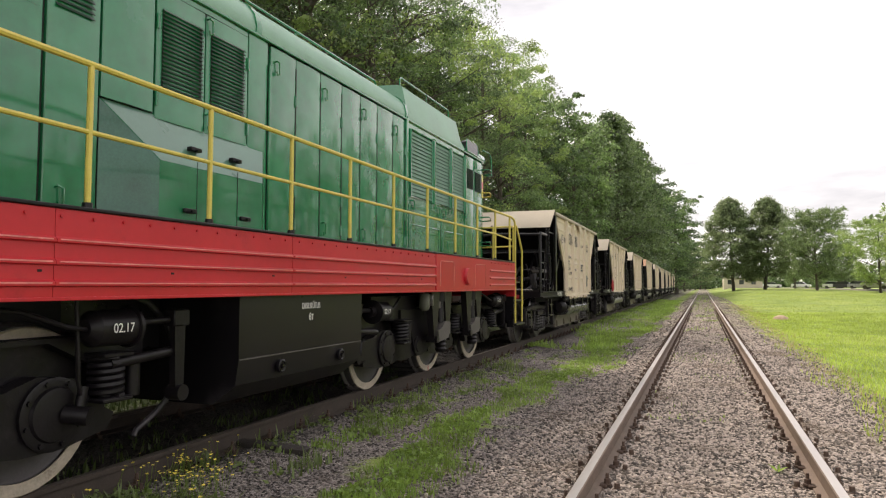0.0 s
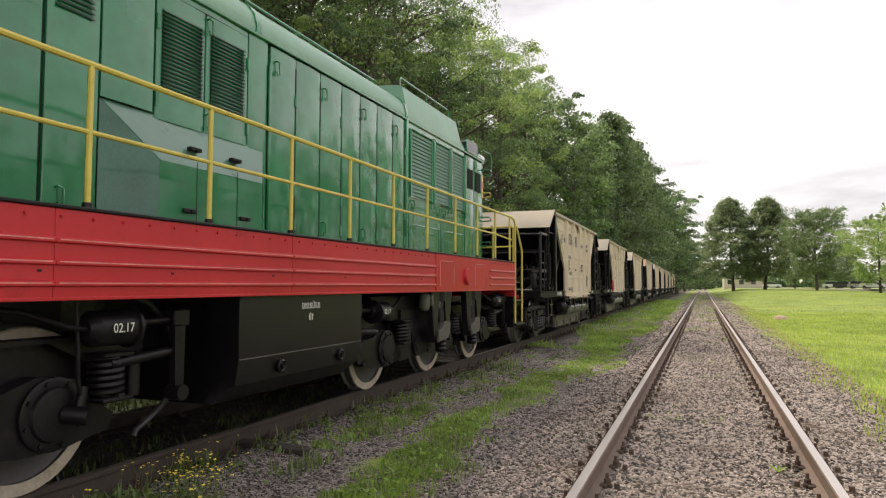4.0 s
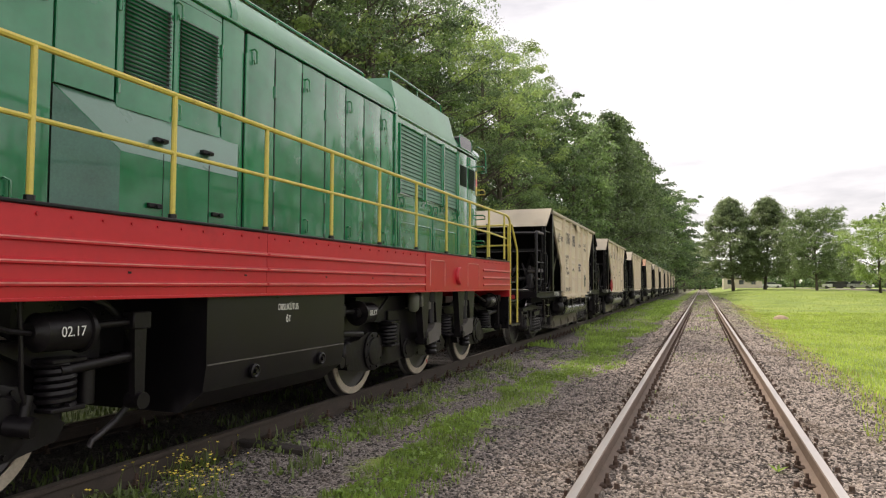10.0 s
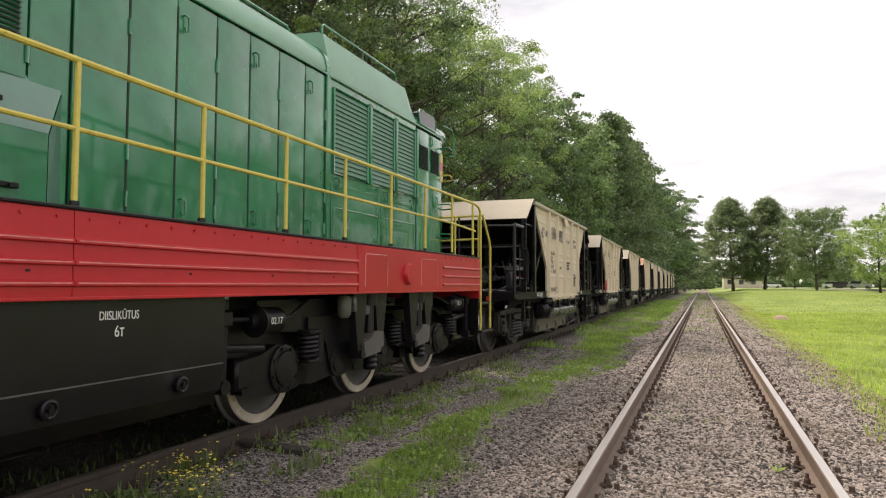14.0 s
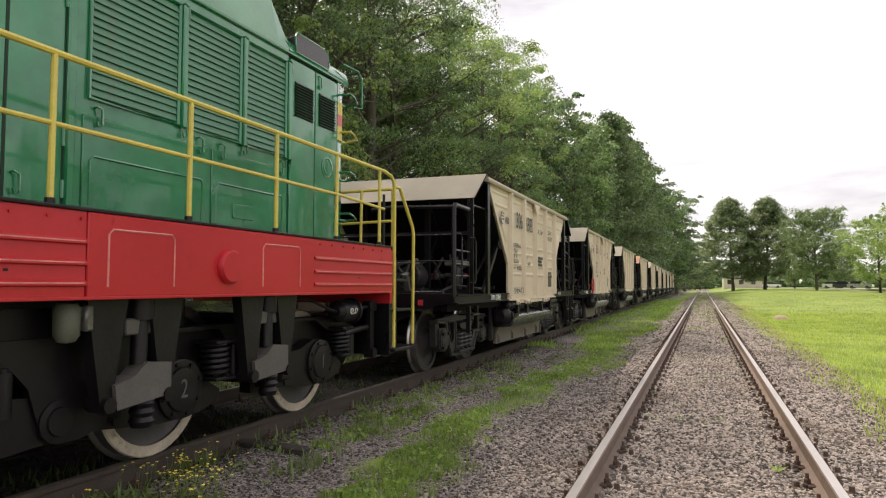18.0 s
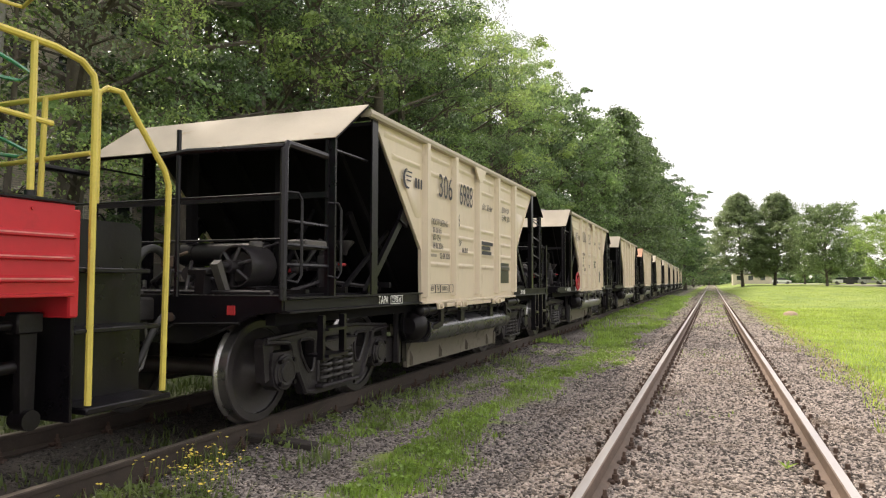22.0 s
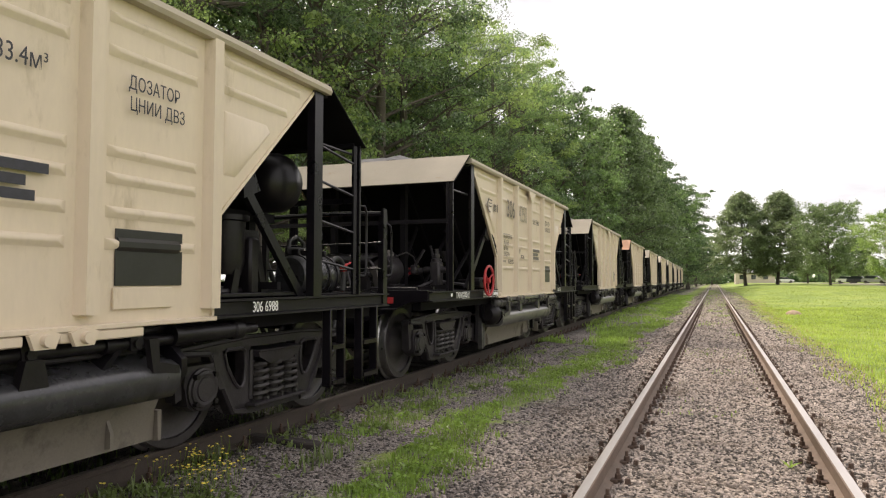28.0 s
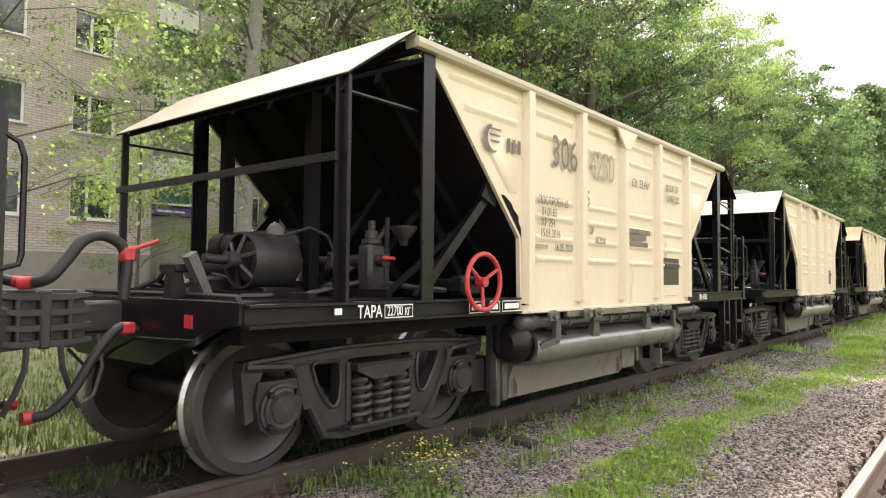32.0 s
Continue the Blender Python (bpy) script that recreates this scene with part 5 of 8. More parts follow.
        for y in (-1.62, -0.95, -0.71, 0.714, 0.954):
            if hk is None:
                hk = part("hook", Geo().prism([(-0.09, 1.03), (-0.06, 0.955), (0.06, 0.955), (0.09, 1.03), (0.03, 1.05), (-0.03, 1.05)], s * (SIDE_X + 0.051), s * (SIDE_X + 0.078)).cyl((s * (SIDE_X + 0.06), 0, 1.0), (s * (SIDE_X + 0.115), 0, 1.0), 0.034, n=10), low_mat, side)
                hk.matrix_basis = Matrix.Translation((0, y, 0))
            else:
                share(hk, Matrix.Translation((0, y, 0)), side)
        # metering trough, shaft and skid under the side
        tr = part("metering_trough", Geo().prism([(s * 1.22, 0.87), (s * 1.49, 0.79), (s * 1.55, 0.76), (s * 1.572, 0.72), (s * 1.56, 0.62), (s * 1.50, 0.555), (s * 1.22, 0.53)], -1.85, 1.72, "y"), TROUGH_DARK if kind == "cage" else TROUGH, w, "steel metering trough", 50)
        part("trough_end", Geo().prism([(s * 1.2, 0.93), (s * 1.44, 0.91), (s * 1.57, 0.80), (s * 1.575, 0.71), (s * 1.5, 0.6), (s * 1.2, 0.56)], -1.90, -1.85, "y"), BLACK, tr)
        part("trough_end", Geo().prism([(s * 1.2, 0.93), (s * 1.44, 0.91), (s * 1.57, 0.80), (s * 1.575, 0.71), (s * 1.5, 0.6), (s * 1.2, 0.56)], 1.72, 1.77, "y"), BLACK, tr)
        gear = BOGIE if kind == "cage" else GEAR
        sh = part("shaft", Geo().cyl((s * 1.47, -1.5, 0.925), (s * 1.47, 1.75, 0.925), 0.036), gear, w, "grey operating shaft", 40)
        part("cylinder", Geo().lathe([(-2.02, 0.0), (-2.02, 0.045), (-2.0, 0.07), (-1.86, 0.07), (-1.85, 0.082), (-1.80, 0.082), (-1.79, 0.062), (-1.52, 0.062), (-1.51, 0.075), (-1.47, 0.075), (-1.47, 0.0)], (s * 1.47, 0, 0.945), "y", 20), gear, sh, "grey steel air cylinder", 40)
        part("cylinder", Geo().lathe([(1.72, 0.0), (1.72, 0.07), (1.78, 0.07), (1.79, 0.058), (2.32, 0.058), (2.33, 0.072), (2.42, 0.072), (2.46, 0.04), (2.6, 0.04), (2.6, 0.0)], (s * 1.47, 0, 0.945), "y", 20), gear, sh, "grey steel air cylinder", 40)
        for y in (-1.12, -0.22, 0.30, 1.22):
            part("shaft_collar", Geo().lathe([(-0.035, 0.0), (-0.035, 0.05), (0.035, 0.05), (0.035, 0.0)], (s * 1.47, y, 0.925), "y", 14), gear, sh)
        for y in (-1.40, -0.66, 0.02, 0.70, 1.40):
            part("shaft_bracket", Geo().prism([(y - 0.055, 1.03), (y + 0.055, 1.03), (y + 0.04, 0.885), (y - 0.04, 0.885)], s * 1.40, s * 1.515).cyl((s * 1.51, y, 0.925), (s * 1.535, y, 0.925), 0.03, n=8), gear, sh)
        part("trough_arm", Geo().prism([(-1.52, 0.95), (-1.44, 0.95), (-1.43, 0.80), (-1.46, 0.735), (-1.78, 0.70), (-1.80, 0.755), (-1.53, 0.79)], s * 1.53, s * 1.575), gear, w, "bent steel arm", 30)
        part("trough_arm", Geo().prism([(1.44, 0.95), (1.52, 0.95), (1.53, 0.80), (1.70, 0.76), (1.70, 0.71), (1.48, 0.74)], s * 1.53, s * 1.575), gear, w, "", 30)
        part("pipe", Geo().tube([(s * 1.38, -1.9, 0.985), (s * 1.36, 0, 0.99), (s * 1.38, 1.9, 0.985)], 0.022, 6), BOGIE_DUSTY, w)
        part("pipe", Geo().tube([(s * 1.40, -1.45, 0.865), (s * 1.40, 0.1, 0.868), (s * 1.40, 1.5, 0.865)], 0.018, 6), BOGIE_DUSTY, w)
        part("skid", Geo().prism([(s * 1.16, 0.22), (s * 1.21, 0.22), (s * 1.22, 0.42), (s * 1.30, 0.60), (s * 1.26, 0.62), (s * 1.16, 0.42)], -1.78, 1.85 if kind == "cage" else 0.62, "y"), SKID, w, "dusty steel skid plate")
        for y in ((-1.7, -0.7, 0.4, 1.45) if kind == "cage" else (-1.7, 0.55)):
            part("skid_rib", Geo().prism([(s * 1.208, 0.24), (s * 1.26, 0.25), (s * 1.26, 0.34), (s * 1.222, 0.42)], y, y + 0.025, "y"), SKID, w)
        part("skid_frame", Geo().box(s * 1.12, s * 1.25, 1.852, 1.89, 0.21, 0.42, 0.006), SKID, w)
        if kind != "cage":
            part("skid_shoe", Geo().box(s * 1.14, s * 1.24, 0.66, 1.02, 0.26, 0.56, 0.015), SKID, w, "dusty steel skid shoe")
            part("skid_hanger", Geo().box(s * 1.20, s * 1.25, 1.06, 1.12, 0.32, 0.62, 0.008), TROUGH, w)
            part("skid_hanger", Geo().box(s * 1.18, s * 1.26, -1.95, -1.86, 0.22, 0.66, 0.008).box(s * 1.19, s * 1.27, -2.06, -1.99, 0.19, 0.70, 0.008), GEAR, w)
        for y in (-0.66, 0.70):
            part("trough_bracket", Geo().prism([(y - 0.085, 0.752), (y + 0.085, 0.752), (y + 0.05, 0.90), (y - 0.05, 0.90)], s * 1.50, s * 1.556), gear, w)
        part("chute_box", Geo().prism([(-2.30, 0.60), (-1.92, 0.62), (-1.86, 0.36), (-1.92, 0.31), (-2.24, 0.33)], s * 0.95, s * 1.12), BOGIE_DUSTY, w)
        part("trough_casting", Geo().lathe([(-2.08, 0.0), (-2.08, 0.10), (-2.02, 0.17), (-1.95, 0.19), (-1.90, 0.19), (-1.90, 0.0)], (s * 1.36, 0, 0.76), "y", 18), BOGIE, w)
        part("gusset_plate", Geo().prism([(-2.12, 1.0), (-1.96, 1.0), (-1.92, 0.82), (-2.06, 0.62), (-2.14, 0.70)], s * 1.28, s * 1.32), SOOT, w)
        part("skid_hanger", Geo().box(s * 1.1, s * 1.2, -1.9, -1.78, 0.3, 0.9), BLACK, w)
        part("skid_hanger", Geo().box(s * 1.1, s * 1.2, 1.6, 1.72, 0.3, 0.9), BLACK, w)
        part("trough_bracket", Geo().box(s * 1.14, s * 1.22, -2.06, -1.98, 0.30, 0.98, 0.015), BOGIE_DUSTY, w)
    # hopper slopes and end roofs
    for s in (1, -1):
        sl = part("hopper_slope", Geo().prism([(s * 3.33, 3.0), (s * 3.33, 2.96), (s * 1.15, 0.72), (s * 1.12, 0.74)], -1.49, 1.49), SOOT, w, "black sloping hopper end")
        for x in (-1.0, -0.4, 0.4, 1.0):
            part("slope_stiffener", Geo().prism([(s * 3.34, 2.96), (s * 3.36, 2.88), (s * 1.3, 0.80), (s * 1.22, 0.80)], x - 0.03, x + 0.03), SOOT, sl)
        ra = [(s * 3.55, 3.115), (s * 4.20, 2.65)] if s < 0 else [(s * 3.50, 3.105), (s * 4.20, 2.65)]
        d = Vector((ra[1][0] - ra[0][0], ra[1][1] - ra[0][1])).normalized()
        nrm = Vector((-d.y, d.x)) * (1 if s < 0 else 1)
        if nrm.y < 0:
            nrm = -nrm
        up = lambda h: [(ra[0][0] + nrm.x * h, ra[0][1] + nrm.y * h), (ra[1][0] + nrm.x * h, ra[1][1] + nrm.y * h)]
        t0, t1, t2 = up(-0.012), up(0.0), up(0.007)
        part("end_roof", Geo().prism([*t1, *t2[::-1]], -1.575, 1.575), roof_mat, w, "weathered sloping end roof sheet")
        # thin black sheet forms the roof's underside and rim
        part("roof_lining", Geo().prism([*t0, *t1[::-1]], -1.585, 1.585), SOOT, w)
        part("roof_beam", Geo().box(-1.55, 1.55, s * 3.44, s * 3.53, 2.98, 3.075, 0.01).box(-1.50, 1.50, s * 4.09, s * 4.12, 2.64, 2.68, 0.006), SOOT, w)
        for x in (-1, 1):
            part("end_post", Geo().prism([(x * 1.48, s * 3.30), (x * 1.56, s * 3.30), (x * 1.56, s * 3.43), (x * 1.54, s * 3.43), (x * 1.54, s * 3.32), (x * 1.48, s * 3.32)], 1.17, 3.0, "z"), BLACK, w, "black corner post")
            part("end_post", Geo().prism([(x * 1.46, s * 4.13), (x * 1.55, s * 4.13), (x * 1.55, s * 4.16), (x * 1.49, s * 4.16), (x * 1.49, s * 4.19), (x * 1.46, s * 4.19)], 1.17, 2.655, "z"), BLACK, w, "black corner post")
            part("inner_post", Geo().box(x * 0.55, x * 0.63, s * 3.60, s * 3.70, 1.18, 2.8), SOOT, w)
            part("tie_rod", Geo().cyl((x * 1.5, s * 3.43, 2.56), (x * 1.5, s * 4.18, 2.56), 0.014, n=6), BLACK, w)
            br = Geo()
            a, c2 = ((s * 3.36, 1.18), (s * 2.50, 2.02)) if s < 0 else ((s * 3.25, 1.18), (s * 2.42, 2.1))
            dd = Vector((c2[0] - a[0], c2[1] - a[1])).normalized()
            pp = Vector((-dd.y, dd.x)) * 0.04
            br.prism([(a[0] + pp.x, a[1] + pp.y), (c2[0] + pp.x, c2[1] + pp.y), (c2[0] - pp.x, c2[1] - pp.y), (a[0] - pp.x, a[1] - pp.y)], x * 1.42, x * 1.47)
            part("brace", br, BLACK, w)
            part("brace_gusset", Geo().prism([(s * 2.62, 2.02), (s * 2.50, 2.22), (s * 2.40, 2.10), (s * 2.42, 1.94)], x * 1.46, x * 1.50), BLACK, w)
            part("slope_strut", Geo().cyl((x * 0.9, s * 2.0, 1.2), (x * 0.9, s * 2.75, 2.1), 0.05, n=6), SOOT, w)
            part("slope_strut", Geo().cyl((x * 0.3, s * 2.2, 1.2), (x * 0.3, s * 2.9, 1.9), 0.05, n=6), SOOT, w)
        part("cross_bar", Geo().box(-1.5, 1.5, s * 4.192, s * 4.225, 2.09, 2.145), BLACK, w)
        part("cross_bar", Geo().box(-1.5, 1.5, s * 2.85, s * 2.9, 1.24, 1.3), SOOT, w)
    # stone load
    g = Geo()
    rng = random.Random(7)
    nx, ny = 13, 30
    heap = {"cage": 0.12, "wheel": 0.27, "plain": 0.32}[kind]
    hz = [[3.0 + heap * (1 - (2 * i / (nx - 1) - 1) ** 2) * (0.7 + 0.3 * math.sin(j * 1.3)) + rng.uniform(-0.03, 0.03) for i in range(nx)] for j in range(ny)]
    v = [(-1.46 + 2.92 * i / (nx - 1), -3.3 + 6.6 * j / (ny - 1), hz[j][i]) for j in range(ny) for i in range(nx)]
    g.add(v, [(j * nx + i, j * nx + i + 1, (j + 1) * nx + i + 1, (j + 1) * nx + i) for j in range(ny - 1) for i in range(nx - 1)])
    part("stone_load", g, STONE, w, "heap of grey crushed stone", 0)
    # near-end equipment
    if kind == "cage":
        for x in (1.50, -1.50):
            cg = part("platform_railing", Geo().tube([(x, -4.90, 1.15), (x, -4.90, 2.42), (x, -4.86, 2.47), (x, -4.40, 2.47), (x, -4.25, 2.47)], 0.035, 8), BLACK, w, "black platform railing")
            for z in (1.45, 1.62, 1.82):
                part("rung", Geo().cyl((x, -4.90, z), (x, -4.2, z), 0.016, n=6), BLACK, cg)
            part("grab_rail", Geo().tube([(x, -4.86, 1.32), (x + 0.06, -4.78, 1.30), (x + 0.06, -4.72, 1.36), (x + 0.06, -4.72, 2.0), (x + 0.06, -4.78, 2.06), (x, -4.88, 2.06)], 0.013, 6), BLACK, cg)
            part("grab_rail", Geo().tube([(x, -4.2, 1.36), (x + 0.06, -4.12, 1.34), (x + 0.06, -4.06, 1.40), (x + 0.06, -4.06, 1.98), (x + 0.06, -4.12, 2.04), (x, -4.2, 2.04)], 0.013, 6), BLACK, cg)
        er = part("end_railing", Geo().tube([(1.5, -4.90, 2.44), (0.5, -4.93, 2.46), (0.2, -4.93, 2.43)], 0.028, 8), BLACK, w)
        for z in (1.66, 2.04):
            part("rung", Geo().cyl((1.5, -4.92, z), (-1.5, -4.92, z), 0.011, n=6), BLACK, er)
        for x, h in ((0.40, 2.66), (-1.5, 2.4)):
            part("rail_post", Geo().cyl((x, -4.93, 1.17), (x, -4.93, h), 0.022, n=8), BLACK, er)
        part("shelf", Geo().box(1.22, 1.5, -4.55, -4.2, 1.60, 1.68, 0.015), GREYBOX, w, "grey steel shelf")
        st = Geo()
        for z in (0.62, 0.86):
            st.box(1.36, 1.6, -4.32, -3.98, z, z + 0.025)
        st.box(1.5, 1.56, -4.36, -4.32, 0.6, 1.0).box(1.5, 1.56, -3.98, -3.94, 0.6, 1.0)
        part("side_step", st, BLACK, w)
    if kind in ("cage", "wheel", "plain"):
        if kind == "wheel":
            handwheel(w, 1.60, -2.72, 1.31, 0.225, 0.5)
            part("wheel_shaft", Geo().cyl((1.1, -2.72, 1.31), (1.58, -2.72, 1.31), 0.025).box(1.35, 1.5, -2.86, -2.62, 1.2, 1.36, 0.02), BOGIE, w)
        cx, cy, cz = 0.45, -3.98, 1.455
        cmp_ = part("compressor", Geo().lathe([(-0.16, 0.0), (-0.16, 0.15), (-0.10, 0.19), (-0.22, 0.195), (-0.22, 0.21), (-0.19, 0.215), (0.17, 0.215), (0.20, 0.19), (0.21, 0.0)], (cx, cy, cz), "y", 28), BOGIE_DUSTY, w, "black compressor drum on the end platform")
        part("hub", Geo().cyl((cx, cy - 0.34, cz), (cx, cy - 0.12, cz), 0.065).cyl((cx, cy - 0.52, cz + 0.01), (cx, cy - 0.33, cz), 0.035), BOGIE_DUSTY, cmp_)
        for k in range(6):
            t = k * math.pi / 3 + 0.3
            part("spoke", Geo().cyl((cx, cy - 0.26, cz), (cx + 0.2 * math.cos(t), cy - 0.2, cz + 0.2 * math.sin(t)), 0.02, n=6), BOGIE_DUSTY, cmp_)
        part("foot", Geo().box(cx - 0.22, cx + 0.22, cy - 0.16, cy + 0.2, 1.188, 1.26, 0.01), BOGIE, cmp_)
        part("breather", Geo().lathe([(0.0, 0.07), (0.05, 0.07), (0.09, 0.04), (0.10, 0.0)], (cx + 0.02, cy + 0.08, cz + 0.20), "z", 14), GREYBOX, cmp_)
        rs = part("air_reservoir", Geo().lathe([(-0.62, 0.0), (-0.6, 0.08), (-0.55, 0.125), (0.55, 0.125), (0.6, 0.08), (0.62, 0.0)], (-0.12, -3.66, 1.60), "x", 20), TANK_BLACK, w, "black air reservoir")
        for x in (-0.5, 0.28):
            part("strap", Geo().lathe([(-0.02, 0.125), (-0.02, 0.132), (0.02, 0.132), (0.02, 0.125)], (x, -3.66, 1.60), "x", 20), BOGIE, rs)
            part("reservoir_leg", Geo().box(x - 0.04, x + 0.04, -3.74, -3.58, 1.188, 1.49), BOGIE, rs)
        vb = part("valve_block", Geo().box(0.92, 1.08, -3.48, -3.30, 1.188, 1.60, 0.03).cyl((0.80, -3.39, 1.47), (1.16, -3.39, 1.47), 0.05).cyl((1.0, -3.39, 1.5), (1.0, -3.39, 1.78), 0.028), BOGIE_DUSTY, w, "black valve block")
        part("valve_bonnet", Geo().lathe([(0.0, 0.08), (0.03, 0.08), (0.04, 0.05), (0.10, 0.05), (0.11, 0.0)], (1.0, -3.39, 1.60), "z", 14), BOGIE_DUSTY, vb)
        part("valve_handle", Geo().box(1.16, 1.20, -3.44, -3.32, 1.47, 1.50, 0.008), RED_PART, vb, "red valve handle")
        part("valve_handle", Geo().box(0.60, 0.64, -3.52, -3.50, 1.40, 1.50, 0.006), RED_PART, vb, "red valve handle")
        part("valve_body", Geo().cyl((0.5, -3.5, 1.46), (0.8, -3.45, 1.46), 0.045).box(0.64, 0.74, -3.55, -3.4, 1.40, 1.54, 0.02), BOGIE_DUSTY, vb)
        for pts, r in (([(1.3, -4.78, 1.21), (0.9, -4.7, 1.21), (0.2, -4.7, 1.21), (-0.8, -4.75, 1.21)], 0.02), ([(0.75, -3.5, 1.46), (0.72, -3.6, 1.66), (0.66, -3.72, 1.72), (0.55, -3.86, 1.66), (0.5, -3.9, 1.55)], 0.012),
                       ([(0.2, -4.05, 1.3), (0.0, -4.2, 1.36), (-0.2, -4.4, 1.42), (-0.45, -4.35, 1.30), (-0.6, -4.1, 1.21)], 0.022), ([(0.35, -4.55, 1.21), (0.1, -4.45, 1.26), (-0.1, -4.1, 1.33), (-0.15, -3.8, 1.48)], 0.018),
                       ([(1.05, -3.35, 1.3), (1.3, -3.2, 1.26), (1.35, -2.9, 1.24)], 0.022), ([(0.9, -4.5, 1.205), (0.95, -4.0, 1.21), (0.97, -3.5, 1.3)], 0.02), ([(0.3, -3.3, 1.22), (0.4, -2.9, 1.5), (0.5, -2.7, 1.8)], 0.03),
                       ([(-0.3, -4.6, 1.23), (-0.6, -4.3, 1.30), (-0.9, -4.2, 1.26), (-1.1, -3.9, 1.22)], 0.022)):
            part("pipe", Geo().tube(pts, r, 6), BOGIE_DUSTY, w)
        part("motor_block", Geo().box(-0.10, 0.14, -4.30, -4.02, 1.188, 1.34, 0.03).cyl((-0.02, -4.34, 1.38), (-0.02, -4.0, 1.38), 0.07), BOGIE_DUSTY, w)
        part("bracket", Geo().prism([(-4.82, 1.188), (-4.70, 1.188), (-4.74, 1.36), (-4.80, 1.40)], 0.50, 0.60), BOGIE, w)
        part("bracket", Geo().box(0.40, 0.62, -4.80, -4.66, 1.36, 1.42, 0.01), BOGIE, w)
        part("lever", Geo().prism([(-4.62, 1.188), (-4.56, 1.188), (-4.70, 1.50), (-4.76, 1.46)], 0.62, 0.70), GREYBOX, w, "flat steel lever")
        part("lever", Geo().cyl((0.3, -4.7, 1.2), (0.0, -4.3, 1.50), 0.018, n=6), BOGIE_DUSTY, w)
        part("lever", Geo().cyl((0.98, -3.2, 1.2), (0.7, -2.9, 1.85), 0.022, n=6), BOGIE_DUSTY, w)
        part("funnel", Geo().lathe([(0.0, 0.03), (0.05, 0.04), (0.14, 0.11), (0.16, 0.11), (0.16, 0.0)], (1.0, -3.02, 1.60), "z", 16), BOGIE_DUSTY, w, "dusty dark funnel")
        part("mounting_rail", Geo().box(-1.3, 1.3, -3.52, -3.46, 1.188, 1.25), BOGIE, w)
        part("mounting_rail", Geo().box(-1.3, 1.3, -4.25, -4.19, 1.188, 1.23), BOGIE, w)
        for x, z in ((0.35, 2.2), (0.8, 2.05), (1.2, 1.9)):
            part("slope_rod", Geo().cyl((x, -3.45, 1.19), (x, -2.2 - (z - 1.75) * 0.9, z), 0.03, n=6), SOOT, w)
    # far-end equipment
    part("air_reservoir", Geo().lathe([(-1.24, 0.0), (-1.21, 0.14), (-1.13, 0.24), (-1.04, 0.28), (1.04, 0.28), (1.13, 0.24), (1.21, 0.14), (1.24, 0.0)], (0.0, 3.50, 2.225), "x", 24), TANK_BLACK, w, "black air reservoir under the end roof")
    part("reservoir_bracket", Geo().box(0.7, 0.78, 2.8, 3.8, 1.88, 1.96), SOOT, w)
    part("reservoir_bracket", Geo().box(-0.78, -0.7, 2.8, 3.8, 1.88, 1.96), SOOT, w)
    part("drip_tray", Geo().box(0.9, 1.45, 2.2, 3.3, 1.185, 1.215, 0.005), BOGIE, w)
    part("oil_pot", Geo().lathe([(0.0, 0.0), (0.0, 0.12), (0.1, 0.15), (0.42, 0.15), (0.43, 0.18), (0.47, 0.18), (0.47, 0.0)], (1.2, 2.58, 1.36), "z", 20).tube([(1.2, 2.5, 1.9), (1.2, 2.5, 2.0), (1.2, 2.62, 2.04), (1.2, 2.68, 1.98)], 0.014, 6), BOGIE, w, "black oil pot")
    part("lever_stand", Geo().prism([(2.48, 1.18), (2.56, 1.18), (2.66, 1.62), (2.78, 1.62), (2.88, 1.18), (2.96, 1.18), (2.82, 1.72), (2.62, 1.72)], 1.25, 1.33).box(1.2, 1.38, 2.66, 2.78, 1.2, 1.66, 0.02), BOGIE, w)
    part("pipe_bundle", Geo().tube([(1.3, 2.3, 1.22), (1.25, 3.2, 1.24), (0.8, 3.8, 1.26)], 0.03).tube([(1.1, 2.3, 1.22), (1.05, 3.3, 1.26), (0.4, 3.9, 1.28)], 0.03).tube([(0.7, 2.4, 1.3), (0.6, 3.3, 1.45), (-0.4, 4.0, 1.5)], 0.025), BOGIE, w)
    mo = part("motor", Geo().lathe([(-0.33, 0.0), (-0.33, 0.17), (-0.29, 0.2), (0.29, 0.2), (0.33, 0.17), (0.33, 0.0)], (1.0, 4.08, 1.36), "y", 24), TROUGH_DARK, w, "ribbed dark steel motor")
    for k in range(4):
        part("motor_band", Geo().lathe([(-0.015, 0.2), (-0.015, 0.212), (0.015, 0.212), (0.015, 0.2)], (1.0, 3.84 + k * 0.16, 1.36), "y", 24), BOGIE, mo)
        part("clamp", Geo().box(0.95, 1.05, 3.82 + k * 0.16, 3.86 + k * 0.16, 1.55, 1.62, 0.01), BOGIE, mo)
    part("clamp_bar", Geo().box(0.93, 0.97, 3.76, 4.40, 1.56, 1.64, 0.008), BOGIE, mo)
    part("pipe_loop", Geo().tube([(0.9, 3.85, 1.5), (0.9, 3.88, 1.7), (0.9, 4.0, 1.75), (0.9, 4.12, 1.7), (0.9, 4.15, 1.5)], 0.022, 8), HOSE, mo)
    er = part("end_railing", Geo().tube([(1.5, 4.70, 2.03), (0.9, 4.72, 2.05), (-0.6, 4.72, 2.02), (-1.5, 4.70, 2.03)], 0.026, 8), BLACK, w, "black end railing")
    for z in (1.44, 1.72):
        part("rung", Geo().tube([(1.5, 4.71, z), (0.5, 4.72, z - 0.02), (-1.5, 4.71, z)], 0.011, 6), BLACK, er)
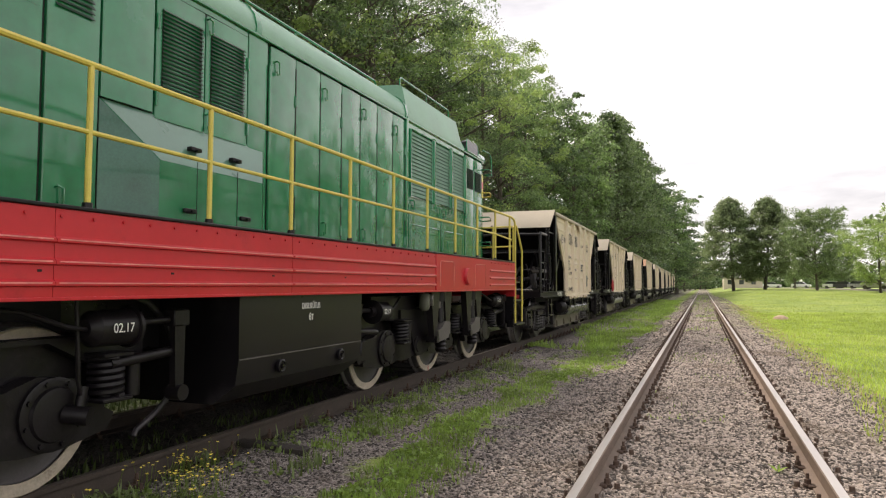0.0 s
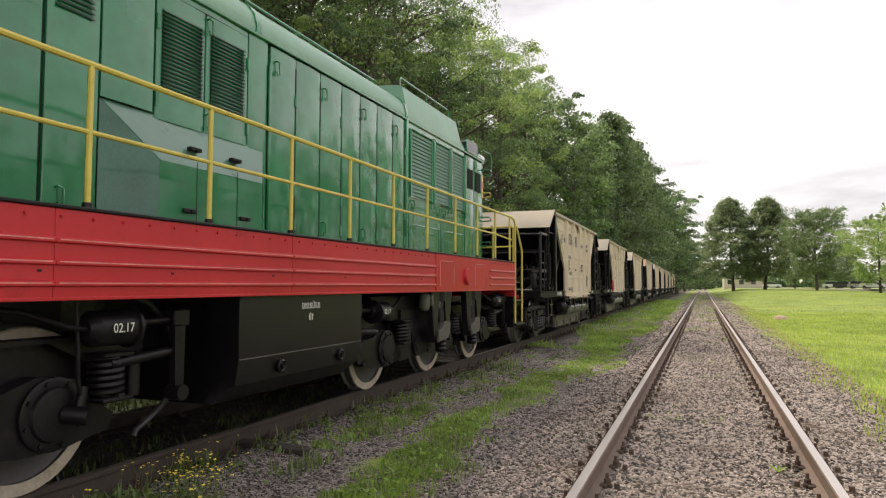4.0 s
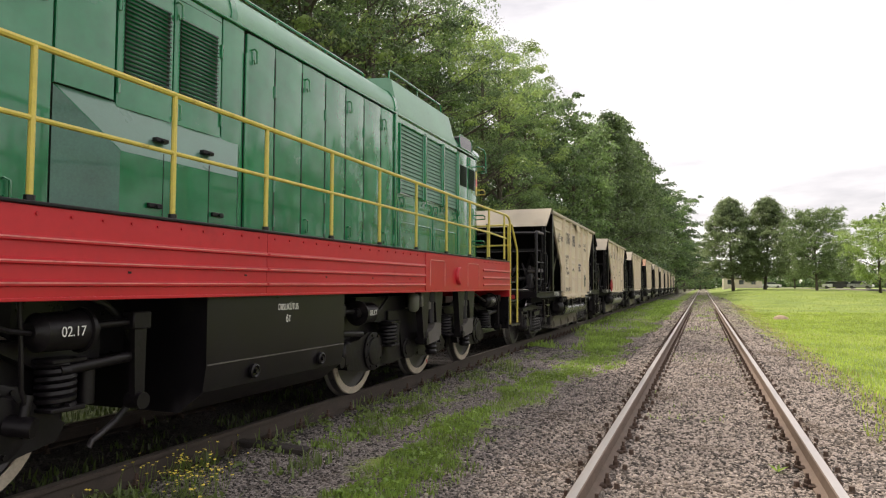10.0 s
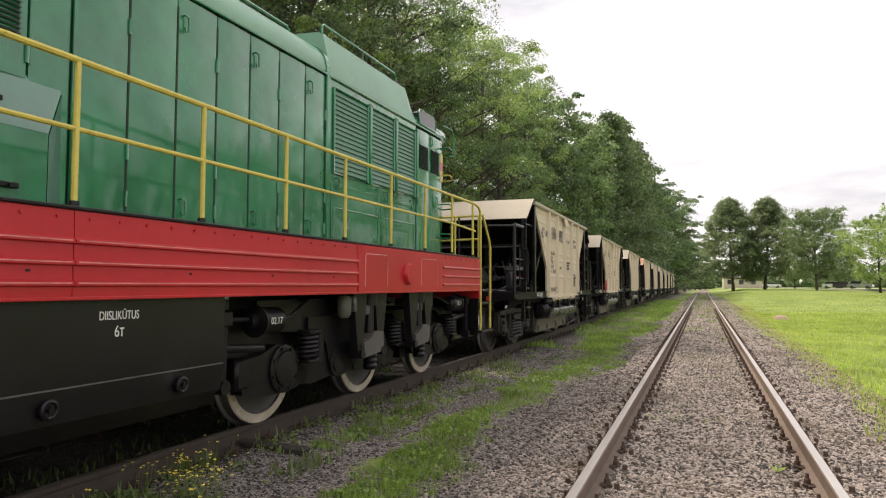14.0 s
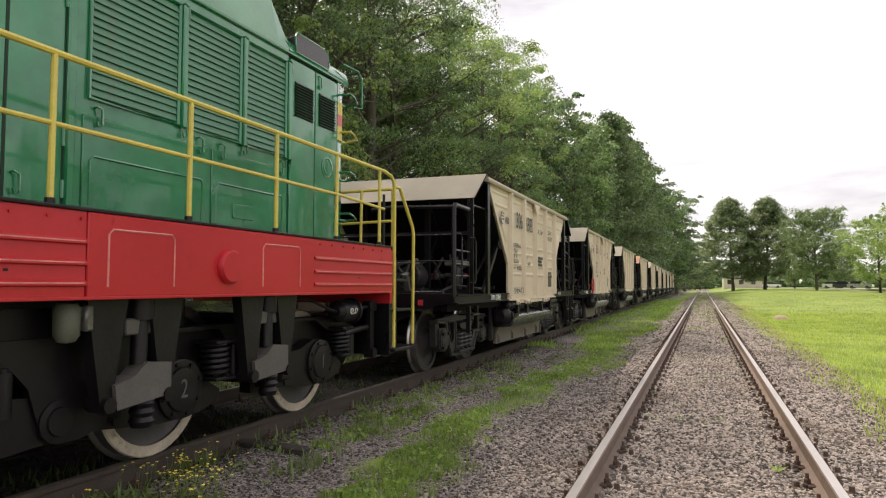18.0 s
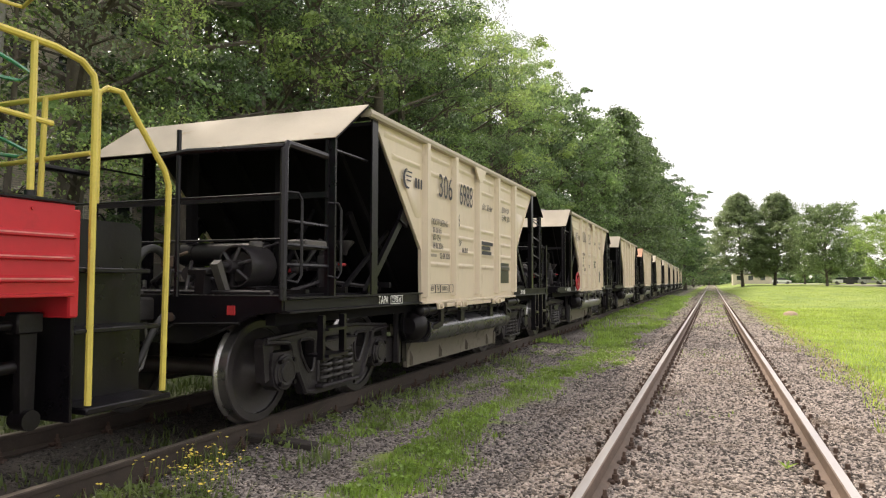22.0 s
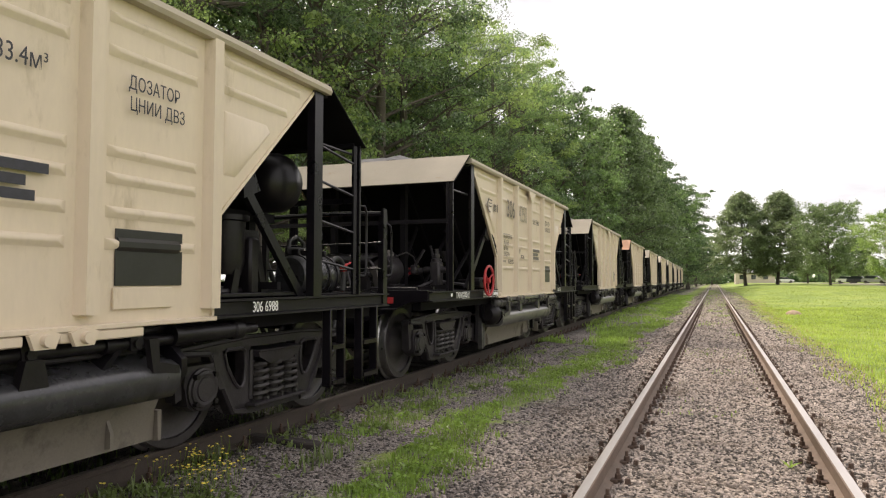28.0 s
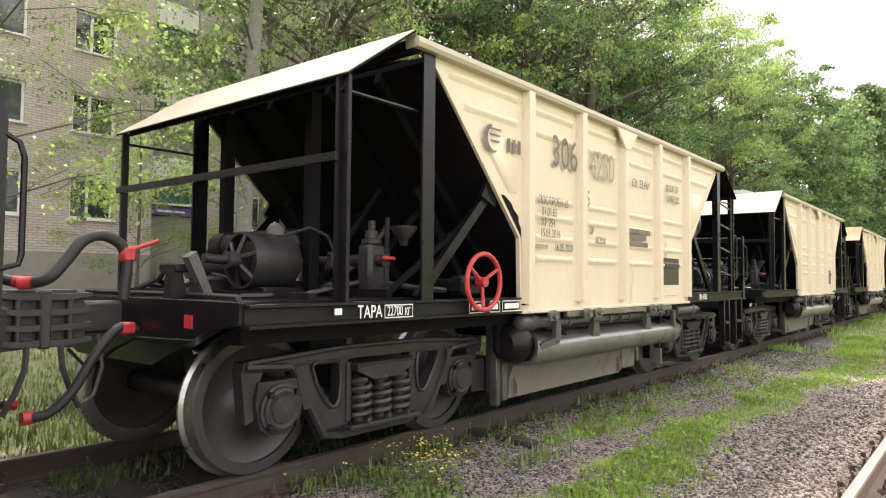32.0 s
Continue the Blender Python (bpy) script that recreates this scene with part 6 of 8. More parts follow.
    part("rail_post", Geo().box(-0.03, 0.03, 4.69, 4.74, 1.18, 2.03), BLACK, er)
    for x in (1.52, -1.52):
        ld = part("end_ladder", Geo().cyl((x, 4.08, 1.18), (x, 4.08, 2.64), 0.026, n=6), BLACK, w, "black rung ladder")
        for z in (1.42, 1.78, 2.14, 2.46):
            part("rung", Geo().cyl((x, 3.40, z + 0.08), (x, 4.08, z), 0.013, n=6), BLACK, ld)
        gr = part("grab_rail", Geo().tube([(x, 4.16, 1.36), (x + 0.03, 4.24, 1.36), (x + 0.03, 4.28, 1.42), (x + 0.03, 4.28, 2.0), (x + 0.03, 4.24, 2.06), (x, 4.16, 2.06)], 0.013, 6), BLACK, w)
        sg = 1 if x > 0 else -1
        rl = part("platform_railing", Geo().prism([(4.70, 1.06), (4.79, 1.06), (4.79, 2.0), (4.77, 2.08), (4.70, 2.09), (4.70, 2.03)], x - 0.012, x + 0.012).prism([(4.73, 1.06), (4.75, 1.06), (4.75, 2.03), (4.73, 2.05)], x - sg * 0.07, x), BLACK, w)
        part("grab_rail", Geo().tube([(x + sg * 0.01, 4.78, 1.36), (x + sg * 0.03, 4.84, 1.38), (x + sg * 0.03, 4.85, 1.42), (x + sg * 0.03, 4.85, 1.84), (x + sg * 0.03, 4.83, 1.90), (x, 4.78, 1.94)], 0.013, 6), BLACK, rl)
        for y0, y1 in ((3.58, 3.86), (4.17, 4.52)):
            sp = part("side_step", Geo().box(x - 0.045, x + 0.045, y0, y0 + 0.035, 0.34, 1.05, 0.006), BLACK, w, "black hanging step ladder")
            part("step_stile", Geo().box(x - 0.045, x + 0.045, y1 - 0.035, y1, 0.34, 1.05, 0.006), BLACK, sp)
            for z in (0.36, 0.68):
                part("rung", Geo().box(x - 0.055, x + 0.055, y0 + 0.035, y1 - 0.035, z, z + 0.04), BLACK, sp)
    # window patch
    wp = part("gauge_plate", Geo().box(SIDE_X + 0.002, SIDE_X + 0.012, 1.20, 1.74, 1.28, 1.62, 0.003).prism([(SIDE_X + 0.01, 1.485), (SIDE_X + 0.036, 1.51), (SIDE_X + 0.036, 1.544), (SIDE_X + 0.01, 1.57)], 1.21, 1.70, "y"), CHARCOAL, w, "dark square patch")
    part("plate_lug", Geo().box(SIDE_X + 0.002, SIDE_X + 0.02, 1.185, 1.65, 1.14, 1.27, 0.004), BEIGE, w)
    for c in (-3.375, 3.375):
        wagon_bogie(w, c)
    for y in AXLES:
        wheelset("wheelset", 0.475, w, y, WHEEL, WHEEL, "axle with two brown steel wheels")
    return w


def bars(parent, x, y0, y1, z, rows, h, material, gap=1.6, seed=0):
    """Unreadable stencilled lines as plain bars."""
    rng = random.Random(seed)
    for k in range(rows):
        e = y1 - rng.uniform(0, 0.25) * (y1 - y0) * (k > 0)
        part("text_bar", Geo().box(x, x + 0.002, y0, e, z - k * h * gap, z - k * h * gap + h), material, parent)


def winged_mark(parent, x, y, z, r, material):
    """Round railway mark: a crescent and three bars."""
    g = Geo()
    n = 14
    outer = [(y + r * math.cos(math.radians(100 + 200 * i / n)), z + r * math.sin(math.radians(100 + 200 * i / n))) for i in range(n + 1)]
    inner = [(y + 0.25 * r + 0.8 * r * math.cos(math.radians(105 + 180 * i / n)), z + 0.05 * r + 0.85 * r * math.sin(math.radians(105 + 180 * i / n))) for i in range(n + 1)]
    for i in range(n):
        g.add([(x, *outer[i]), (x, *outer[i + 1]), (x, *inner[i + 1]), (x, *inner[i])], [(0, 1, 2, 3)])
    m = part("round_mark", g, material, parent, "round dark railway mark")
    for k in range(3):
        part("mark_bar", Geo().box(x, x + 0.002, y - r * 0.55 + k * 0.02, y + r * (1.05 - 0.12 * k), z + r * (0.62 - 0.42 * k), z + r * (0.76 - 0.42 * k)), material, m)
    return m


def stencils(w, number, ink, faint, second, tare, built):
    x = SIDE_X + 0.032
    winged_mark(w, x, -2.56, 2.50, 0.12, ink)
    for k, y in enumerate((-2.34, -2.26, -2.18)):
        part("mark_bar", Geo().box(x, x + 0.002, y, y + 0.045, 2.42, 2.54), ink, w)
    letters("306", 0.43, x + 0.001, -1.34, 2.535, ink, w, 0.80, "large dark stencilled number")
    letters(number, 0.43, x + 0.001, -0.53, 2.52, second, w, 0.66, "large dark stencilled number")
    letters("ПОСТРОЕН 65", 0.11, x + 0.001, -1.55, 2.06, ink, w, 0.74, "small dark stencilled words")
    letters("01.01.65", 0.11, x + 0.001, -1.63, 1.96, ink, w, 0.75, "small dark stencilled date")
    letters("КР 754", 0.11, x + 0.001, -1.65, 1.86, ink, w, 0.75, "small dark stencilled words")
    letters(built, 0.11, x + 0.001, -1.61, 1.76, ink, w, 0.75, "small dark stencilled date")
    letters("26" if number == "6988" else "5", 0.24, x + 0.001, -0.86, 2.15, ink, w, 0.62, "dark stencilled figure")
    letters("03 08 2020" if number == "6988" else "16.05.2020", 0.105, x + 0.001, -1.36, 1.635, ink, w, 0.75, "small dark stencilled date")
    bars(w, x, -1.88, -1.66, 1.62, 1, 0.035, faint, seed=3)
    letters("ДР", 0.10, x + 0.001, -0.78, 1.84, ink, w, 0.72, "small dark stencilled words")
    letters("08.2018", 0.10, x + 0.001, -0.58, 1.745, ink, w, 0.72, "small dark stencilled date")
    letters("63т  33.4м³", 0.14, x + 0.001, 0.47, 2.455, ink if number else faint, w, 0.75, "dark stencilled capacity")
    letters("ДОЗАТОР", 0.12, x + 0.001, 1.46, 2.505, ink, w, 0.72, "dark stencilled words")
    letters("ЦНИИ ДВЗ", 0.12, x + 0.001, 1.49, 2.375, ink, w, 0.72, "dark stencilled words")
    bars(w, x, 0.12, 0.74, 1.87, 3, 0.055, ink, 1.35, seed=6)
    if number == "6988":
        for y0, y1, words in ((-1.90, -1.70, "REV"), (-1.69, -1.53, "754"), (-1.52, -1.22, "18.08.15"), (-1.19, -1.06, "")):
            part("number_box", Geo().tube([(x, y0, 1.165), (x, y1, 1.165), (x, y1, 1.265), (x, y0, 1.265)], 0.004, 4, True), ink, w)
            if words:
                letters(words, 0.085, x + 0.001, (y0 + y1) / 2, 1.215, ink, w, 0.72, "small dark stencilled words")
    ty, by, bx = tare
    letters("TAPA", 0.125, 1.563, ty, 1.107, WHITE, w, 0.75, "white stencilled words on the sill")
    part("number_box", Geo().tube([(1.562, by - bx, 1.065), (1.562, by + bx, 1.065), (1.562, by + bx, 1.15), (1.562, by - bx, 1.15)], 0.005, 4, True), WHITE, w)
    letters("22700 кг", 0.095, 1.563, by, 1.107, WHITE, w, 0.66, "white stencilled weight")
    letters("306 " + number, 0.115, 1.563, 2.62, 1.107, WHITE, w, 0.75, "white stencilled number on the sill")


STONE = mat("grey_crushed_stone", (0.24, 0.23, 0.225), 0.9, vary=0.35, scale=9, fine=50, bump=1.0, bump_scale=22)
wagons = []
w_a = build_wagon("cage")
w_b = build_wagon("wheel")
w_c = build_wagon("plain")
w_d = build_wagon("plain", ORANGE_ROOF)
tagged(w_d, "beige ballast hopper wagon with a rusty orange end roof")
far = [copy_thing(w_c, Matrix.Identity(4)) for _ in range(6)]
stencils(w_a, "6988", STENCIL, STENCIL_FAINT, STENCIL, (-3.16, -2.83, 0.15), "18.06.2016")
stencils(w_b, "4250", STENCIL_WORN, STENCIL_FAINT, STENCIL_FAINT, (-3.95, -3.67, 0.14), "15.05.2016")
for y0, y1 in ((-2.86, -2.66), (-2.58, -2.44), (-2.40, -2.12)):
    part("number_box", Geo().tube([(1.562, y0, 1.065), (1.562, y1, 1.065), (1.562, y1, 1.15), (1.562, y0, 1.15)], 0.005, 4, True), WHITE, w_b)
    part("text_bar", Geo().box(1.562, 1.564, y0 + 0.03, y1 - 0.03, 1.085, 1.13), WHITE, w_b)
rng = random.Random(12)
sz = [1.06 + 0.055 * i for i in range(19)]
sw = [0.05 + 0.05 * math.sin(i * 0.5) ** 2 + rng.uniform(0, 0.035) for i in range(19)]
g = Geo()
for i in range(18):
    g.add([(SIDE_X + 0.002, -2.085 - max(0, z - 1.72) * 0.93, z) for z in sz[i:i + 2]] + [(SIDE_X + 0.002, -2.085 - max(0, z - 1.72) * 0.93 + q, z) for z, q in zip(sz[i:i + 2][::-1], sw[i:i + 2][::-1])], [(0, 1, 2, 3)])
part("soot_stain", g, SOOT, w_b, "black soot along the sheet's edge", 0)
part("text_bar", Geo().box(1.562, 1.564, -4.26, -4.20, 1.10, 1.14), WHITE, w_b)
train = [w_a, w_b, w_c, w_d, *far]
WAGON_FIRST, WAGON_PITCH = 11.86, 10.87


# ---- ground ----
def ground_mat():
    m = bpy.data.materials.new("gravel_and_grass_ground")
    m.use_nodes = True
    t = m.node_tree
    bsdf = t.nodes["Principled BSDF"]
    co = t.nodes.new("ShaderNodeTexCoord")
    sep = t.nodes.new("ShaderNodeSeparateXYZ")
    t.links.new(co.outputs["Object"], sep.inputs[0])

    def nz(sc, det=5, rg=0.6):
        n = t.nodes.new("ShaderNodeTexNoise")
        n.inputs["Scale"].default_value, n.inputs["Detail"].default_value, n.inputs["Roughness"].default_value = sc, det, rg
        t.links.new(co.outputs["Object"], n.inputs["Vector"])
        return n.outputs["Fac"]

    def op(kind, a, b):
        n = t.nodes.new("ShaderNodeMath")
        n.operation = kind
        for i, v in enumerate((a, b)):
            if isinstance(v, (int, float)):
                n.inputs[i].default_value = v
            else:
                t.links.new(v, n.inputs[i])
        return n.outputs[0]

    def step(v, a, b):
        n = t.nodes.new("ShaderNodeMapRange")
        n.interpolation_type = "SMOOTHSTEP"
        n.inputs["From Min"].default_value, n.inputs["From Max"].default_value = a, b
        t.links.new(v, n.inputs["Value"])
        return n.outputs[0]

    def ramp(v, stops):
        n = t.nodes.new("ShaderNodeValToRGB")
        while len(n.color_ramp.elements) < len(stops):
            n.color_ramp.elements.new(0.5)
        for e, (p, c) in zip(n.color_ramp.elements, stops):
            e.position, e.color = p, (*c, 1)
        t.links.new(v, n.inputs[0])
        return n.outputs[0]

    def mix(f, a, b):
        n = t.nodes.new("ShaderNodeMix")
        n.data_type = "RGBA"
        t.links.new(f, n.inputs[0])
        t.links.new(a, n.inputs[6])
        t.links.new(b, n.inputs[7])
        return n.outputs[2]

    vor = t.nodes.new("ShaderNodeTexVoronoi")
    vor.inputs["Scale"].default_value = 48
    t.links.new(co.outputs["Object"], vor.inputs["Vector"])
    vsep = t.nodes.new("ShaderNodeSeparateColor")
    t.links.new(vor.outputs["Color"], vsep.inputs[0])
    gravel = ramp(op("ADD", op("MULTIPLY", vsep.outputs[0], 0.6), op("MULTIPLY", nz(1.2), 0.4)), [(0.2, (0.045, 0.036, 0.030)), (0.5, (0.20, 0.165, 0.138)), (0.85, (0.55, 0.47, 0.40))])
    # soil blackened for both oil and the shade beneath the train
    shaded_soil = ramp(nz(5, 8), [(0.3, (0.016, 0.013, 0.011)), (0.7, (0.042, 0.036, 0.030))])
    grass = ramp(op("ADD", op("MULTIPLY", nz(0.22, 5, 0.7), 0.78), op("MULTIPLY", nz(9, 6), 0.22)), [(0.34, (0.105, 0.165, 0.032)), (0.5, (0.205, 0.28, 0.05)), (0.66, (0.31, 0.35, 0.085))])
    wob = op("MULTIPLY", op("SUBTRACT", nz(0.7, 6), 0.5), 1.6)
    x = op("ADD", sep.outputs["X"], wob)
    far_y = step(sep.outputs["Y"], 16, 46)
    right = step(op("ADD", x, op("MULTIPLY", far_y, 0.5)), 1.5, 2.4)
    # strip of grass between the tracks
    strip = op("MULTIPLY", step(op("ADD", x, op("MULTIPLY", far_y, -0.35)), -3.4, -3.0), op("SUBTRACT", 1.0, step(op("ADD", x, op("MULTIPLY", far_y, -0.45)), -2.3, -1.7)))
    strip = op("MULTIPLY", strip, step(op("ADD", nz(1.6, 4), op("MULTIPLY", far_y, 0.3)), 0.53, 0.70))
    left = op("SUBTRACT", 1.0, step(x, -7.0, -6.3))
    midgrass = op("MULTIPLY", far_y, step(nz(0.5, 5), 0.5, 0.62))
    fac = op("MAXIMUM", op("MAXIMUM", right, left), op("MAXIMUM", strip, op("MULTIPLY", midgrass, 0.8)))
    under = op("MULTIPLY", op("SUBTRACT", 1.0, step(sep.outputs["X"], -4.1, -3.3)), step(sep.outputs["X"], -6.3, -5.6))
    earth = ramp(op("ADD", op("MULTIPLY", vsep.outputs[0], 0.6), op("MULTIPLY", nz(1.2), 0.4)), [(0.2, (0.045, 0.037, 0.032)), (0.5, (0.15, 0.125, 0.11)), (0.85, (0.44, 0.39, 0.35))])
    gravel = mix(op("SUBTRACT", 1.0, step(x, -2.4, -0.9)), gravel, earth)
    base = mix(op("MULTIPLY", under, 0.92), gravel, shaded_soil)
    # dark ramp paints in the trees' shade on the ground left of the train
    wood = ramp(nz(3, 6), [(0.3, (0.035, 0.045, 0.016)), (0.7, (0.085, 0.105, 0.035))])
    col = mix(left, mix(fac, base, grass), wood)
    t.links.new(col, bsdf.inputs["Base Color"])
    bsdf.inputs["Roughness"].default_value = 0.9
    b = t.nodes.new("ShaderNodeBump")
    b.inputs["Strength"].default_value, b.inputs["Distance"].default_value = 0.8, 0.03
    t.links.new(op("ADD", op("MULTIPLY", vor.outputs["Distance"], -0.8), nz(20, 6)), b.inputs["Height"])
    t.links.new(b.outputs[0], bsdf.inputs["Normal"])
    return m


def axis_steps(stops):
    out = []
    for a, b, s in stops:
        k = max(1, round((b - a) / s))
        out += [a + (b - a) * i / k for i in range(k)]
    return out + [stops[-1][1]]


gx = axis_steps([(-1500, -300, 200), (-300, -60, 40), (-60, -12, 4), (-12, -6, 0.5), (-6, 4, 0.16), (4, 12, 0.5), (12, 60, 4), (60, 300, 40), (300, 1500, 200)])
gy = axis_steps([(-400, -40, 60), (-40, -4, 4), (-4, 20, 0.2), (20, 60, 1), (60, 200, 5), (200, 500, 50), (500, 3000, 250)])
gv = [(x, y, ground_z(x, y)) for y in gy for x in gx]
nx = len(gx)
gf = [(j * nx + i, j * nx + i + 1, (j + 1) * nx + i + 1, (j + 1) * nx + i) for j in range(len(gy) - 1) for i in range(nx - 1)]
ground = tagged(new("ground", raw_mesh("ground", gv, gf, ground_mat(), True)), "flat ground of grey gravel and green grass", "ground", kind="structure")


# ---- tracks ----
def rail_profile(cx):
    return [(cx - 0.075, -0.18), (cx + 0.075, -0.18), (cx + 0.075, -0.165), (cx + 0.012, -0.145), (cx + 0.010, -0.045), (cx + 0.036, -0.035), (cx + 0.0375, -0.008), (cx + 0.03, -0.001)], \
           [(cx + 0.03, -0.001), (cx + 0.012, 0.0), (cx - 0.012, 0.0), (cx - 0.03, -0.001)], \
           [(cx - 0.03, -0.001), (cx - 0.0375, -0.008), (cx - 0.036, -0.035), (cx - 0.010, -0.045), (cx - 0.012, -0.145), (cx - 0.075, -0.165), (cx - 0.075, -0.18)]


def sweep(prof, path_x, ys):
    g = Geo()
    n = len(prof)
    v = [(x + path_x(y), y, z) for y in ys for x, z in prof]
    return g.add(v, [(j * n + i, j * n + i + 1, (j + 1) * n + i + 1, (j + 1) * n + i) for j in range(len(ys) - 1) for i in range(n - 1)])


def build_track(name, label, path_x, ys, head, web, sleeper_mat, detail_to, plate_mat):
    tr = tagged(new(name), label, "railway track", kind="structure")
    for s in (-1, 1):
        a, b, c = rail_profile(s * HALF_GAUGE)
        rl = part("rail", sweep(a, path_x, ys), web, tr, "steel rail")
        part("rail_flank", sweep(c, path_x, ys), web, rl)
        part("rail_head", sweep(b, path_x, ys), head, rl, "worn rail head")
    sl = part("sleeper", Geo().box(-1.32, 1.32, -0.125, 0.125, -0.36, -0.187, 0.015), sleeper_mat, tr)
    fx = Geo().box(-0.15, 0.15, -0.07, 0.07, -0.200, -0.178, 0.004)
    for s in (1, -1):
        fx.box(s * 0.05, s * 0.105, -0.04, 0.04, -0.178, -0.148, 0.008)
        fx.lathe([(-0.165, 0.0), (-0.165, 0.034), (-0.148, 0.034), (-0.145, 0.025), (-0.112, 0.023), (-0.110, 0.014), (-0.072, 0.012), (-0.070, 0.0)], (s * 0.103, 0.012, 0), "z", 7)
        fx.lathe([(-0.20, 0.0), (-0.20, 0.036), (-0.172, 0.033), (-0.165, 0.022), (-0.128, 0.019), (-0.125, 0.0)], (s * 0.178, -0.03, 0), "z", 7)
    fs = part("rail_fastening", fx, plate_mat, tr, "rusty baseplate with bolts", 30)
    first = True
    y = ys[0] + 0.3
    i = 0
    while y < detail_to:
        m = Matrix.Translation((path_x(y), y, 0))
        if first:
            sl.matrix_basis = m
        else:
            share(sl, m, tr)
        for s in (-1, 1):
            mm = Matrix.Translation((path_x(y) + s * HALF_GAUGE, y + 0.01 * math.sin(i * 5.1), 0)) @ pose(0, 0, 0, 0, 0, 2 * math.sin(i * 3.7 + s))
            if first and s < 0:
                fs.matrix_basis = mm
            else:
                share(fs, mm, tr)
        first = False
        y += 0.545
        i += 1
    return tr


build_track("railway_track", "straight track with worn rails on grey ballast", lambda y: 0.0, axis_steps([(-30, 30, 5), (30, 600, 30)]), RAIL_TOP, RAIL_SIDE, CONCRETE, 46, RUST)
build_track("railway_track", "track with dull brown rails under the train", lambda y: TRACK_X + bend(y), axis_steps([(-40, 10, 5), (10, 60, 2), (60, 260, 10)]), RAIL_TOP_OLD, RAIL_SIDE_OLD, WOOD_OLD, 24, RUST)
plank = tagged(part("loose_plank", Geo().box(-0.42, 0.42, -0.06, 0.06, -0.03, 0.03, 0.012), WOOD_OLD), "dark old plank lying on the gravel", "plank")
plank.matrix_basis = pose(-3.74, 5.24, -0.150, 2, 2, 3)


# ---- trees ----
def leaf_cloud(rng, tips, per, spread, size, flat=0.5, droop=0.3, upright=0.9):
    """Many small four-cornered leaves in drooping sprays round the tips of the branches, as arrays."""
    tips = np.asarray(tips)
    n = len(tips) * per
    big = np.repeat(rng.uniform(0.45, 1.3, (len(tips), 1)), per, axis=0) * spread
    a = rng.uniform(0, 6.2832, n)
    r = np.sqrt(rng.uniform(0, 1, n)) * (1 + 0.25 * np.sin(3 * a + np.repeat(rng.uniform(0, 6, len(tips)), per)))
    z = flat * rng.normal(0, 0.42, n) * np.sqrt(np.clip(1.15 - r * r, 0.05, 2)) - droop * r * r
    off = np.stack([r * np.cos(a), r * np.sin(a), z], axis=1)
    c = np.repeat(tips, per, axis=0) + off * big
    nrm = off * np.array([0.8, 0.8, 0.9]) + rng.normal(0, 0.5, (n, 3)) + np.array([0, 0, upright])
    nrm /= np.linalg.norm(nrm, axis=1, keepdims=True)
    a = np.cross(nrm, rng.normal(0, 1, (n, 3)))
    a /= np.linalg.norm(a, axis=1, keepdims=True) + 1e-9
    b = np.cross(nrm, a)
    s = size * rng.uniform(0.55, 1.35, (n, 1))
    v = np.stack([c - a * s, c + b * s * 0.6 + a * s * 0.1, c + a * s - nrm * s * 0.25, c - b * s * 0.6 + a * s * 0.1], axis=1).reshape(-1, 3)
    f = np.arange(n * 4).reshape(-1, 4)
    return v, f


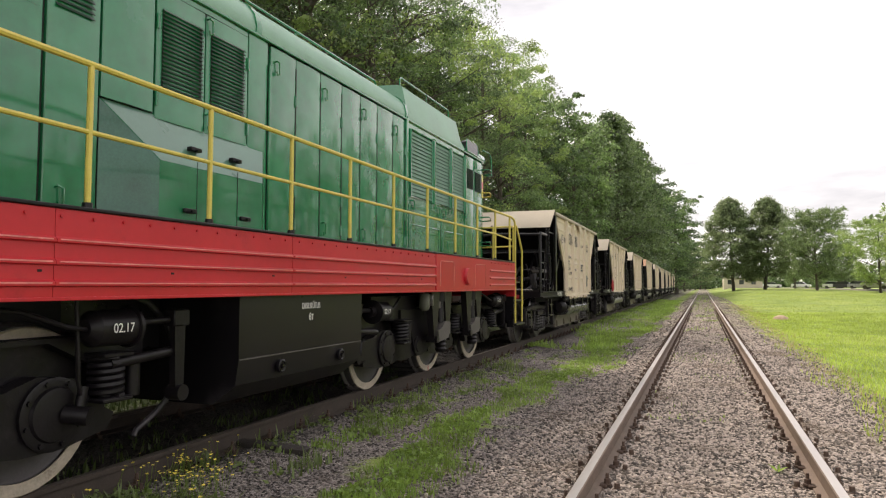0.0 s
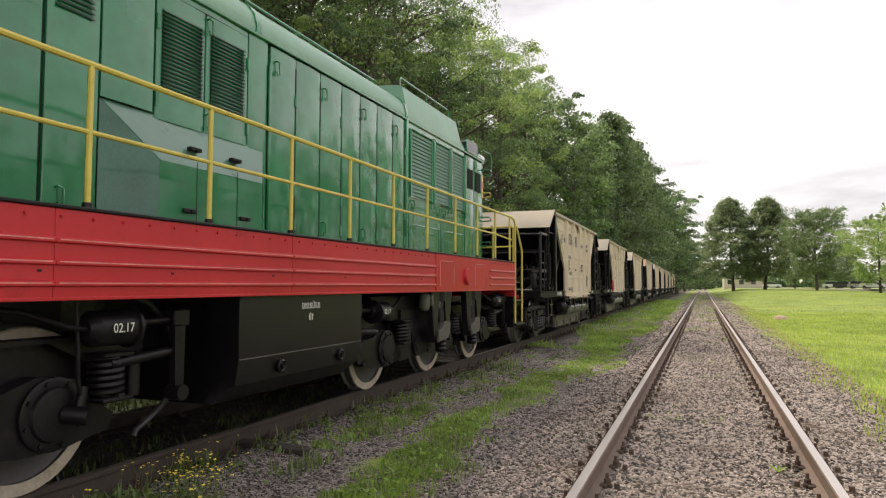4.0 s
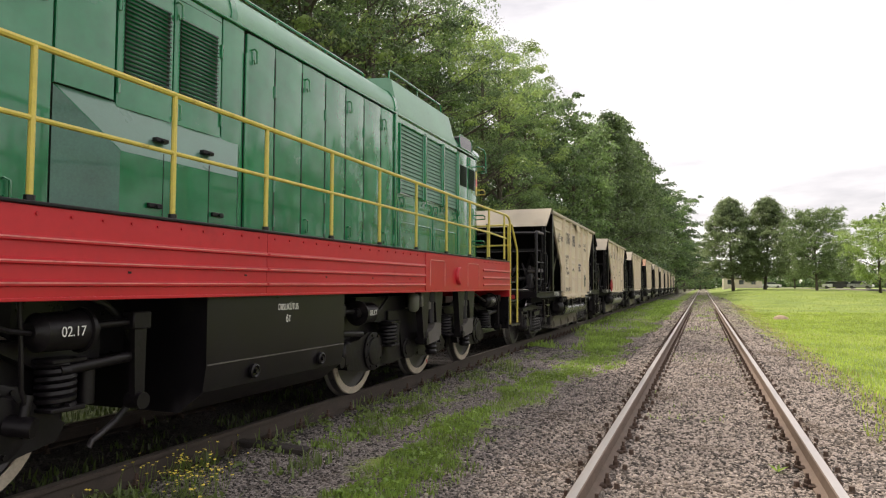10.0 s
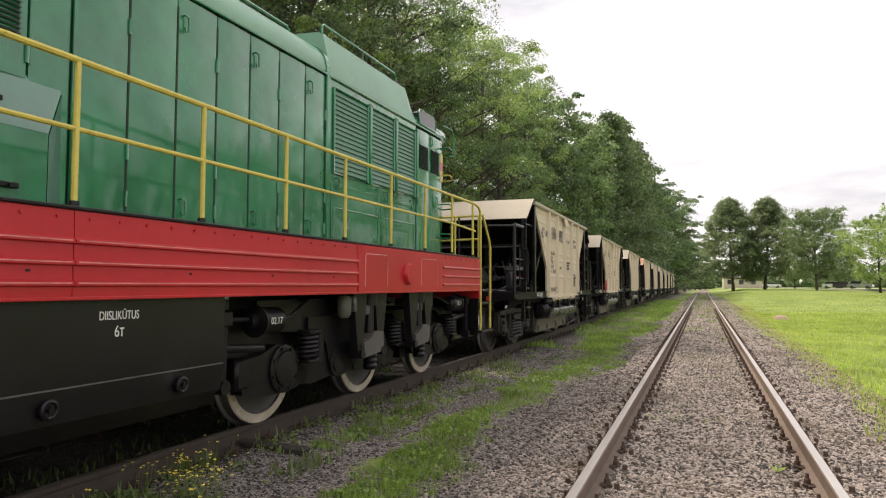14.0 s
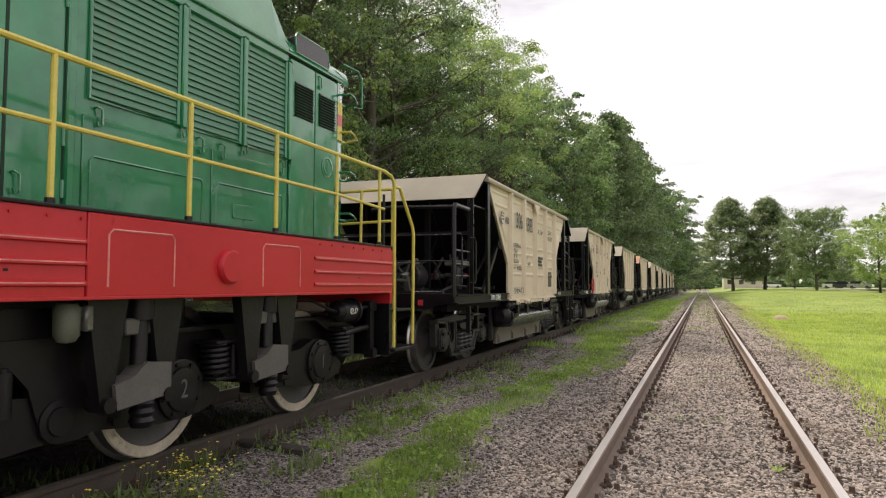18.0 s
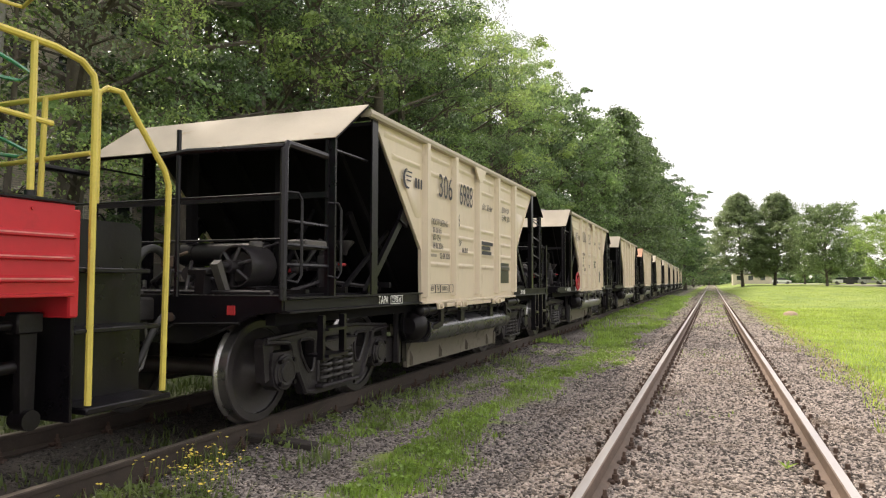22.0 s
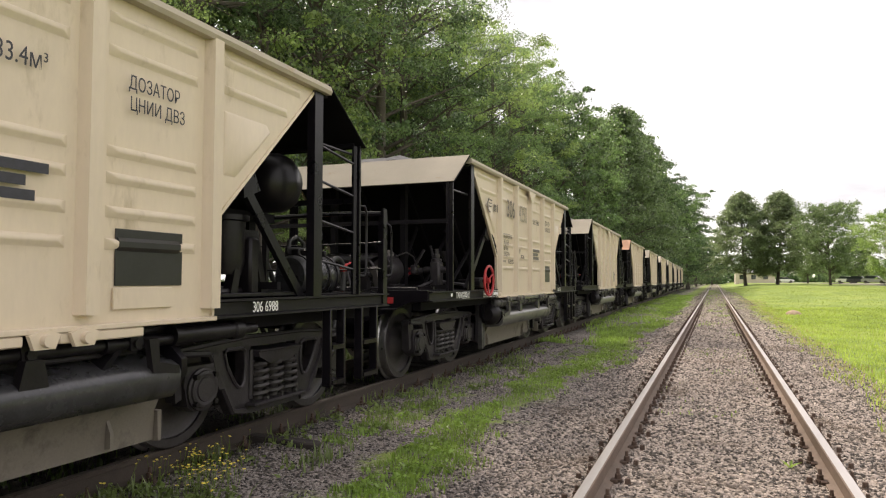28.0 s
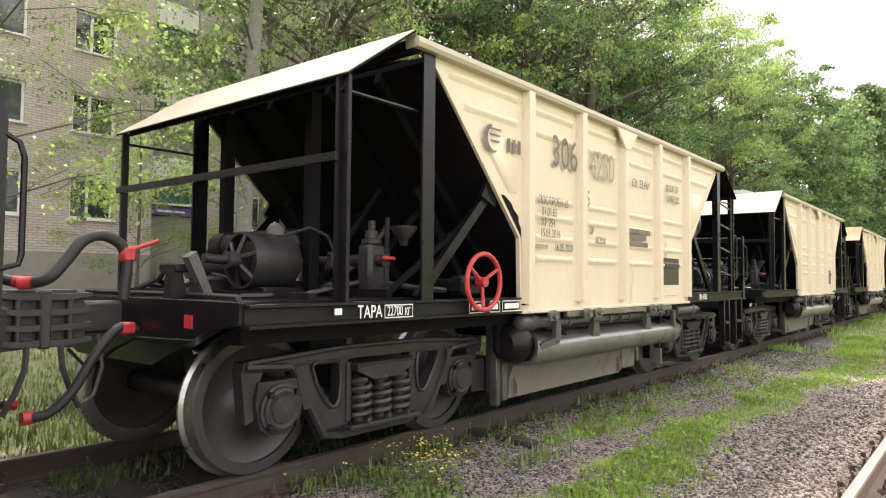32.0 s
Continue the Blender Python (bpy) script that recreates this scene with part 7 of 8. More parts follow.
def make_tree(seed, height, radius, base, bark, leaf, per=26, spread=0.55, size=0.13, limbs=26, lean=0.0, shape="round", label="", category="tree", twigs=5, group="trees along the track", girth=1.0, flat=0.5, droop=0.3, limb=0.42, inner=0.34, upright=0.45):
    """Tapered trunk, limbs with side branches in fans, and a crown of leaf sprays at their ends."""
    rng = np.random.default_rng(seed)
    tree = thing("tree", label, category, group)
    bend_x, bend_y = rng.normal(0, 0.35, 2)
    pts, rad = [], []
    r0 = (height * 0.0125 + 0.05) * girth
    for i in range(9):
        t = i / 8
        pts.append(((bend_x * math.sin(t * 2.2) + lean * t * height * 0.1), bend_y * math.sin(t * 2.7), t * height * 0.93 - 0.25))
        rad.append(r0 * (1.25 if i == 0 else 1) * (1 - t) ** 0.8 + 0.015)
    g = Geo().tube(pts, rad, 10)
    br = Geo()
    tips = []
    # the crown bulges and hollows round the trunk
    lobes = rng.uniform(0, 6.28, 4)
    for k in range(limbs):
        t = base + (0.98 - base) * ((k + rng.uniform(0, 0.8)) / limbs)
        j = t * 8
        i0 = min(7, int(j))
        p = Vector(pts[i0]).lerp(Vector(pts[i0 + 1]), j - i0)
        ang = k * 2.4 + rng.uniform(-0.5, 0.5)
        u = (t - base) / (1 - base)
        lobe = 1 + 0.22 * math.sin(2 * ang + lobes[0] + u * 7) + 0.16 * math.sin(3 * ang + lobes[1] - u * 11)
        if shape == "cone":
            reach, rise = radius * (1.0 - 0.93 * u ** 1.1) * (0.75 + 0.25 * min(1, u * 5)) * (0.5 + 0.5 * lobe) * rng.uniform(0.75, 1.15), 0.10 + 0.5 * u
        elif shape == "tall":
            reach, rise = radius * (0.55 + 0.7 * math.sin(math.pi * min(1, u * 0.85 + 0.12))) * lobe * rng.uniform(0.7, 1.1), 0.6
        else:
            reach, rise = radius * (0.35 + 0.8 * math.sin(math.pi * min(1, u * 0.8 + 0.18))) * lobe * rng.uniform(0.75, 1.12), 0.35
        d = Vector((math.cos(ang), math.sin(ang), rise + rng.uniform(-0.12, 0.2))).normalized()
        q = [p, p + d * reach * 0.35 + Vector((0, 0, 0.1)), p + d * reach * 0.7 + Vector((0, 0, 0.1 * reach * rng.uniform(-0.4, 0.8))), p + d * reach]
        lr = rad[i0] * limb
        br.tube(q, [lr, lr * 0.7, lr * 0.45, 0.012], 5)
        for w in range(twigs):
            s = inner + (0.96 - inner) * (w + rng.uniform(0.1, 0.9)) / twigs
            a = p + d * reach * s
            turn = (1 if w % 2 else -1) * rng.uniform(0.6, 1.15)
            e = Vector((math.cos(ang + turn), math.sin(ang + turn), d.z * 0.6 + rng.uniform(-0.25, 0.3)))
            b = a + e * reach * (0.62 - 0.32 * s) * rng.uniform(0.7, 1.25)
            if w < 4:
                br.tube([a, (a + b) / 2 + Vector((0, 0, 0.06)), b], [lr * 0.34, lr * 0.2, 0.006], 4)
            tips.append(tuple(b))
        tips.append(tuple(q[-1]))
    tips.append(tuple(Vector(pts[-1]) - Vector((0, 0, height * 0.02))))
    part("trunk", g, bark, tree)
    part("branch", br, BARK, tree)
    v, f = leaf_cloud(rng, tips, per, spread, size, flat, droop, upright)
    cr = new("crown", raw_mesh("crown", v, f, leaf))
    cr.parent = tree
    tagged(cr, "leafy crown")
    return tree


T_A = make_tree(1, 20.0, 3.9, 0.10, BARK, LEAF_A, per=150, spread=0.74, size=0.06, twigs=5, label="tall leafy deciduous tree beside the railway", shape="tall", limbs=36, flat=0.55)
T_B = make_tree(2, 20.0, 4.2, 0.08, BARK, LEAF_B, per=150, spread=0.74, size=0.062, twigs=5, label="dark green leafy tree beside the railway", shape="round", limbs=36, flat=0.5)
T_C = make_tree(3, 23.0, 3.0, 0.22, BIRCH, LEAF_D, per=70, spread=0.75, size=0.05, girth=0.5, label="birch tree with pale bark beside the railway", shape="tall", limbs=34, droop=0.8, flat=0.8, limb=0.2)
T_D = make_tree(5, 14.0, 3.8, 0.04, BARK, LEAF_C, per=140, spread=0.66, size=0.06, twigs=5, label="bushy bright green deciduous tree beside the railway", shape="round", limbs=34, flat=0.5)
T_Y = make_tree(15, 22.0, 3.3, 0.12, BARK, LEAF_C, per=140, spread=0.7, size=0.078, twigs=5, label="tall bright green tree beside the railway", shape="tall", limbs=34, flat=0.5)
T_N = make_tree(6, 20.0, 3.7, 0.06, BARK, LEAF_A, per=72, spread=1.05, size=0.14, label="leafy deciduous tree far along the railway", shape="tall", limbs=36, flat=0.5)
T_O = make_tree(7, 20.0, 4.0, 0.05, BARK, LEAF_B, per=76, spread=1.1, size=0.14, label="dark leafy tree far along the railway", shape="round", limbs=36, flat=0.45)
T_P = make_tree(16, 23.0, 5.2, 0.05, BARK, LEAF_E, per=70, spread=1.15, size=0.15, label="dark layered conifer far along the railway", shape="cone", limbs=52, flat=0.6, droop=0.3)
near_kinds, far_kinds = [T_A, T_B, T_D, T_B, T_A], [T_N, T_O, T_P]
rng_t = random.Random(11)
first_use = set()


def plant(proto, x, y, turn, scale=1.0, label=""):
    m = Matrix.Translation((x, y, ground_z(x, y))) @ pose(0, 0, 0, 0, 0, turn)
    if proto not in first_use:
        first_use.add(proto)
        t = proto
        t.matrix_basis = m
    else:
        t = copy_thing(proto, m)
    t.scale = (scale, scale, scale)
    if label:
        tagged(t, label)
    return t


# the wood's edge along the left of the train, drawing in to the track far off
def tree_of(proto, tall, x, y, height, label=""):
    return plant(proto, x, y, rng_t.uniform(0, 360), height / tall, label)


y, k = 12.0, 0
while y < 49:
    kind, tall = ((T_A, 20), (T_B, 20), (T_D, 14), (T_B, 20), (T_A, 20), (T_B, 20))[(k * 7 + k // 3) % 6]
    tree_of(kind, tall, -14.7 + rng_t.uniform(-0.9, 0.7), y, {20: 21.5, 14: 17.0}[tall] * rng_t.uniform(0.95, 1.08) * (1.0 if y < 40 else 0.9))
    if y > 19:
        kind, tall = ((T_B, 20), (T_A, 20), (T_O, 20))[k % 3]
        tree_of(kind, tall, -19.8 + rng_t.uniform(-1.2, 1.2), y + 2.0, 20.5 * rng_t.uniform(0.92, 1.08))
    if 28 < y < 40:
        tree_of((T_N, T_O)[k % 2], 20, -25 + rng_t.uniform(-1.5, 1.5), y + 1, 19.5)
    y += 4.0
    k += 1
for kind, tall, x, yy, h in ((T_Y, 22, -14.2, 53.5, 22.9), (T_O, 20, -14.4, 58.0, 20.4), (T_C, 23, -18.6, 44.5, 28.5), (T_N, 20, -13.3, 63.5, 21.0), (T_O, 20, -18.5, 58.0, 20.5), (T_O, 20, -18.0, 65.0, 20.0),
                            (T_N, 20, -12.3, 70.0, 19.4), (T_P, 23, -11.8, 76.5, 21.8), (T_N, 20, -17.0, 72.0, 19.5), (T_P, 23, -10.0, 83.0, 25.0), (T_O, 20, -14.5, 80.0, 19.5), (T_P, 23, -9.7, 90.0, 26.2),
                            (T_N, 20, -10.4, 96.5, 21.5), (T_P, 23, -9.2, 103.0, 25.4), (T_O, 20, -14.0, 94.0, 20.0), (T_O, 20, -9.0, 110.0, 22.0), (T_N, 20, -12.5, 106.0, 21.0), (T_P, 23, -8.9, 118.0, 23.6),
                            (T_O, 20, -8.8, 127.0, 22.5), (T_N, 20, -9.2, 137.0, 22.5), (T_O, 20, -8.6, 147.0, 22.5), (T_O, 20, -4.4, 129.0, 19.6), (T_N, 20, -6.3, 122.0, 18.6), (T_P, 23, -4.2, 180.0, 16.5), (T_O, 20, -6.6, 160.0, 18.0)):
    tree_of(kind, tall, x, yy, h)
# low bright bushes at the wood's foot
for i in range(9):
    tree_of(T_D, 14, -12.6 + rng_t.uniform(-0.5, 0.4), 16.0 + i * 5.2, rng_t.uniform(4.5, 7.5), "low bright green bush at the edge of the wood")
# birch and low saplings before the flats
plant(T_C, -13.0, 8.6, 40, 1.0, "birch tree with pale bark before the brick flats")
T_S = make_tree(14, 12.5, 4.4, 0.12, BARK, LEAF_C, per=130, spread=0.8, size=0.046, limbs=28, label="leafy young tree before the brick flats", shape="round", girth=0.45, twigs=5, flat=0.8, droop=0.5, limb=0.22)
plant(T_S, -12.9, 3.0, 60, 1.2)
plant(T_S, -13.6, 9.4, 150, 0.85, "leafy young tree beside the pale birch")
plant(T_S, -15.6, 7.6, 200, 0.42, "leafy sapling before the brick flats")
# unseen trees behind the view, added to shade the train's far side
for xx, yy in ((-14.8, -20.0), (-13.5, -26.0)):
    plant(T_N, xx, yy, yy * 31, 0.95)

# trees standing in the field
T_E = make_tree(8, 20.5, 7.7, 0.13, BARK, LEAF_G, per=64, spread=1.05, size=0.16, limbs=84, shape="cone", label="broad grey-green tree standing in the field", group="trees in the field", twigs=8, flat=0.8, droop=0.3, inner=0.08, limb=0.28)
T_F = make_tree(9, 20.0, 5.6, 0.13, BARK, LEAF_F, per=66, spread=1.25, size=0.18, limbs=54, shape="tall", label="broad leafy tree standing in the field", group="trees in the field", twigs=8, flat=0.8, droop=0.25, inner=0.15)
T_H = make_tree(22, 20.0, 7.0, 0.08, BARK, LEAF_F, per=22, spread=1.5, size=0.32, limbs=36, shape="round", label="distant leafy tree beyond the field", group="trees in the field", twigs=6, flat=0.8, droop=0.2)
T_G = make_tree(19, 20.0, 6.8, 0.10, BARK, LEAF_C, per=62, spread=1.3, size=0.18, limbs=42, shape="round", label="broad bright green tree standing in the field", group="trees in the field", twigs=8, flat=0.8, droop=0.25, inner=0.15)


def right_at(angle, d):
    """A place at an angle to the right of the track's line, in degrees, and d metres ahead."""
    return d * math.tan(radians(angle)), d


for proto, a, d, sc, tn in ((T_E, 2.25, 150, 1.0, 10), (T_E, 4.45, 152, 0.99, 140), (T_F, 7.95, 140, 0.75, 0), (T_F, 6.5, 172, 0.58, 80), (T_F, 9.5, 196, 0.60, 200), (T_G, 11.9, 118, 0.60, 120), (T_G, 14.3, 105, 0.68, 260), (T_E, 16.5, 120, 0.7, 60)):
    px, py = right_at(a, d)
    plant(proto, px, py, tn, sc)
# unseen trees right of the view, added for reflections in the hood paint
for i in range(8):
    px, py = right_at(18.5 + i * 5.6, 90 - i * 4)
    plant(T_H, px, py, i * 83, 1.05 + 0.16 * math.sin(i * 2.3))
for i in range(9):
    px, py = right_at(0.2 + i * 2.0, 262 + 20 * math.sin(i * 2.1))
    plant(T_H, px, py, i * 67, 0.36 + 0.08 * math.sin(i * 1.7))
for i in range(7):
    plant(T_O, -11 + i * 1.7, 215 + 9 * i, i * 50, 0.95)

# low far woods that close the horizon
rng = np.random.default_rng(21)
n = 9000
ang = np.radians(rng.uniform(-12, 40, n))
dist = rng.uniform(300, 345, n)
tips = np.stack([dist * np.sin(ang), dist * np.cos(ang), np.abs(rng.normal(0, 1, n)) * 3.6 + 0.6], axis=1)
v, f = leaf_cloud(rng, tips, 5, 2.0, 0.9)
woods = tagged(new("far_woods", raw_mesh("far_woods", v, f, LEAF_B)), "low dark woods on the horizon", "woods", kind="stuff")


# ---- brick flats behind the trees ----
def brick_mat():
    m = bpy.data.materials.new("grey_pink_brickwork")
    m.use_nodes = True
    t = m.node_tree
    bsdf = t.nodes["Principled BSDF"]
    co = t.nodes.new("ShaderNodeTexCoord")
    mp = t.nodes.new("ShaderNodeMapping")
    mp.inputs["Rotation"].default_value = (0, radians(90), radians(90))
    t.links.new(co.outputs["Object"], mp.inputs[0])
    br = t.nodes.new("ShaderNodeTexBrick")
    br.inputs["Scale"].default_value = 1.0
    br.inputs["Brick Width"].default_value, br.inputs["Row Height"].default_value, br.inputs["Mortar Size"].default_value = 0.26, 0.077, 0.012
    br.inputs["Color1"].default_value, br.inputs["Color2"].default_value, br.inputs["Mortar"].default_value = (0.52, 0.44, 0.39, 1), (0.63, 0.545, 0.49, 1), (0.36, 0.33, 0.305, 1)
    sx = t.nodes.new("ShaderNodeSeparateXYZ")
    cx = t.nodes.new("ShaderNodeCombineXYZ")
    t.links.new(co.outputs["Object"], sx.inputs[0])
    t.links.new(sx.outputs["Y"], cx.inputs["X"])
    t.links.new(sx.outputs["Z"], cx.inputs["Y"])
    t.links.new(cx.outputs[0], br.inputs["Vector"])
    t.links.new(br.outputs["Color"], bsdf.inputs["Base Color"])
    bsdf.inputs["Roughness"].default_value = 0.9
    b = t.nodes.new("ShaderNodeBump")
    b.inputs["Strength"].default_value, b.inputs["Distance"].default_value, b.invert = 0.6, 0.01, True
    t.links.new(br.outputs["Fac"], b.inputs["Height"])
    t.links.new(b.outputs[0], bsdf.inputs["Normal"])
    return m


BRICK = brick_mat()
PLASTER = mat("grey_concrete_plinth", (0.30, 0.28, 0.25), 0.9, vary=0.2, scale=1.5, bump=0.2)
FRAME_WHITE = mat("white_window_frame", (0.75, 0.74, 0.70), 0.5, vary=0.05, bump=0)
PANE = mat("dark_window_glass", (0.035, 0.045, 0.04), 0.06, vary=0.4, scale=0.8, bump=0)
PANE.node_tree.nodes["Principled BSDF"].inputs["Specular IOR Level"].default_value = 1.0
GREEN_PANEL = mat("green_tinted_panel", (0.05, 0.13, 0.10), 0.2, vary=0.2, bump=0)
PURPLE = mat("purple_sign", (0.10, 0.07, 0.22), 0.5, vary=0.15, bump=0)


def build_flats():
    BX, Y0, Y1, TOP = -21.4, -26.0, 24.0, 14.6
    fl = thing("apartment_building", "grey brick block of flats behind the trees", "building", at=Matrix.Translation((BX, 0, 0)))
    cols = [(8.37 - 2.56 * i, 9.66 - 2.56 * i) for i in range(13)][::-1]
    cols = [c for c in cols if c[1] < 10.7]
    floors = [(3.03, 4.32), (5.66, 6.85), (8.15, 9.4), (10.8, 12.05)]
    # wall in strips so that the window openings go through
    def strip(y0, y1, z0, z1):
        part("wall", Geo().box(-0.4, 0, y0, y1, z0, z1), BRICK, fl, "grey-pink brick wall")
    def field(ya, yb, openings):
        zs = [2.0] + [z for fz in floors for z in fz] + [TOP]
        for i in range(0, len(zs), 2):
            strip(ya, yb, zs[i], zs[i + 1])
        for z0, z1 in floors:
            edge = ya
            for c0, c1 in openings:
                strip(edge, c0, z0, z1)
                edge = c1
            strip(edge, yb, z0, z1)
    field(Y0, 10.9, cols)
    right_cols = [(14.6, 15.9), (16.9, 18.2), (19.1, 20.4)]
    field(12.55, Y1, right_cols)
    part("plinth", Geo().box(-0.4, 0.06, Y0, 10.9, -0.5, 2.0, 0.01), PLASTER, fl, "grey concrete plinth")
    part("plinth", Geo().box(-0.4, 0.06, 12.55, Y1, -0.5, 2.0, 0.01), PLASTER, fl)
    part("back_wall", Geo().box(-12, -0.41, Y0, Y1, -0.5, TOP), PLASTER, fl)
    part("roof", Geo().box(-12.3, 0.3, Y0 - 0.2, Y1 + 0.2, TOP, TOP + 0.25, 0.03), PLASTER, fl, "flat roof slab")
    proto = None
    for c0, c1 in cols + right_cols:
        for z0, z1 in floors:
            wdt = c1 - c0
            if proto is None:
                fr = Geo().box(-0.16, -0.10, 0, 0.07, 0, 1.3).box(-0.16, -0.10, 1.23, 1.3, 0, 1.3).box(-0.16, -0.10, 0.07, 1.23, 0, 0.07).box(-0.16, -0.10, 0.07, 1.23, 1.23, 1.3).box(-0.16, -0.10, 0.50, 0.58, 0.07, 1.23)
                proto = part("window", fr, FRAME_WHITE, fl, "white two-light window")
                pa = part("pane", Geo().box(-0.15, -0.14, 0.07, 0.50, 0.07, 1.23), PANE, proto)
                pb = part("pane", Geo().box(-0.15, -0.14, 0.58, 1.23, 0.07, 1.23), PANE, proto)
                si = part("sill", Geo().box(-0.1, 0.09, -0.06, 1.36, -0.06, -0.01, 0.01), FRAME_WHITE, proto)
                w = proto
            else:
                w = share(proto, Matrix.Identity(4), fl)
                for o in (pa, pb, si):
                    share(o, Matrix.Identity(4), w)
            w.matrix_basis = Matrix.Translation((0, c0, z0)) @ Matrix.Diagonal((1, wdt / 1.3, (z1 - z0) / 1.3, 1))
    # stair bay with entrance
    part("stair_wall", Geo().box(-0.9, -0.5, 10.9, 12.55, 2.72, TOP), PLASTER, fl)
    for z in (4.55, 7.2, 9.85):
        part("white_panel", Geo().box(-0.5, -0.12, 10.95, 12.5, z - 0.02, z + 0.75, 0.01), FRAME_WHITE, fl, "white balustrade panel")
        part("stair_window", Geo().box(-0.5, -0.18, 10.95, 12.5, z - 0.78, z - 0.05), GREEN_PANEL, fl, "green tinted stair window")
        part("stair_window_frame", Geo().box(-0.5, -0.10, 10.92, 12.53, z - 0.84, z - 0.78).box(-0.5, -0.10, 10.92, 12.53, z - 0.05, z - 0.02), FRAME_WHITE, fl)
    part("entrance_sign", Geo().box(-0.5, -0.2, 10.92, 12.52, 3.36, 3.66, 0.01), PURPLE, fl, "purple sign over the entrance")
    part("sign_bar", Geo().box(-0.2, -0.195, 11.2, 12.2, 3.47, 3.54), FRAME_WHITE, fl)
    part("entrance_door", Geo().box(-0.6, -0.5, 10.95, 12.5, -0.3, 3.34), CHARCOAL, fl, "dark entrance door")
    return fl


build_flats()
path = tagged(part("footpath", Geo().box(-20.6, -16.2, -26, 27, 0.60, 0.80), mat("pale_asphalt_path", (0.30, 0.28, 0.25), 0.9, vary=0.2, scale=2, bump=0.3)), "pale asphalt path before the flats", "path", kind="structure")

# ---- far side of the field ----
ROAD = mat("pale_asphalt_road", (0.28, 0.26, 0.24), 0.85, vary=0.15, scale=0.5, bump=0.1)
zr = 0.80
road = Geo()
rp = [right_at(a, d) for a, d in ((3.0, 215), (6.5, 190), (9.0, 160), (12.0, 135), (16.0, 118), (24.0, 100), (40.0, 90))]
for i in range(len(rp) - 1):
    (x0, y0), (x1, y1) = rp[i], rp[i + 1]
    road.add([(x0, y0 - 3, zr), (x1, y1 - 3, zr), (x1, y1 + 3.5, zr + 0.05), (x0, y0 + 3.5, zr + 0.05)], [(0, 1, 2, 3)])
    road.add([(x0, y0 - 3, zr - 0.5), (x1, y1 - 3, zr - 0.5), (x1, y1 - 3, zr), (x0, y0 - 3, zr)], [(0, 1, 2, 3)])
tagged(part("road", road, ROAD, None, "", 0), "pale asphalt road across the field", "road", kind="structure")

HOUSE_WALL = mat("pale_cream_plaster", (0.55, 0.49, 0.40), 0.9, vary=0.1, scale=0.6, bump=0.1)
ROOF_GREY = mat("grey_roof_sheet", (0.20, 0.19, 0.19), 0.8, vary=0.2, scale=1, bump=0.1)
FENCE = mat("red_brown_boards", (0.20, 0.11, 0.08), 0.85, vary=0.25, scale=1, bump=0.1)


def far_house(angle, d, wide, deep, high, label):
    x, y = right_at(angle, d)
    h = thing("house", label, "house", at=Matrix.Translation((x, y, 0.8)))
    part("wall", Geo().box(-wide / 2, wide / 2, 0, deep, -0.5, high), HOUSE_WALL, h)
    part("roof", Geo().prism([(-0.4, high), (deep / 2, high + 1.6), (deep + 0.4, high), (deep + 0.4, high + 0.15), (deep / 2, high + 1.8), (-0.4, high + 0.15)], -wide / 2 - 0.4, wide / 2 + 0.4), ROOF_GREY, h)
    k = int(wide // 3)
    for i in range(k):
        part("window", Geo().box(-wide / 2 + 1.1 + i * 3, -wide / 2 + 2.3 + i * 3, -0.06, 0.05, 0.9, 2.1), PANE, h)
    return h


far_house(2.9, 205, 10, 7, 2.6, "long low cream house beyond the field")
sh = tagged(part("shed", Geo().box(-0.4, 0.6, 0, 4, -0.5, 3.2, 0.05), HOUSE_WALL), "small cream shed beside the track", "shed")
sh.matrix_basis = Matrix.Translation((*right_at(1.65, 196), 0.8))
fx, fy = right_at(13.6, 112)
fn = thing("board_fence", "red-brown board fence beside the road", "fence", at=Matrix.Translation((fx, fy, 0.75)))
bd = None
for i in range(40):
    m = Matrix.Translation((i * 0.32, 0.02 * math.sin(i * 4), 0.06 * math.sin(i * 2.3)))
    if bd is None:
        bd = part("board", Geo().box(0, 0.29, -0.03, 0.03, -0.4, 3.0, 0.01), FENCE, fn)
        bd.matrix_basis = m
    else:
        share(bd, m, fn)
for a, d in ((12.75, 108), (14.6, 104)):
    px, py = right_at(a, d)
    po = thing("utility_pole", "grey wooden utility pole beside the road", "pole", "utility poles", at=Matrix.Translation((px, py, 0.7)))
    part("shaft", Geo().cyl((0, 0, -0.5), (0, 0, 7.5), 0.13, 0.10, 10), GREYBOX, po)
    part("box", Geo().box(-0.2, 0.2, -0.25, -0.1, 1.8, 2.5, 0.02), GREYBOX, po)

CAR_PAINT = {"grey": mat("grey_car_paint", (0.20, 0.215, 0.22), 0.3, metal=0.4, vary=0.05, bump=0, coat=0.5), "silver": mat("silver_car_paint", (0.5, 0.5, 0.52), 0.3, metal=0.4, vary=0.05, bump=0, coat=0.5), "white": mat("white_car_paint", (0.75, 0.75, 0.74), 0.3, vary=0.05, bump=0, coat=0.5), "dark": mat("dark_car_paint", (0.05, 0.05, 0.06), 0.3, vary=0.1, bump=0, coat=0.5)}


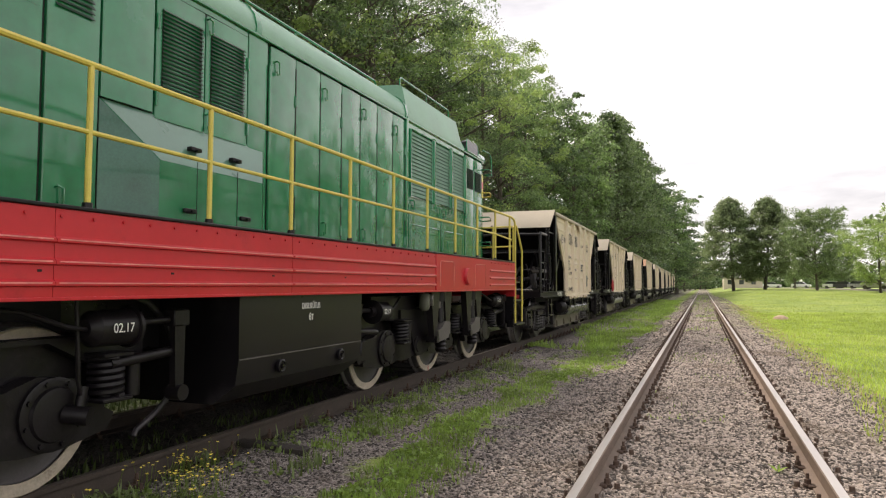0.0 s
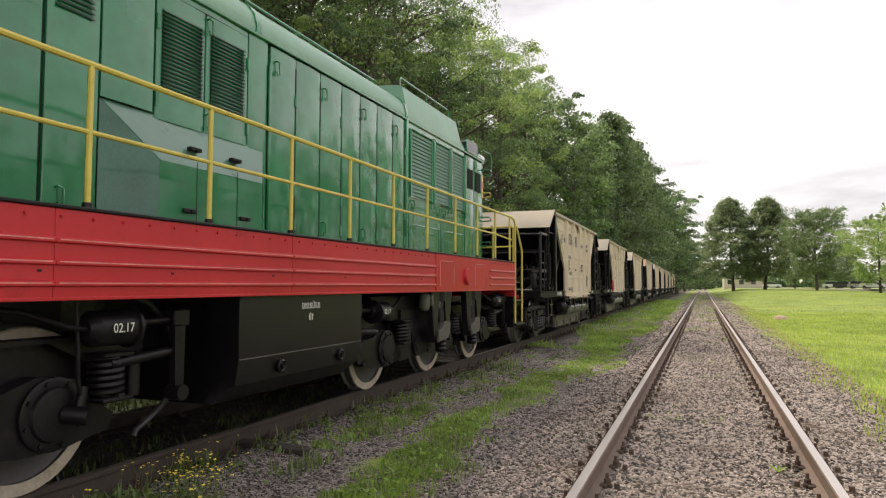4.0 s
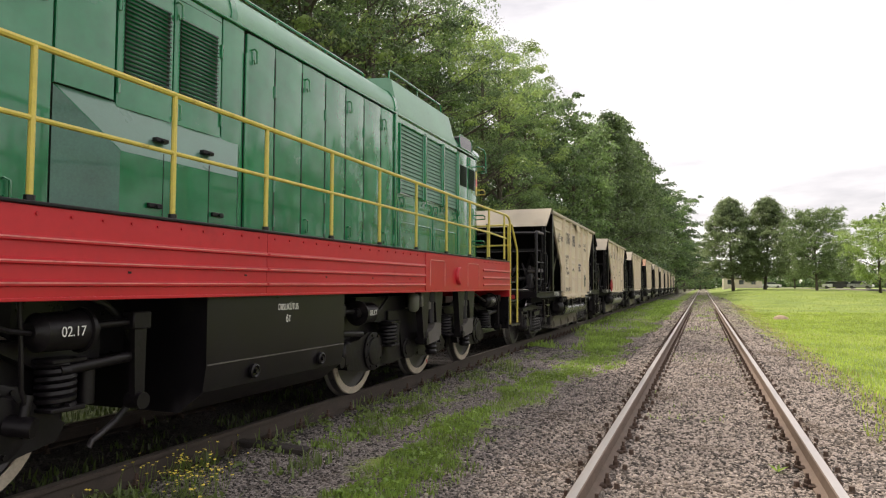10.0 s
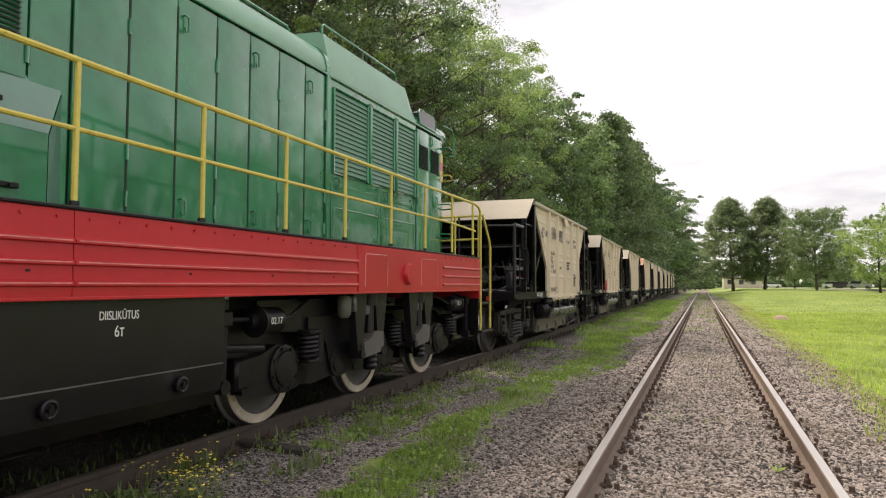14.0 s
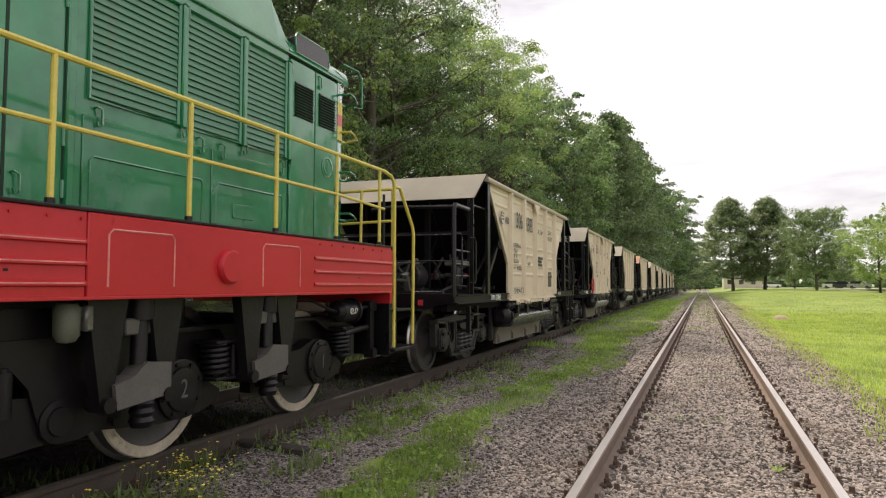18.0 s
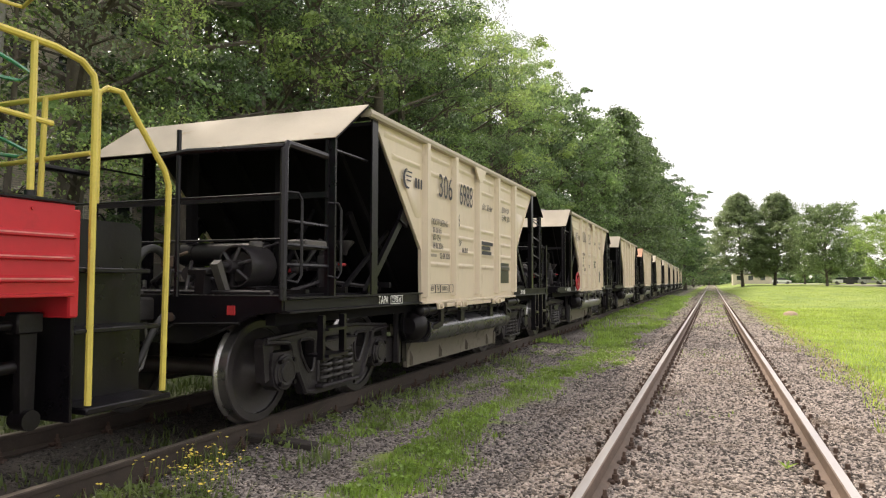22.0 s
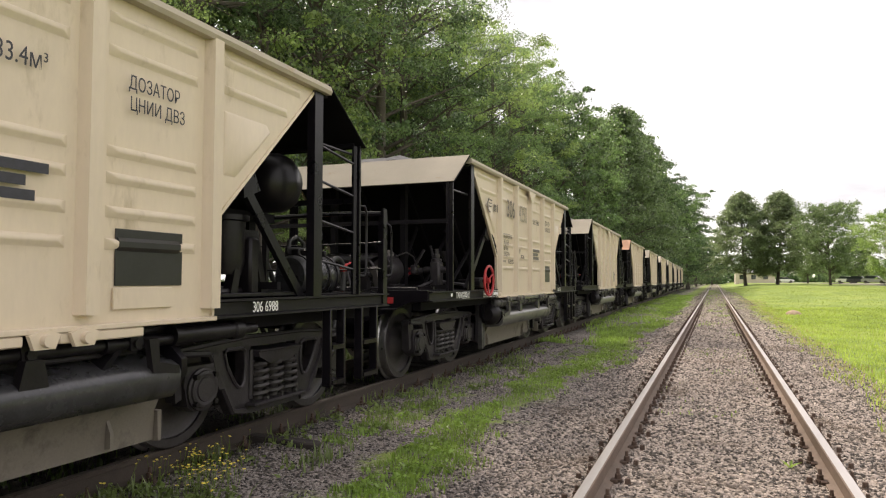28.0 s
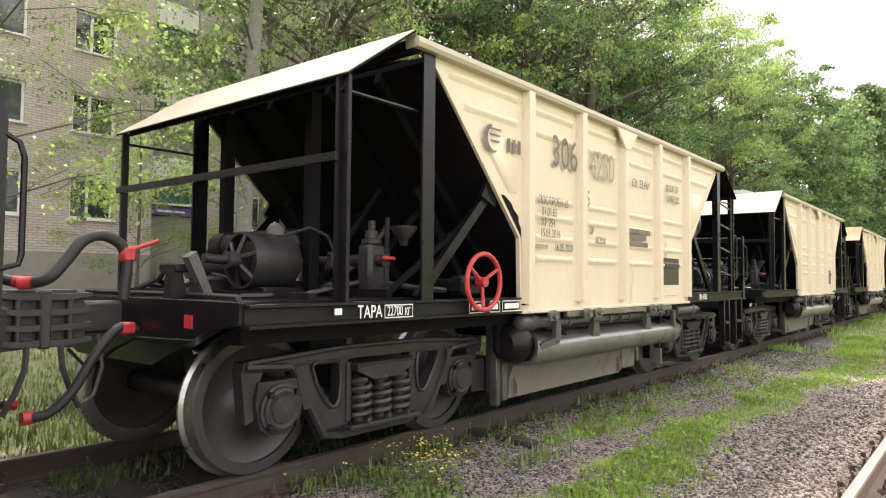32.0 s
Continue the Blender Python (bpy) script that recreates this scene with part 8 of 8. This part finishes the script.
def car(colour, label, group="cars on the far road"):
    c = thing("car", label, "car", group)
    body = Geo().prism([(-2.1, 0.3), (2.1, 0.3), (2.15, 0.55), (2.05, 0.8), (1.2, 0.92), (-1.9, 0.98), (-2.12, 0.75)], -0.85, 0.85, "y")
    part("body", body, CAR_PAINT[colour], c)
    part("cabin", Geo().prism([(-1.75, 0.95), (1.1, 0.92), (0.45, 1.42), (-1.2, 1.46)], -0.74, 0.74, "y"), PANE, c, "dark car windows")
    part("car_roof", Geo().prism([(-1.25, 1.44), (0.5, 1.40), (0.4, 1.46), (-1.15, 1.49)], -0.72, 0.72, "y"), CAR_PAINT[colour], c)
    for x in (-1.3, 1.3):
        for s in (-1, 1):
            wh = part("wheel", Geo().lathe([(-0.1, 0.0), (-0.1, 0.3), (0.1, 0.3), (0.1, 0.0)], (x, s * 0.78, 0.31), "y", 16), HOSE, c)
            part("rim", Geo().lathe([(s * 0.1, 0.19), (s * 0.11, 0.0)], (x, s * 0.78, 0.31), "y", 12), GREYBOX, wh)
    for s in (-1, 1):
        part("headlight", Geo().box(2.02, 2.12, s * 0.6 - 0.15, s * 0.6 + 0.15, 0.6, 0.72, 0.02), FRAME_WHITE, c)
    return c


for col, a, d, tn in (("white", 9.05, 163, -20), ("dark", 9.75, 158, -20), ("silver", 10.7, 150, -24), ("white", 4.95, 196, 5)):
    c = car(col, col + " parked car beside the far road")
    px, py = right_at(a, d)
    c.matrix_basis = Matrix.Translation((px, py, zr)) @ pose(0, 0, 0, 0, 0, tn)
for col, x, y, tn in (("grey", -17.2, 13.6, 90), ("silver", -19.2, 13.3, 90)):
    c = car(col, col + " car parked before the brick flats", "cars before the flats")
    c.matrix_basis = Matrix.Translation((x, y, 0.80)) @ pose(0, 0, 0, 0, 0, tn)
    for s in (-1, 1):
        part("tail_light", Geo().box(-2.14, -2.02, s * 0.72 - 0.08, s * 0.72 + 0.08, 0.62, 0.84, 0.02), RED_PART, c, "red tail light")
car_near = car("silver", "silver car driving along the far road")
car_far = car("white", "white car driving along the far road")


# ---- ballast stones, grass and weeds ----
def height_at(xs, ys):
    return np.array([ground_z(float(a), float(b)) for a, b in zip(xs, ys)])


def stones(name, n, x0, x1, y0, y1, size, seed, material, label, keep=None, power=1.6):
    """Crushed stones: bent eight-sided lumps, all in one mesh."""
    rng = np.random.default_rng(seed)
    x = rng.uniform(x0, x1, n)
    y = y0 + (y1 - y0) * rng.uniform(0, 1, n) ** power
    if keep is not None:
        k = keep(x, y, rng)
        x, y = x[k], y[k]
    n = len(x)
    c = np.stack([x, y, height_at(x, y)], axis=1)
    s = size * rng.uniform(0.5, 1.35, (n, 1)) * (1 + 0.018 * np.clip(y[:, None] - 5, 0, 60))
    octa = np.array([[-1, 0, 0], [0, -1, 0], [1, 0, 0], [0, 1, 0], [0.15, 0.1, 0.9], [0, 0, -0.9]]) * 0.85
    v = octa[None] + rng.uniform(-0.3, 0.3, (n, 6, 3))
    v *= np.stack([rng.uniform(0.7, 1.35, n), rng.uniform(0.7, 1.35, n), rng.uniform(0.45, 0.9, n)], axis=1)[:, None, :]
    # turn each about two axes
    a, b = rng.uniform(0, 6.28, n), rng.normal(0, 0.45, n)
    ca, sa, cb, sb = np.cos(a)[:, None], np.sin(a)[:, None], np.cos(b)[:, None], np.sin(b)[:, None]
    X, Y, Z = v[..., 0], v[..., 1], v[..., 2]
    Y, Z = Y * cb - Z * sb, Y * sb + Z * cb
    X, Y = X * ca - Y * sa, X * sa + Y * ca
    v = np.stack([X, Y, Z], axis=2) * s[:, None, :] + c[:, None, :]
    faces = np.array([[0, 1, 4], [1, 2, 4], [2, 3, 4], [3, 0, 4], [1, 0, 5], [2, 1, 5], [3, 2, 5], [0, 3, 5]])
    f = (faces[None] + (np.arange(n) * 6)[:, None, None]).reshape(-1, 3)
    return tagged(new(name, raw_mesh(name, v.reshape(-1, 3), f, material)), label, "gravel", kind="stuff")


def grass_amount(x, y):
    """How much grass grows between the tracks."""
    r = noise.noise((x * 1.1, y * 0.55, 3.3)) * 0.5 + noise.noise((x * 3.1, y * 2.0, 7)) * 0.35
    mid = -2.35 + 0.012 * max(0, y - 6) + 0.22 * math.sin(y * 0.55)
    wide = 0.50 + 0.032 * max(0, min(y, 30) - 4)
    core = 1 - abs(x - mid) / wide
    rail = 0.75 - abs(x + 3.25) / 0.5 if 5.5 < y < 10.5 else -1
    edge = 0.22 - abs(x + 3.45) / 0.3
    return max(core, rail, edge) + r + 0.45 * noise.noise((x * 5.2, y * 4.0, 21))


GRAVEL = mat("grey_ballast_stone", (0.215, 0.183, 0.160), 0.85, vary=0.75, scale=3, fine=25, bump=0.25, bump_scale=60, per_island=1.15, dirt=(0.13, 0.098, 0.072), dirt_amount=0.42, dirt_scale=0.7)
GRAVEL_DARK = mat("dark_dusty_gravel", (0.146, 0.130, 0.121), 0.9, vary=0.75, scale=3, fine=25, bump=0.25, bump_scale=60, per_island=1.5, dirt=(0.09, 0.072, 0.058), dirt_amount=0.4, dirt_scale=0.7)
rails_free = lambda x, y, rng: (np.abs(np.abs(x) - 0.796) > 0.10) & (rng.uniform(0, 1, len(x)) < (x + 2.2) / 1.1)
stones("ballast", 92000, -2.2, 2.35, 2.6, 18, 0.021, 1, GRAVEL, "grey crushed ballast stones between the rails", rails_free)


stones("ballast", 26000, -2.2, 2.5, 17, 115, 0.026, 6, GRAVEL, "grey crushed ballast stones farther along the free track", lambda x, y, rng: rails_free(x, y, rng) & (rng.uniform(0, 1, len(x)) < (118 - y) / 70), 1.6)


def between_keep(x, y, rng):
    g = np.array([grass_amount(float(a), float(b)) for a, b in zip(x, y)])
    return (g < rng.uniform(-0.1, 0.6, len(x))) & (np.abs(x + 4.018) > 0.12) & (rng.uniform(0, 1, len(x)) < (-0.95 - x) / 1.0)


stones("loose_gravel", 56000, -4.0, -0.95, 1.6, 18, 0.0165, 2, GRAVEL_DARK, "grey loose gravel between the tracks", between_keep)


# the black holds oil and painted-in shade from the train above
GRAVEL_OILY_SHADED = mat("oily_black_gravel", (0.050, 0.044, 0.040), 0.8, vary=0.7, scale=3, fine=25, bump=0.25, bump_scale=60, per_island=1.6)
stones("loose_gravel", 18000, -6.4, -4.1, 1.4, 18, 0.018, 9, GRAVEL_OILY_SHADED, "oily gravel between the rails, darkened for shade under the train", lambda x, y, rng: np.abs(x + 5.61) > 0.12)


def blades(name, xs, ys, rng, tall, wide, material, label, category="grass", droop=0.5):
    """Bent three-cornered blades, two pieces each, in one mesh."""
    n = len(xs)
    base = np.stack([xs, ys, height_at(xs, ys) - 0.01], axis=1)
    h = tall * rng.uniform(0.45, 1.3, (n, 1))
    a = rng.uniform(0, 6.28, n)
    d = np.stack([np.cos(a), np.sin(a), np.zeros(n)], axis=1)
    side = np.stack([-np.sin(a), np.cos(a), np.zeros(n)], axis=1) * wide * rng.uniform(0.6, 1.4, (n, 1))
    lean = d * h * rng.uniform(0.1, droop, (n, 1))
    up = np.array([[0, 0, 1.0]])
    v = np.stack([base - side, base + side, base + side * 0.75 + lean * 0.35 + up * h * 0.6, base - side * 0.75 + lean * 0.35 + up * h * 0.6,
                  base + lean + up * h + side * 0.1, base + lean + up * h - side * 0.1], axis=1).reshape(-1, 3)
    q = np.arange(n)[:, None] * 6
    f = np.concatenate([q + [0, 1, 2, 3], q + [3, 2, 4, 5]])
    return tagged(new(name, raw_mesh(name, v, f, material)), label, category, kind="stuff")


def scatter(n, x0, x1, y0, y1, seed, amount, power=1.5):
    rng = np.random.default_rng(seed)
    x = rng.uniform(x0, x1, n)
    y = y0 + (y1 - y0) * rng.uniform(0, 1, n) ** power
    g = np.array([amount(float(a), float(b)) for a, b in zip(x, y)])
    k = g > rng.uniform(0.05, 0.75, n)
    return x[k], y[k], rng


x, y, rng = scatter(85000, -3.9, -1.4, 3.2, 24, 31, lambda a, b: grass_amount(a, b) - 0.26 + 0.55 * noise.noise((a * 2.4, b * 1.2, 12)) - 0.3 * max(0, noise.noise((a * 6, b * 5, 1))))
blades("grass_strip", x, y, rng, 0.055, 0.006, GRASS, "green grass growing between the tracks")
# low broad-leaved weeds in rosettes among the grass and along the rusty rail
for seed, n, x0, x1, y0, y1, amount, label in ((51, 3600, -3.4, -1.5, 3.2, 20, lambda a, b: grass_amount(a, b) - 0.55, "low broad-leaved weeds among the grass between the tracks"),
                                               (52, 1700, -3.95, -2.9, 3.4, 15, lambda a, b: 0.02 + 0.9 * noise.noise((a * 2.6, b * 1.5, 33)), "leafy weeds along the rusty rail")):
    x, y, rng = scatter(n, x0, x1, y0, y1, seed, amount)
    tips = np.stack([x, y, height_at(x, y) + 0.035], axis=1)
    v, f = leaf_cloud(rng, tips, 11, 0.085, 0.024, 0.7, 0.3, 0.7)
    tagged(new("leafy_weeds", raw_mesh("leafy_weeds", v, f, GRASS if seed == 51 else GRASS_DRY)), label, "weeds", kind="stuff")
x, y, rng = scatter(22000, -4.3, -1.2, 16, 75, 32, lambda a, b: 0.16 + 0.02 * (min(b, 36) - 14) + 0.9 * noise.noise((a * 0.9, b * 0.25, 2)) - max(0, a + 1.9) * 1.2, 1.7)
blades("grass_strip", x, y, rng, 0.10, 0.014, GRASS, "green grass growing between the tracks far off")
x, y, rng = scatter(7000, -4.45, -3.0, 3.0, 13, 33, lambda a, b: 0.12 + 1.1 * noise.noise((a * 2.2, b * 1.3, 9)) - max(0, -a - 3.95) * 0.8)
blades("weeds", x, y, rng, 0.12, 0.008, GRASS_DRY, "tall weeds along the rusty rail", "weeds", 0.8)
right_edge = lambda a, b: (a - 1.48 - 0.006 * min(b, 25)) * 1.1 + 0.7 * noise.noise((a * 1.2, b * 0.7, 4)) + 0.4 * noise.noise((a * 4.0, b * 3.0, 14))
x, y, rng = scatter(9000, -0.72, 0.72, 20, 110, 46, lambda a, b: 0.02 + 0.006 * (b - 20) + 0.55 * noise.noise((a * 1.1, b * 0.5, 8)))
blades("grass_between_rails", x, y, rng, 0.07, 0.012, GRASS, "thin grass between the rails far off")
x, y, rng = scatter(90000, 1.5, 12.0, 5.0, 45, 34, right_edge, 1.8)
blades("field_grass", x, y, rng, 0.08, 0.008, GRASS_FIELD, "green grass of the field", "grass")
x, y, rng = scatter(60000, 2.0, 34.0, 28, 130, 44, lambda a, b: 0.55 + 0.5 * noise.noise((a * 0.15, b * 0.08, 4)), 1.5)
blades("field_grass", x, y, rng, 0.04, 0.03, GRASS_FIELD, "green grass farther off in the field", "grass")
x, y, rng = scatter(36000, 1.1, 6.0, 3.6, 60, 45, lambda a, b: 0.55 - abs(a - 1.95 - 0.012 * b) / (0.5 + 0.03 * b) + 0.5 * noise.noise((a * 1.2, b * 0.6, 14)), 1.5)
blades("dry_grass", x, y, rng, 0.07, 0.008, STRAW, "dry straw at the edge of the field", "grass")
x, y, rng = scatter(2500, -0.7, 0.7, 8, 40, 35, lambda a, b: 0.5 * noise.noise((a * 0.9, b * 0.8, 8)) + 0.05 + (0.5 if 14 < b < 16 else 0))
blades("grass_between_rails", x, y, rng, 0.05, 0.006, GRASS, "sparse grass between the rails")
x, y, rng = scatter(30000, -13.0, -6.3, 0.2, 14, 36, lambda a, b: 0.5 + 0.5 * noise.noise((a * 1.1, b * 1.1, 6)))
blades("grass_left", x, y, rng, 0.10, 0.010, GRASS_SHADED, "green grass beyond the train")

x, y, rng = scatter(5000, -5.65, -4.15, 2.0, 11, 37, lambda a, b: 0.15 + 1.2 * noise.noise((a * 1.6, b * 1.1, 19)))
blades("weeds", x, y, rng, 0.09, 0.010, GRASS_SHADED, "low weeds between the rails under the train", "weeds", 0.8)

# yellow flowers by the rail
rng = np.random.default_rng(40)
n = 130
fx = np.concatenate([rng.normal(-3.42, 0.11, n // 2), rng.normal(-3.80, 0.16, n - n // 2)])
fy = np.concatenate([rng.normal(3.95, 0.12, n // 2), rng.normal(4.12, 0.30, n - n // 2)])
fz = height_at(fx, fy)
st, pt = Geo(), Geo()
for a, b, c in zip(fx, fy, fz):
    h = rng.uniform(0.08, 0.21)
    dx, dy = rng.normal(0, 0.03, 2)
    st.add([(a - 0.002, b, c), (a + 0.002, b, c), (a + dx + 0.0015, b + dy, c + h), (a + dx - 0.0015, b + dy, c + h)], [(0, 1, 2, 3)])
    p = Vector((a + dx, b + dy, c + h))
    k = 6
    r = rng.uniform(0.009, 0.015)
    t0 = rng.uniform(0, 6)
    pt.add([p + Vector((0, 0, 0.004))] + [p + Vector((r * math.cos(t0 + i * 6.283 / k), r * math.sin(t0 + i * 6.283 / k), rng.uniform(-0.004, 0.006))) for i in range(k)], [(0, i + 1, (i + 1) % k + 1) for i in range(k)])
fl = tagged(part("yellow_flowers", pt, PETAL, None, "", 0), "small yellow wildflowers beside the rusty rail", "flowers", kind="stuff")
tagged(part("flower_stalks", st, GRASS, None, "", 0), "thin green stalks of wildflowers", "flowers", kind="stuff")
# broad-leaved plant between the rails, stones in the field
pl = Geo()
for k in range(5):
    t = k * 1.3
    pl.add([(0, 0, 0), (0.05 * math.cos(t) - 0.02 * math.sin(t), 0.05 * math.sin(t) + 0.02 * math.cos(t), 0.05), (0.12 * math.cos(t), 0.12 * math.sin(t), 0.075), (0.05 * math.cos(t) + 0.02 * math.sin(t), 0.05 * math.sin(t) - 0.02 * math.cos(t), 0.05)], [(0, 1, 2, 3)])
p = tagged(part("plantain", pl, GRASS, None, "", 0), "small broad-leaved weed beside the rail", "weed")
p.matrix_basis = pose(0.53, 6.1, -0.175) @ Matrix.Scale(0.68, 4)
EARTH = mat("bare_tan_earth", (0.36, 0.27, 0.19), 0.95, vary=0.4, scale=4, bump=0.5, bump_scale=12)
for px, py, s in ((3.55, 37.0, 0.28), (4.9, 16.5, 0.2)):
    b = tagged(part("hummock", Geo().lathe([(0.35, 0.0), (0.32, 0.35), (0.2, 0.75), (0.0, 1.0), (-0.1, 1.05)], (0, 0, 0), "z", 14), EARTH), "low bare earth hummock in the grass", "hummock")
    b.matrix_basis = Matrix.Translation((px, py, ground_z(px, py))) @ Matrix.Diagonal((s * 1.4, s * 1.1, s * 2.3, 1))


# ---- movement ----
# distance of the locomotive's inner axle along the track, second by second
RUN = [(0.0, 7.682), (4.0, 7.682), (5.5, 7.681), (6.0, 7.679), (6.5, 7.674), (7.0, 7.662), (7.5, 7.638), (8.0, 7.600), (8.5, 7.551), (9.0, 7.491), (9.5, 7.410), (10.0, 7.312), (10.5, 7.179), (11.0, 7.018), (11.5, 6.831), (12.0, 6.612),
       (12.5, 6.367), (13.0, 6.089), (13.5, 5.785), (14.0, 5.459), (14.5, 5.105), (15.5, 4.335), (16.5, 3.50), (17.0, 3.048), (18.0, 2.100), (19.0, 1.098), (20.0, 0.050), (21.0, -1.058), (22.0, -2.232), (23.0, -3.440),
       (24.0, -4.690), (25.0, -5.993), (26.0, -7.330), (27.0, -8.700), (28.0, -10.09), (29.0, -11.465), (30.0, -12.84), (31.0, -14.26), (32.0, -15.70)]


def run_at(t):
    """Smooth curve through RUN."""
    for i in range(len(RUN) - 1):
        if t <= RUN[i + 1][0]:
            break
    (t0, a), (t1, b) = RUN[i], RUN[i + 1]
    ta, va = RUN[max(0, i - 1)]
    tb, vb = RUN[min(len(RUN) - 1, i + 2)]
    h = t1 - t0
    m0 = (b - va) / (t1 - ta) if i else 0.0
    m1 = (vb - a) / (tb - t0)
    u = (t - t0) / h
    return (2 * u ** 3 - 3 * u ** 2 + 1) * a + (u ** 3 - 2 * u ** 2 + u) * h * m0 + (-2 * u ** 3 + 3 * u ** 2) * b + (u ** 3 - u ** 2) * h * m1


def motions():
    times = [0.0, 4.0] + [5.0 + 0.5 * i for i in range(30)] + [20.0 + 0.4 * i for i in range(31)]
    places = [run_at(t) for t in times]
    walk(loco, [(t, on_track(s)) for t, s in zip(times, places)])
    for ws, y in loco_wheels:
        walk(ws, [(t, pose(0, y, 0.525, math.degrees((places[0] - s) / 0.525))) for t, s in zip(times, places)])
    for k, w in enumerate(train):
        c = WAGON_FIRST + k * WAGON_PITCH
        walk(w, [(t, on_track(s + c)) for t, s in zip(times, places)])
        for ws in w.children:
            if ws.name.startswith("wheelset"):
                y = ws.matrix_basis.translation.y
                walk(ws, [(t, pose(0, y, 0.475, math.degrees((places[0] - s) / 0.475))) for t, s in zip(times, places)])


    # two cars on the far road
    (ax, ay), (bx, by) = right_at(11.6, 124), right_at(28, 98)
    walk(car_near, [(0.0, pose(ax, ay, zr + 0.03, 0, 0, -24)), (1.0, pose(ax + 2.6, ay - 1.2, zr + 0.03, 0, 0, -24)), (5.0, pose(bx, by, zr + 0.03, 0, 0, -20)), (32.0, pose(bx + 9, by - 2.8, zr + 0.02, 0, 0, -18))])
    (ax, ay), (cx, cy) = right_at(6.9, 186), right_at(9.0, 160)
    walk(car_far, [(0.0, pose(ax, ay, zr + 0.03, 0, 0, -20)), (1.0, pose(ax + 1.0, ay - 0.6, zr + 0.03, 0, 0, -20)), (3.0, pose(cx - 1, cy + 1, zr + 0.03, 0, 0, -22)), (6.0, pose(bx - 10, by + 4, zr + 0.03, 0, 0, -20)), (9.0, pose(bx + 2, by - 0.6, zr + 0.02, 0, 0, -18)), (32.0, pose(bx + 3, by - 1, zr + 0.02, 0, 0, -18))])


motions()
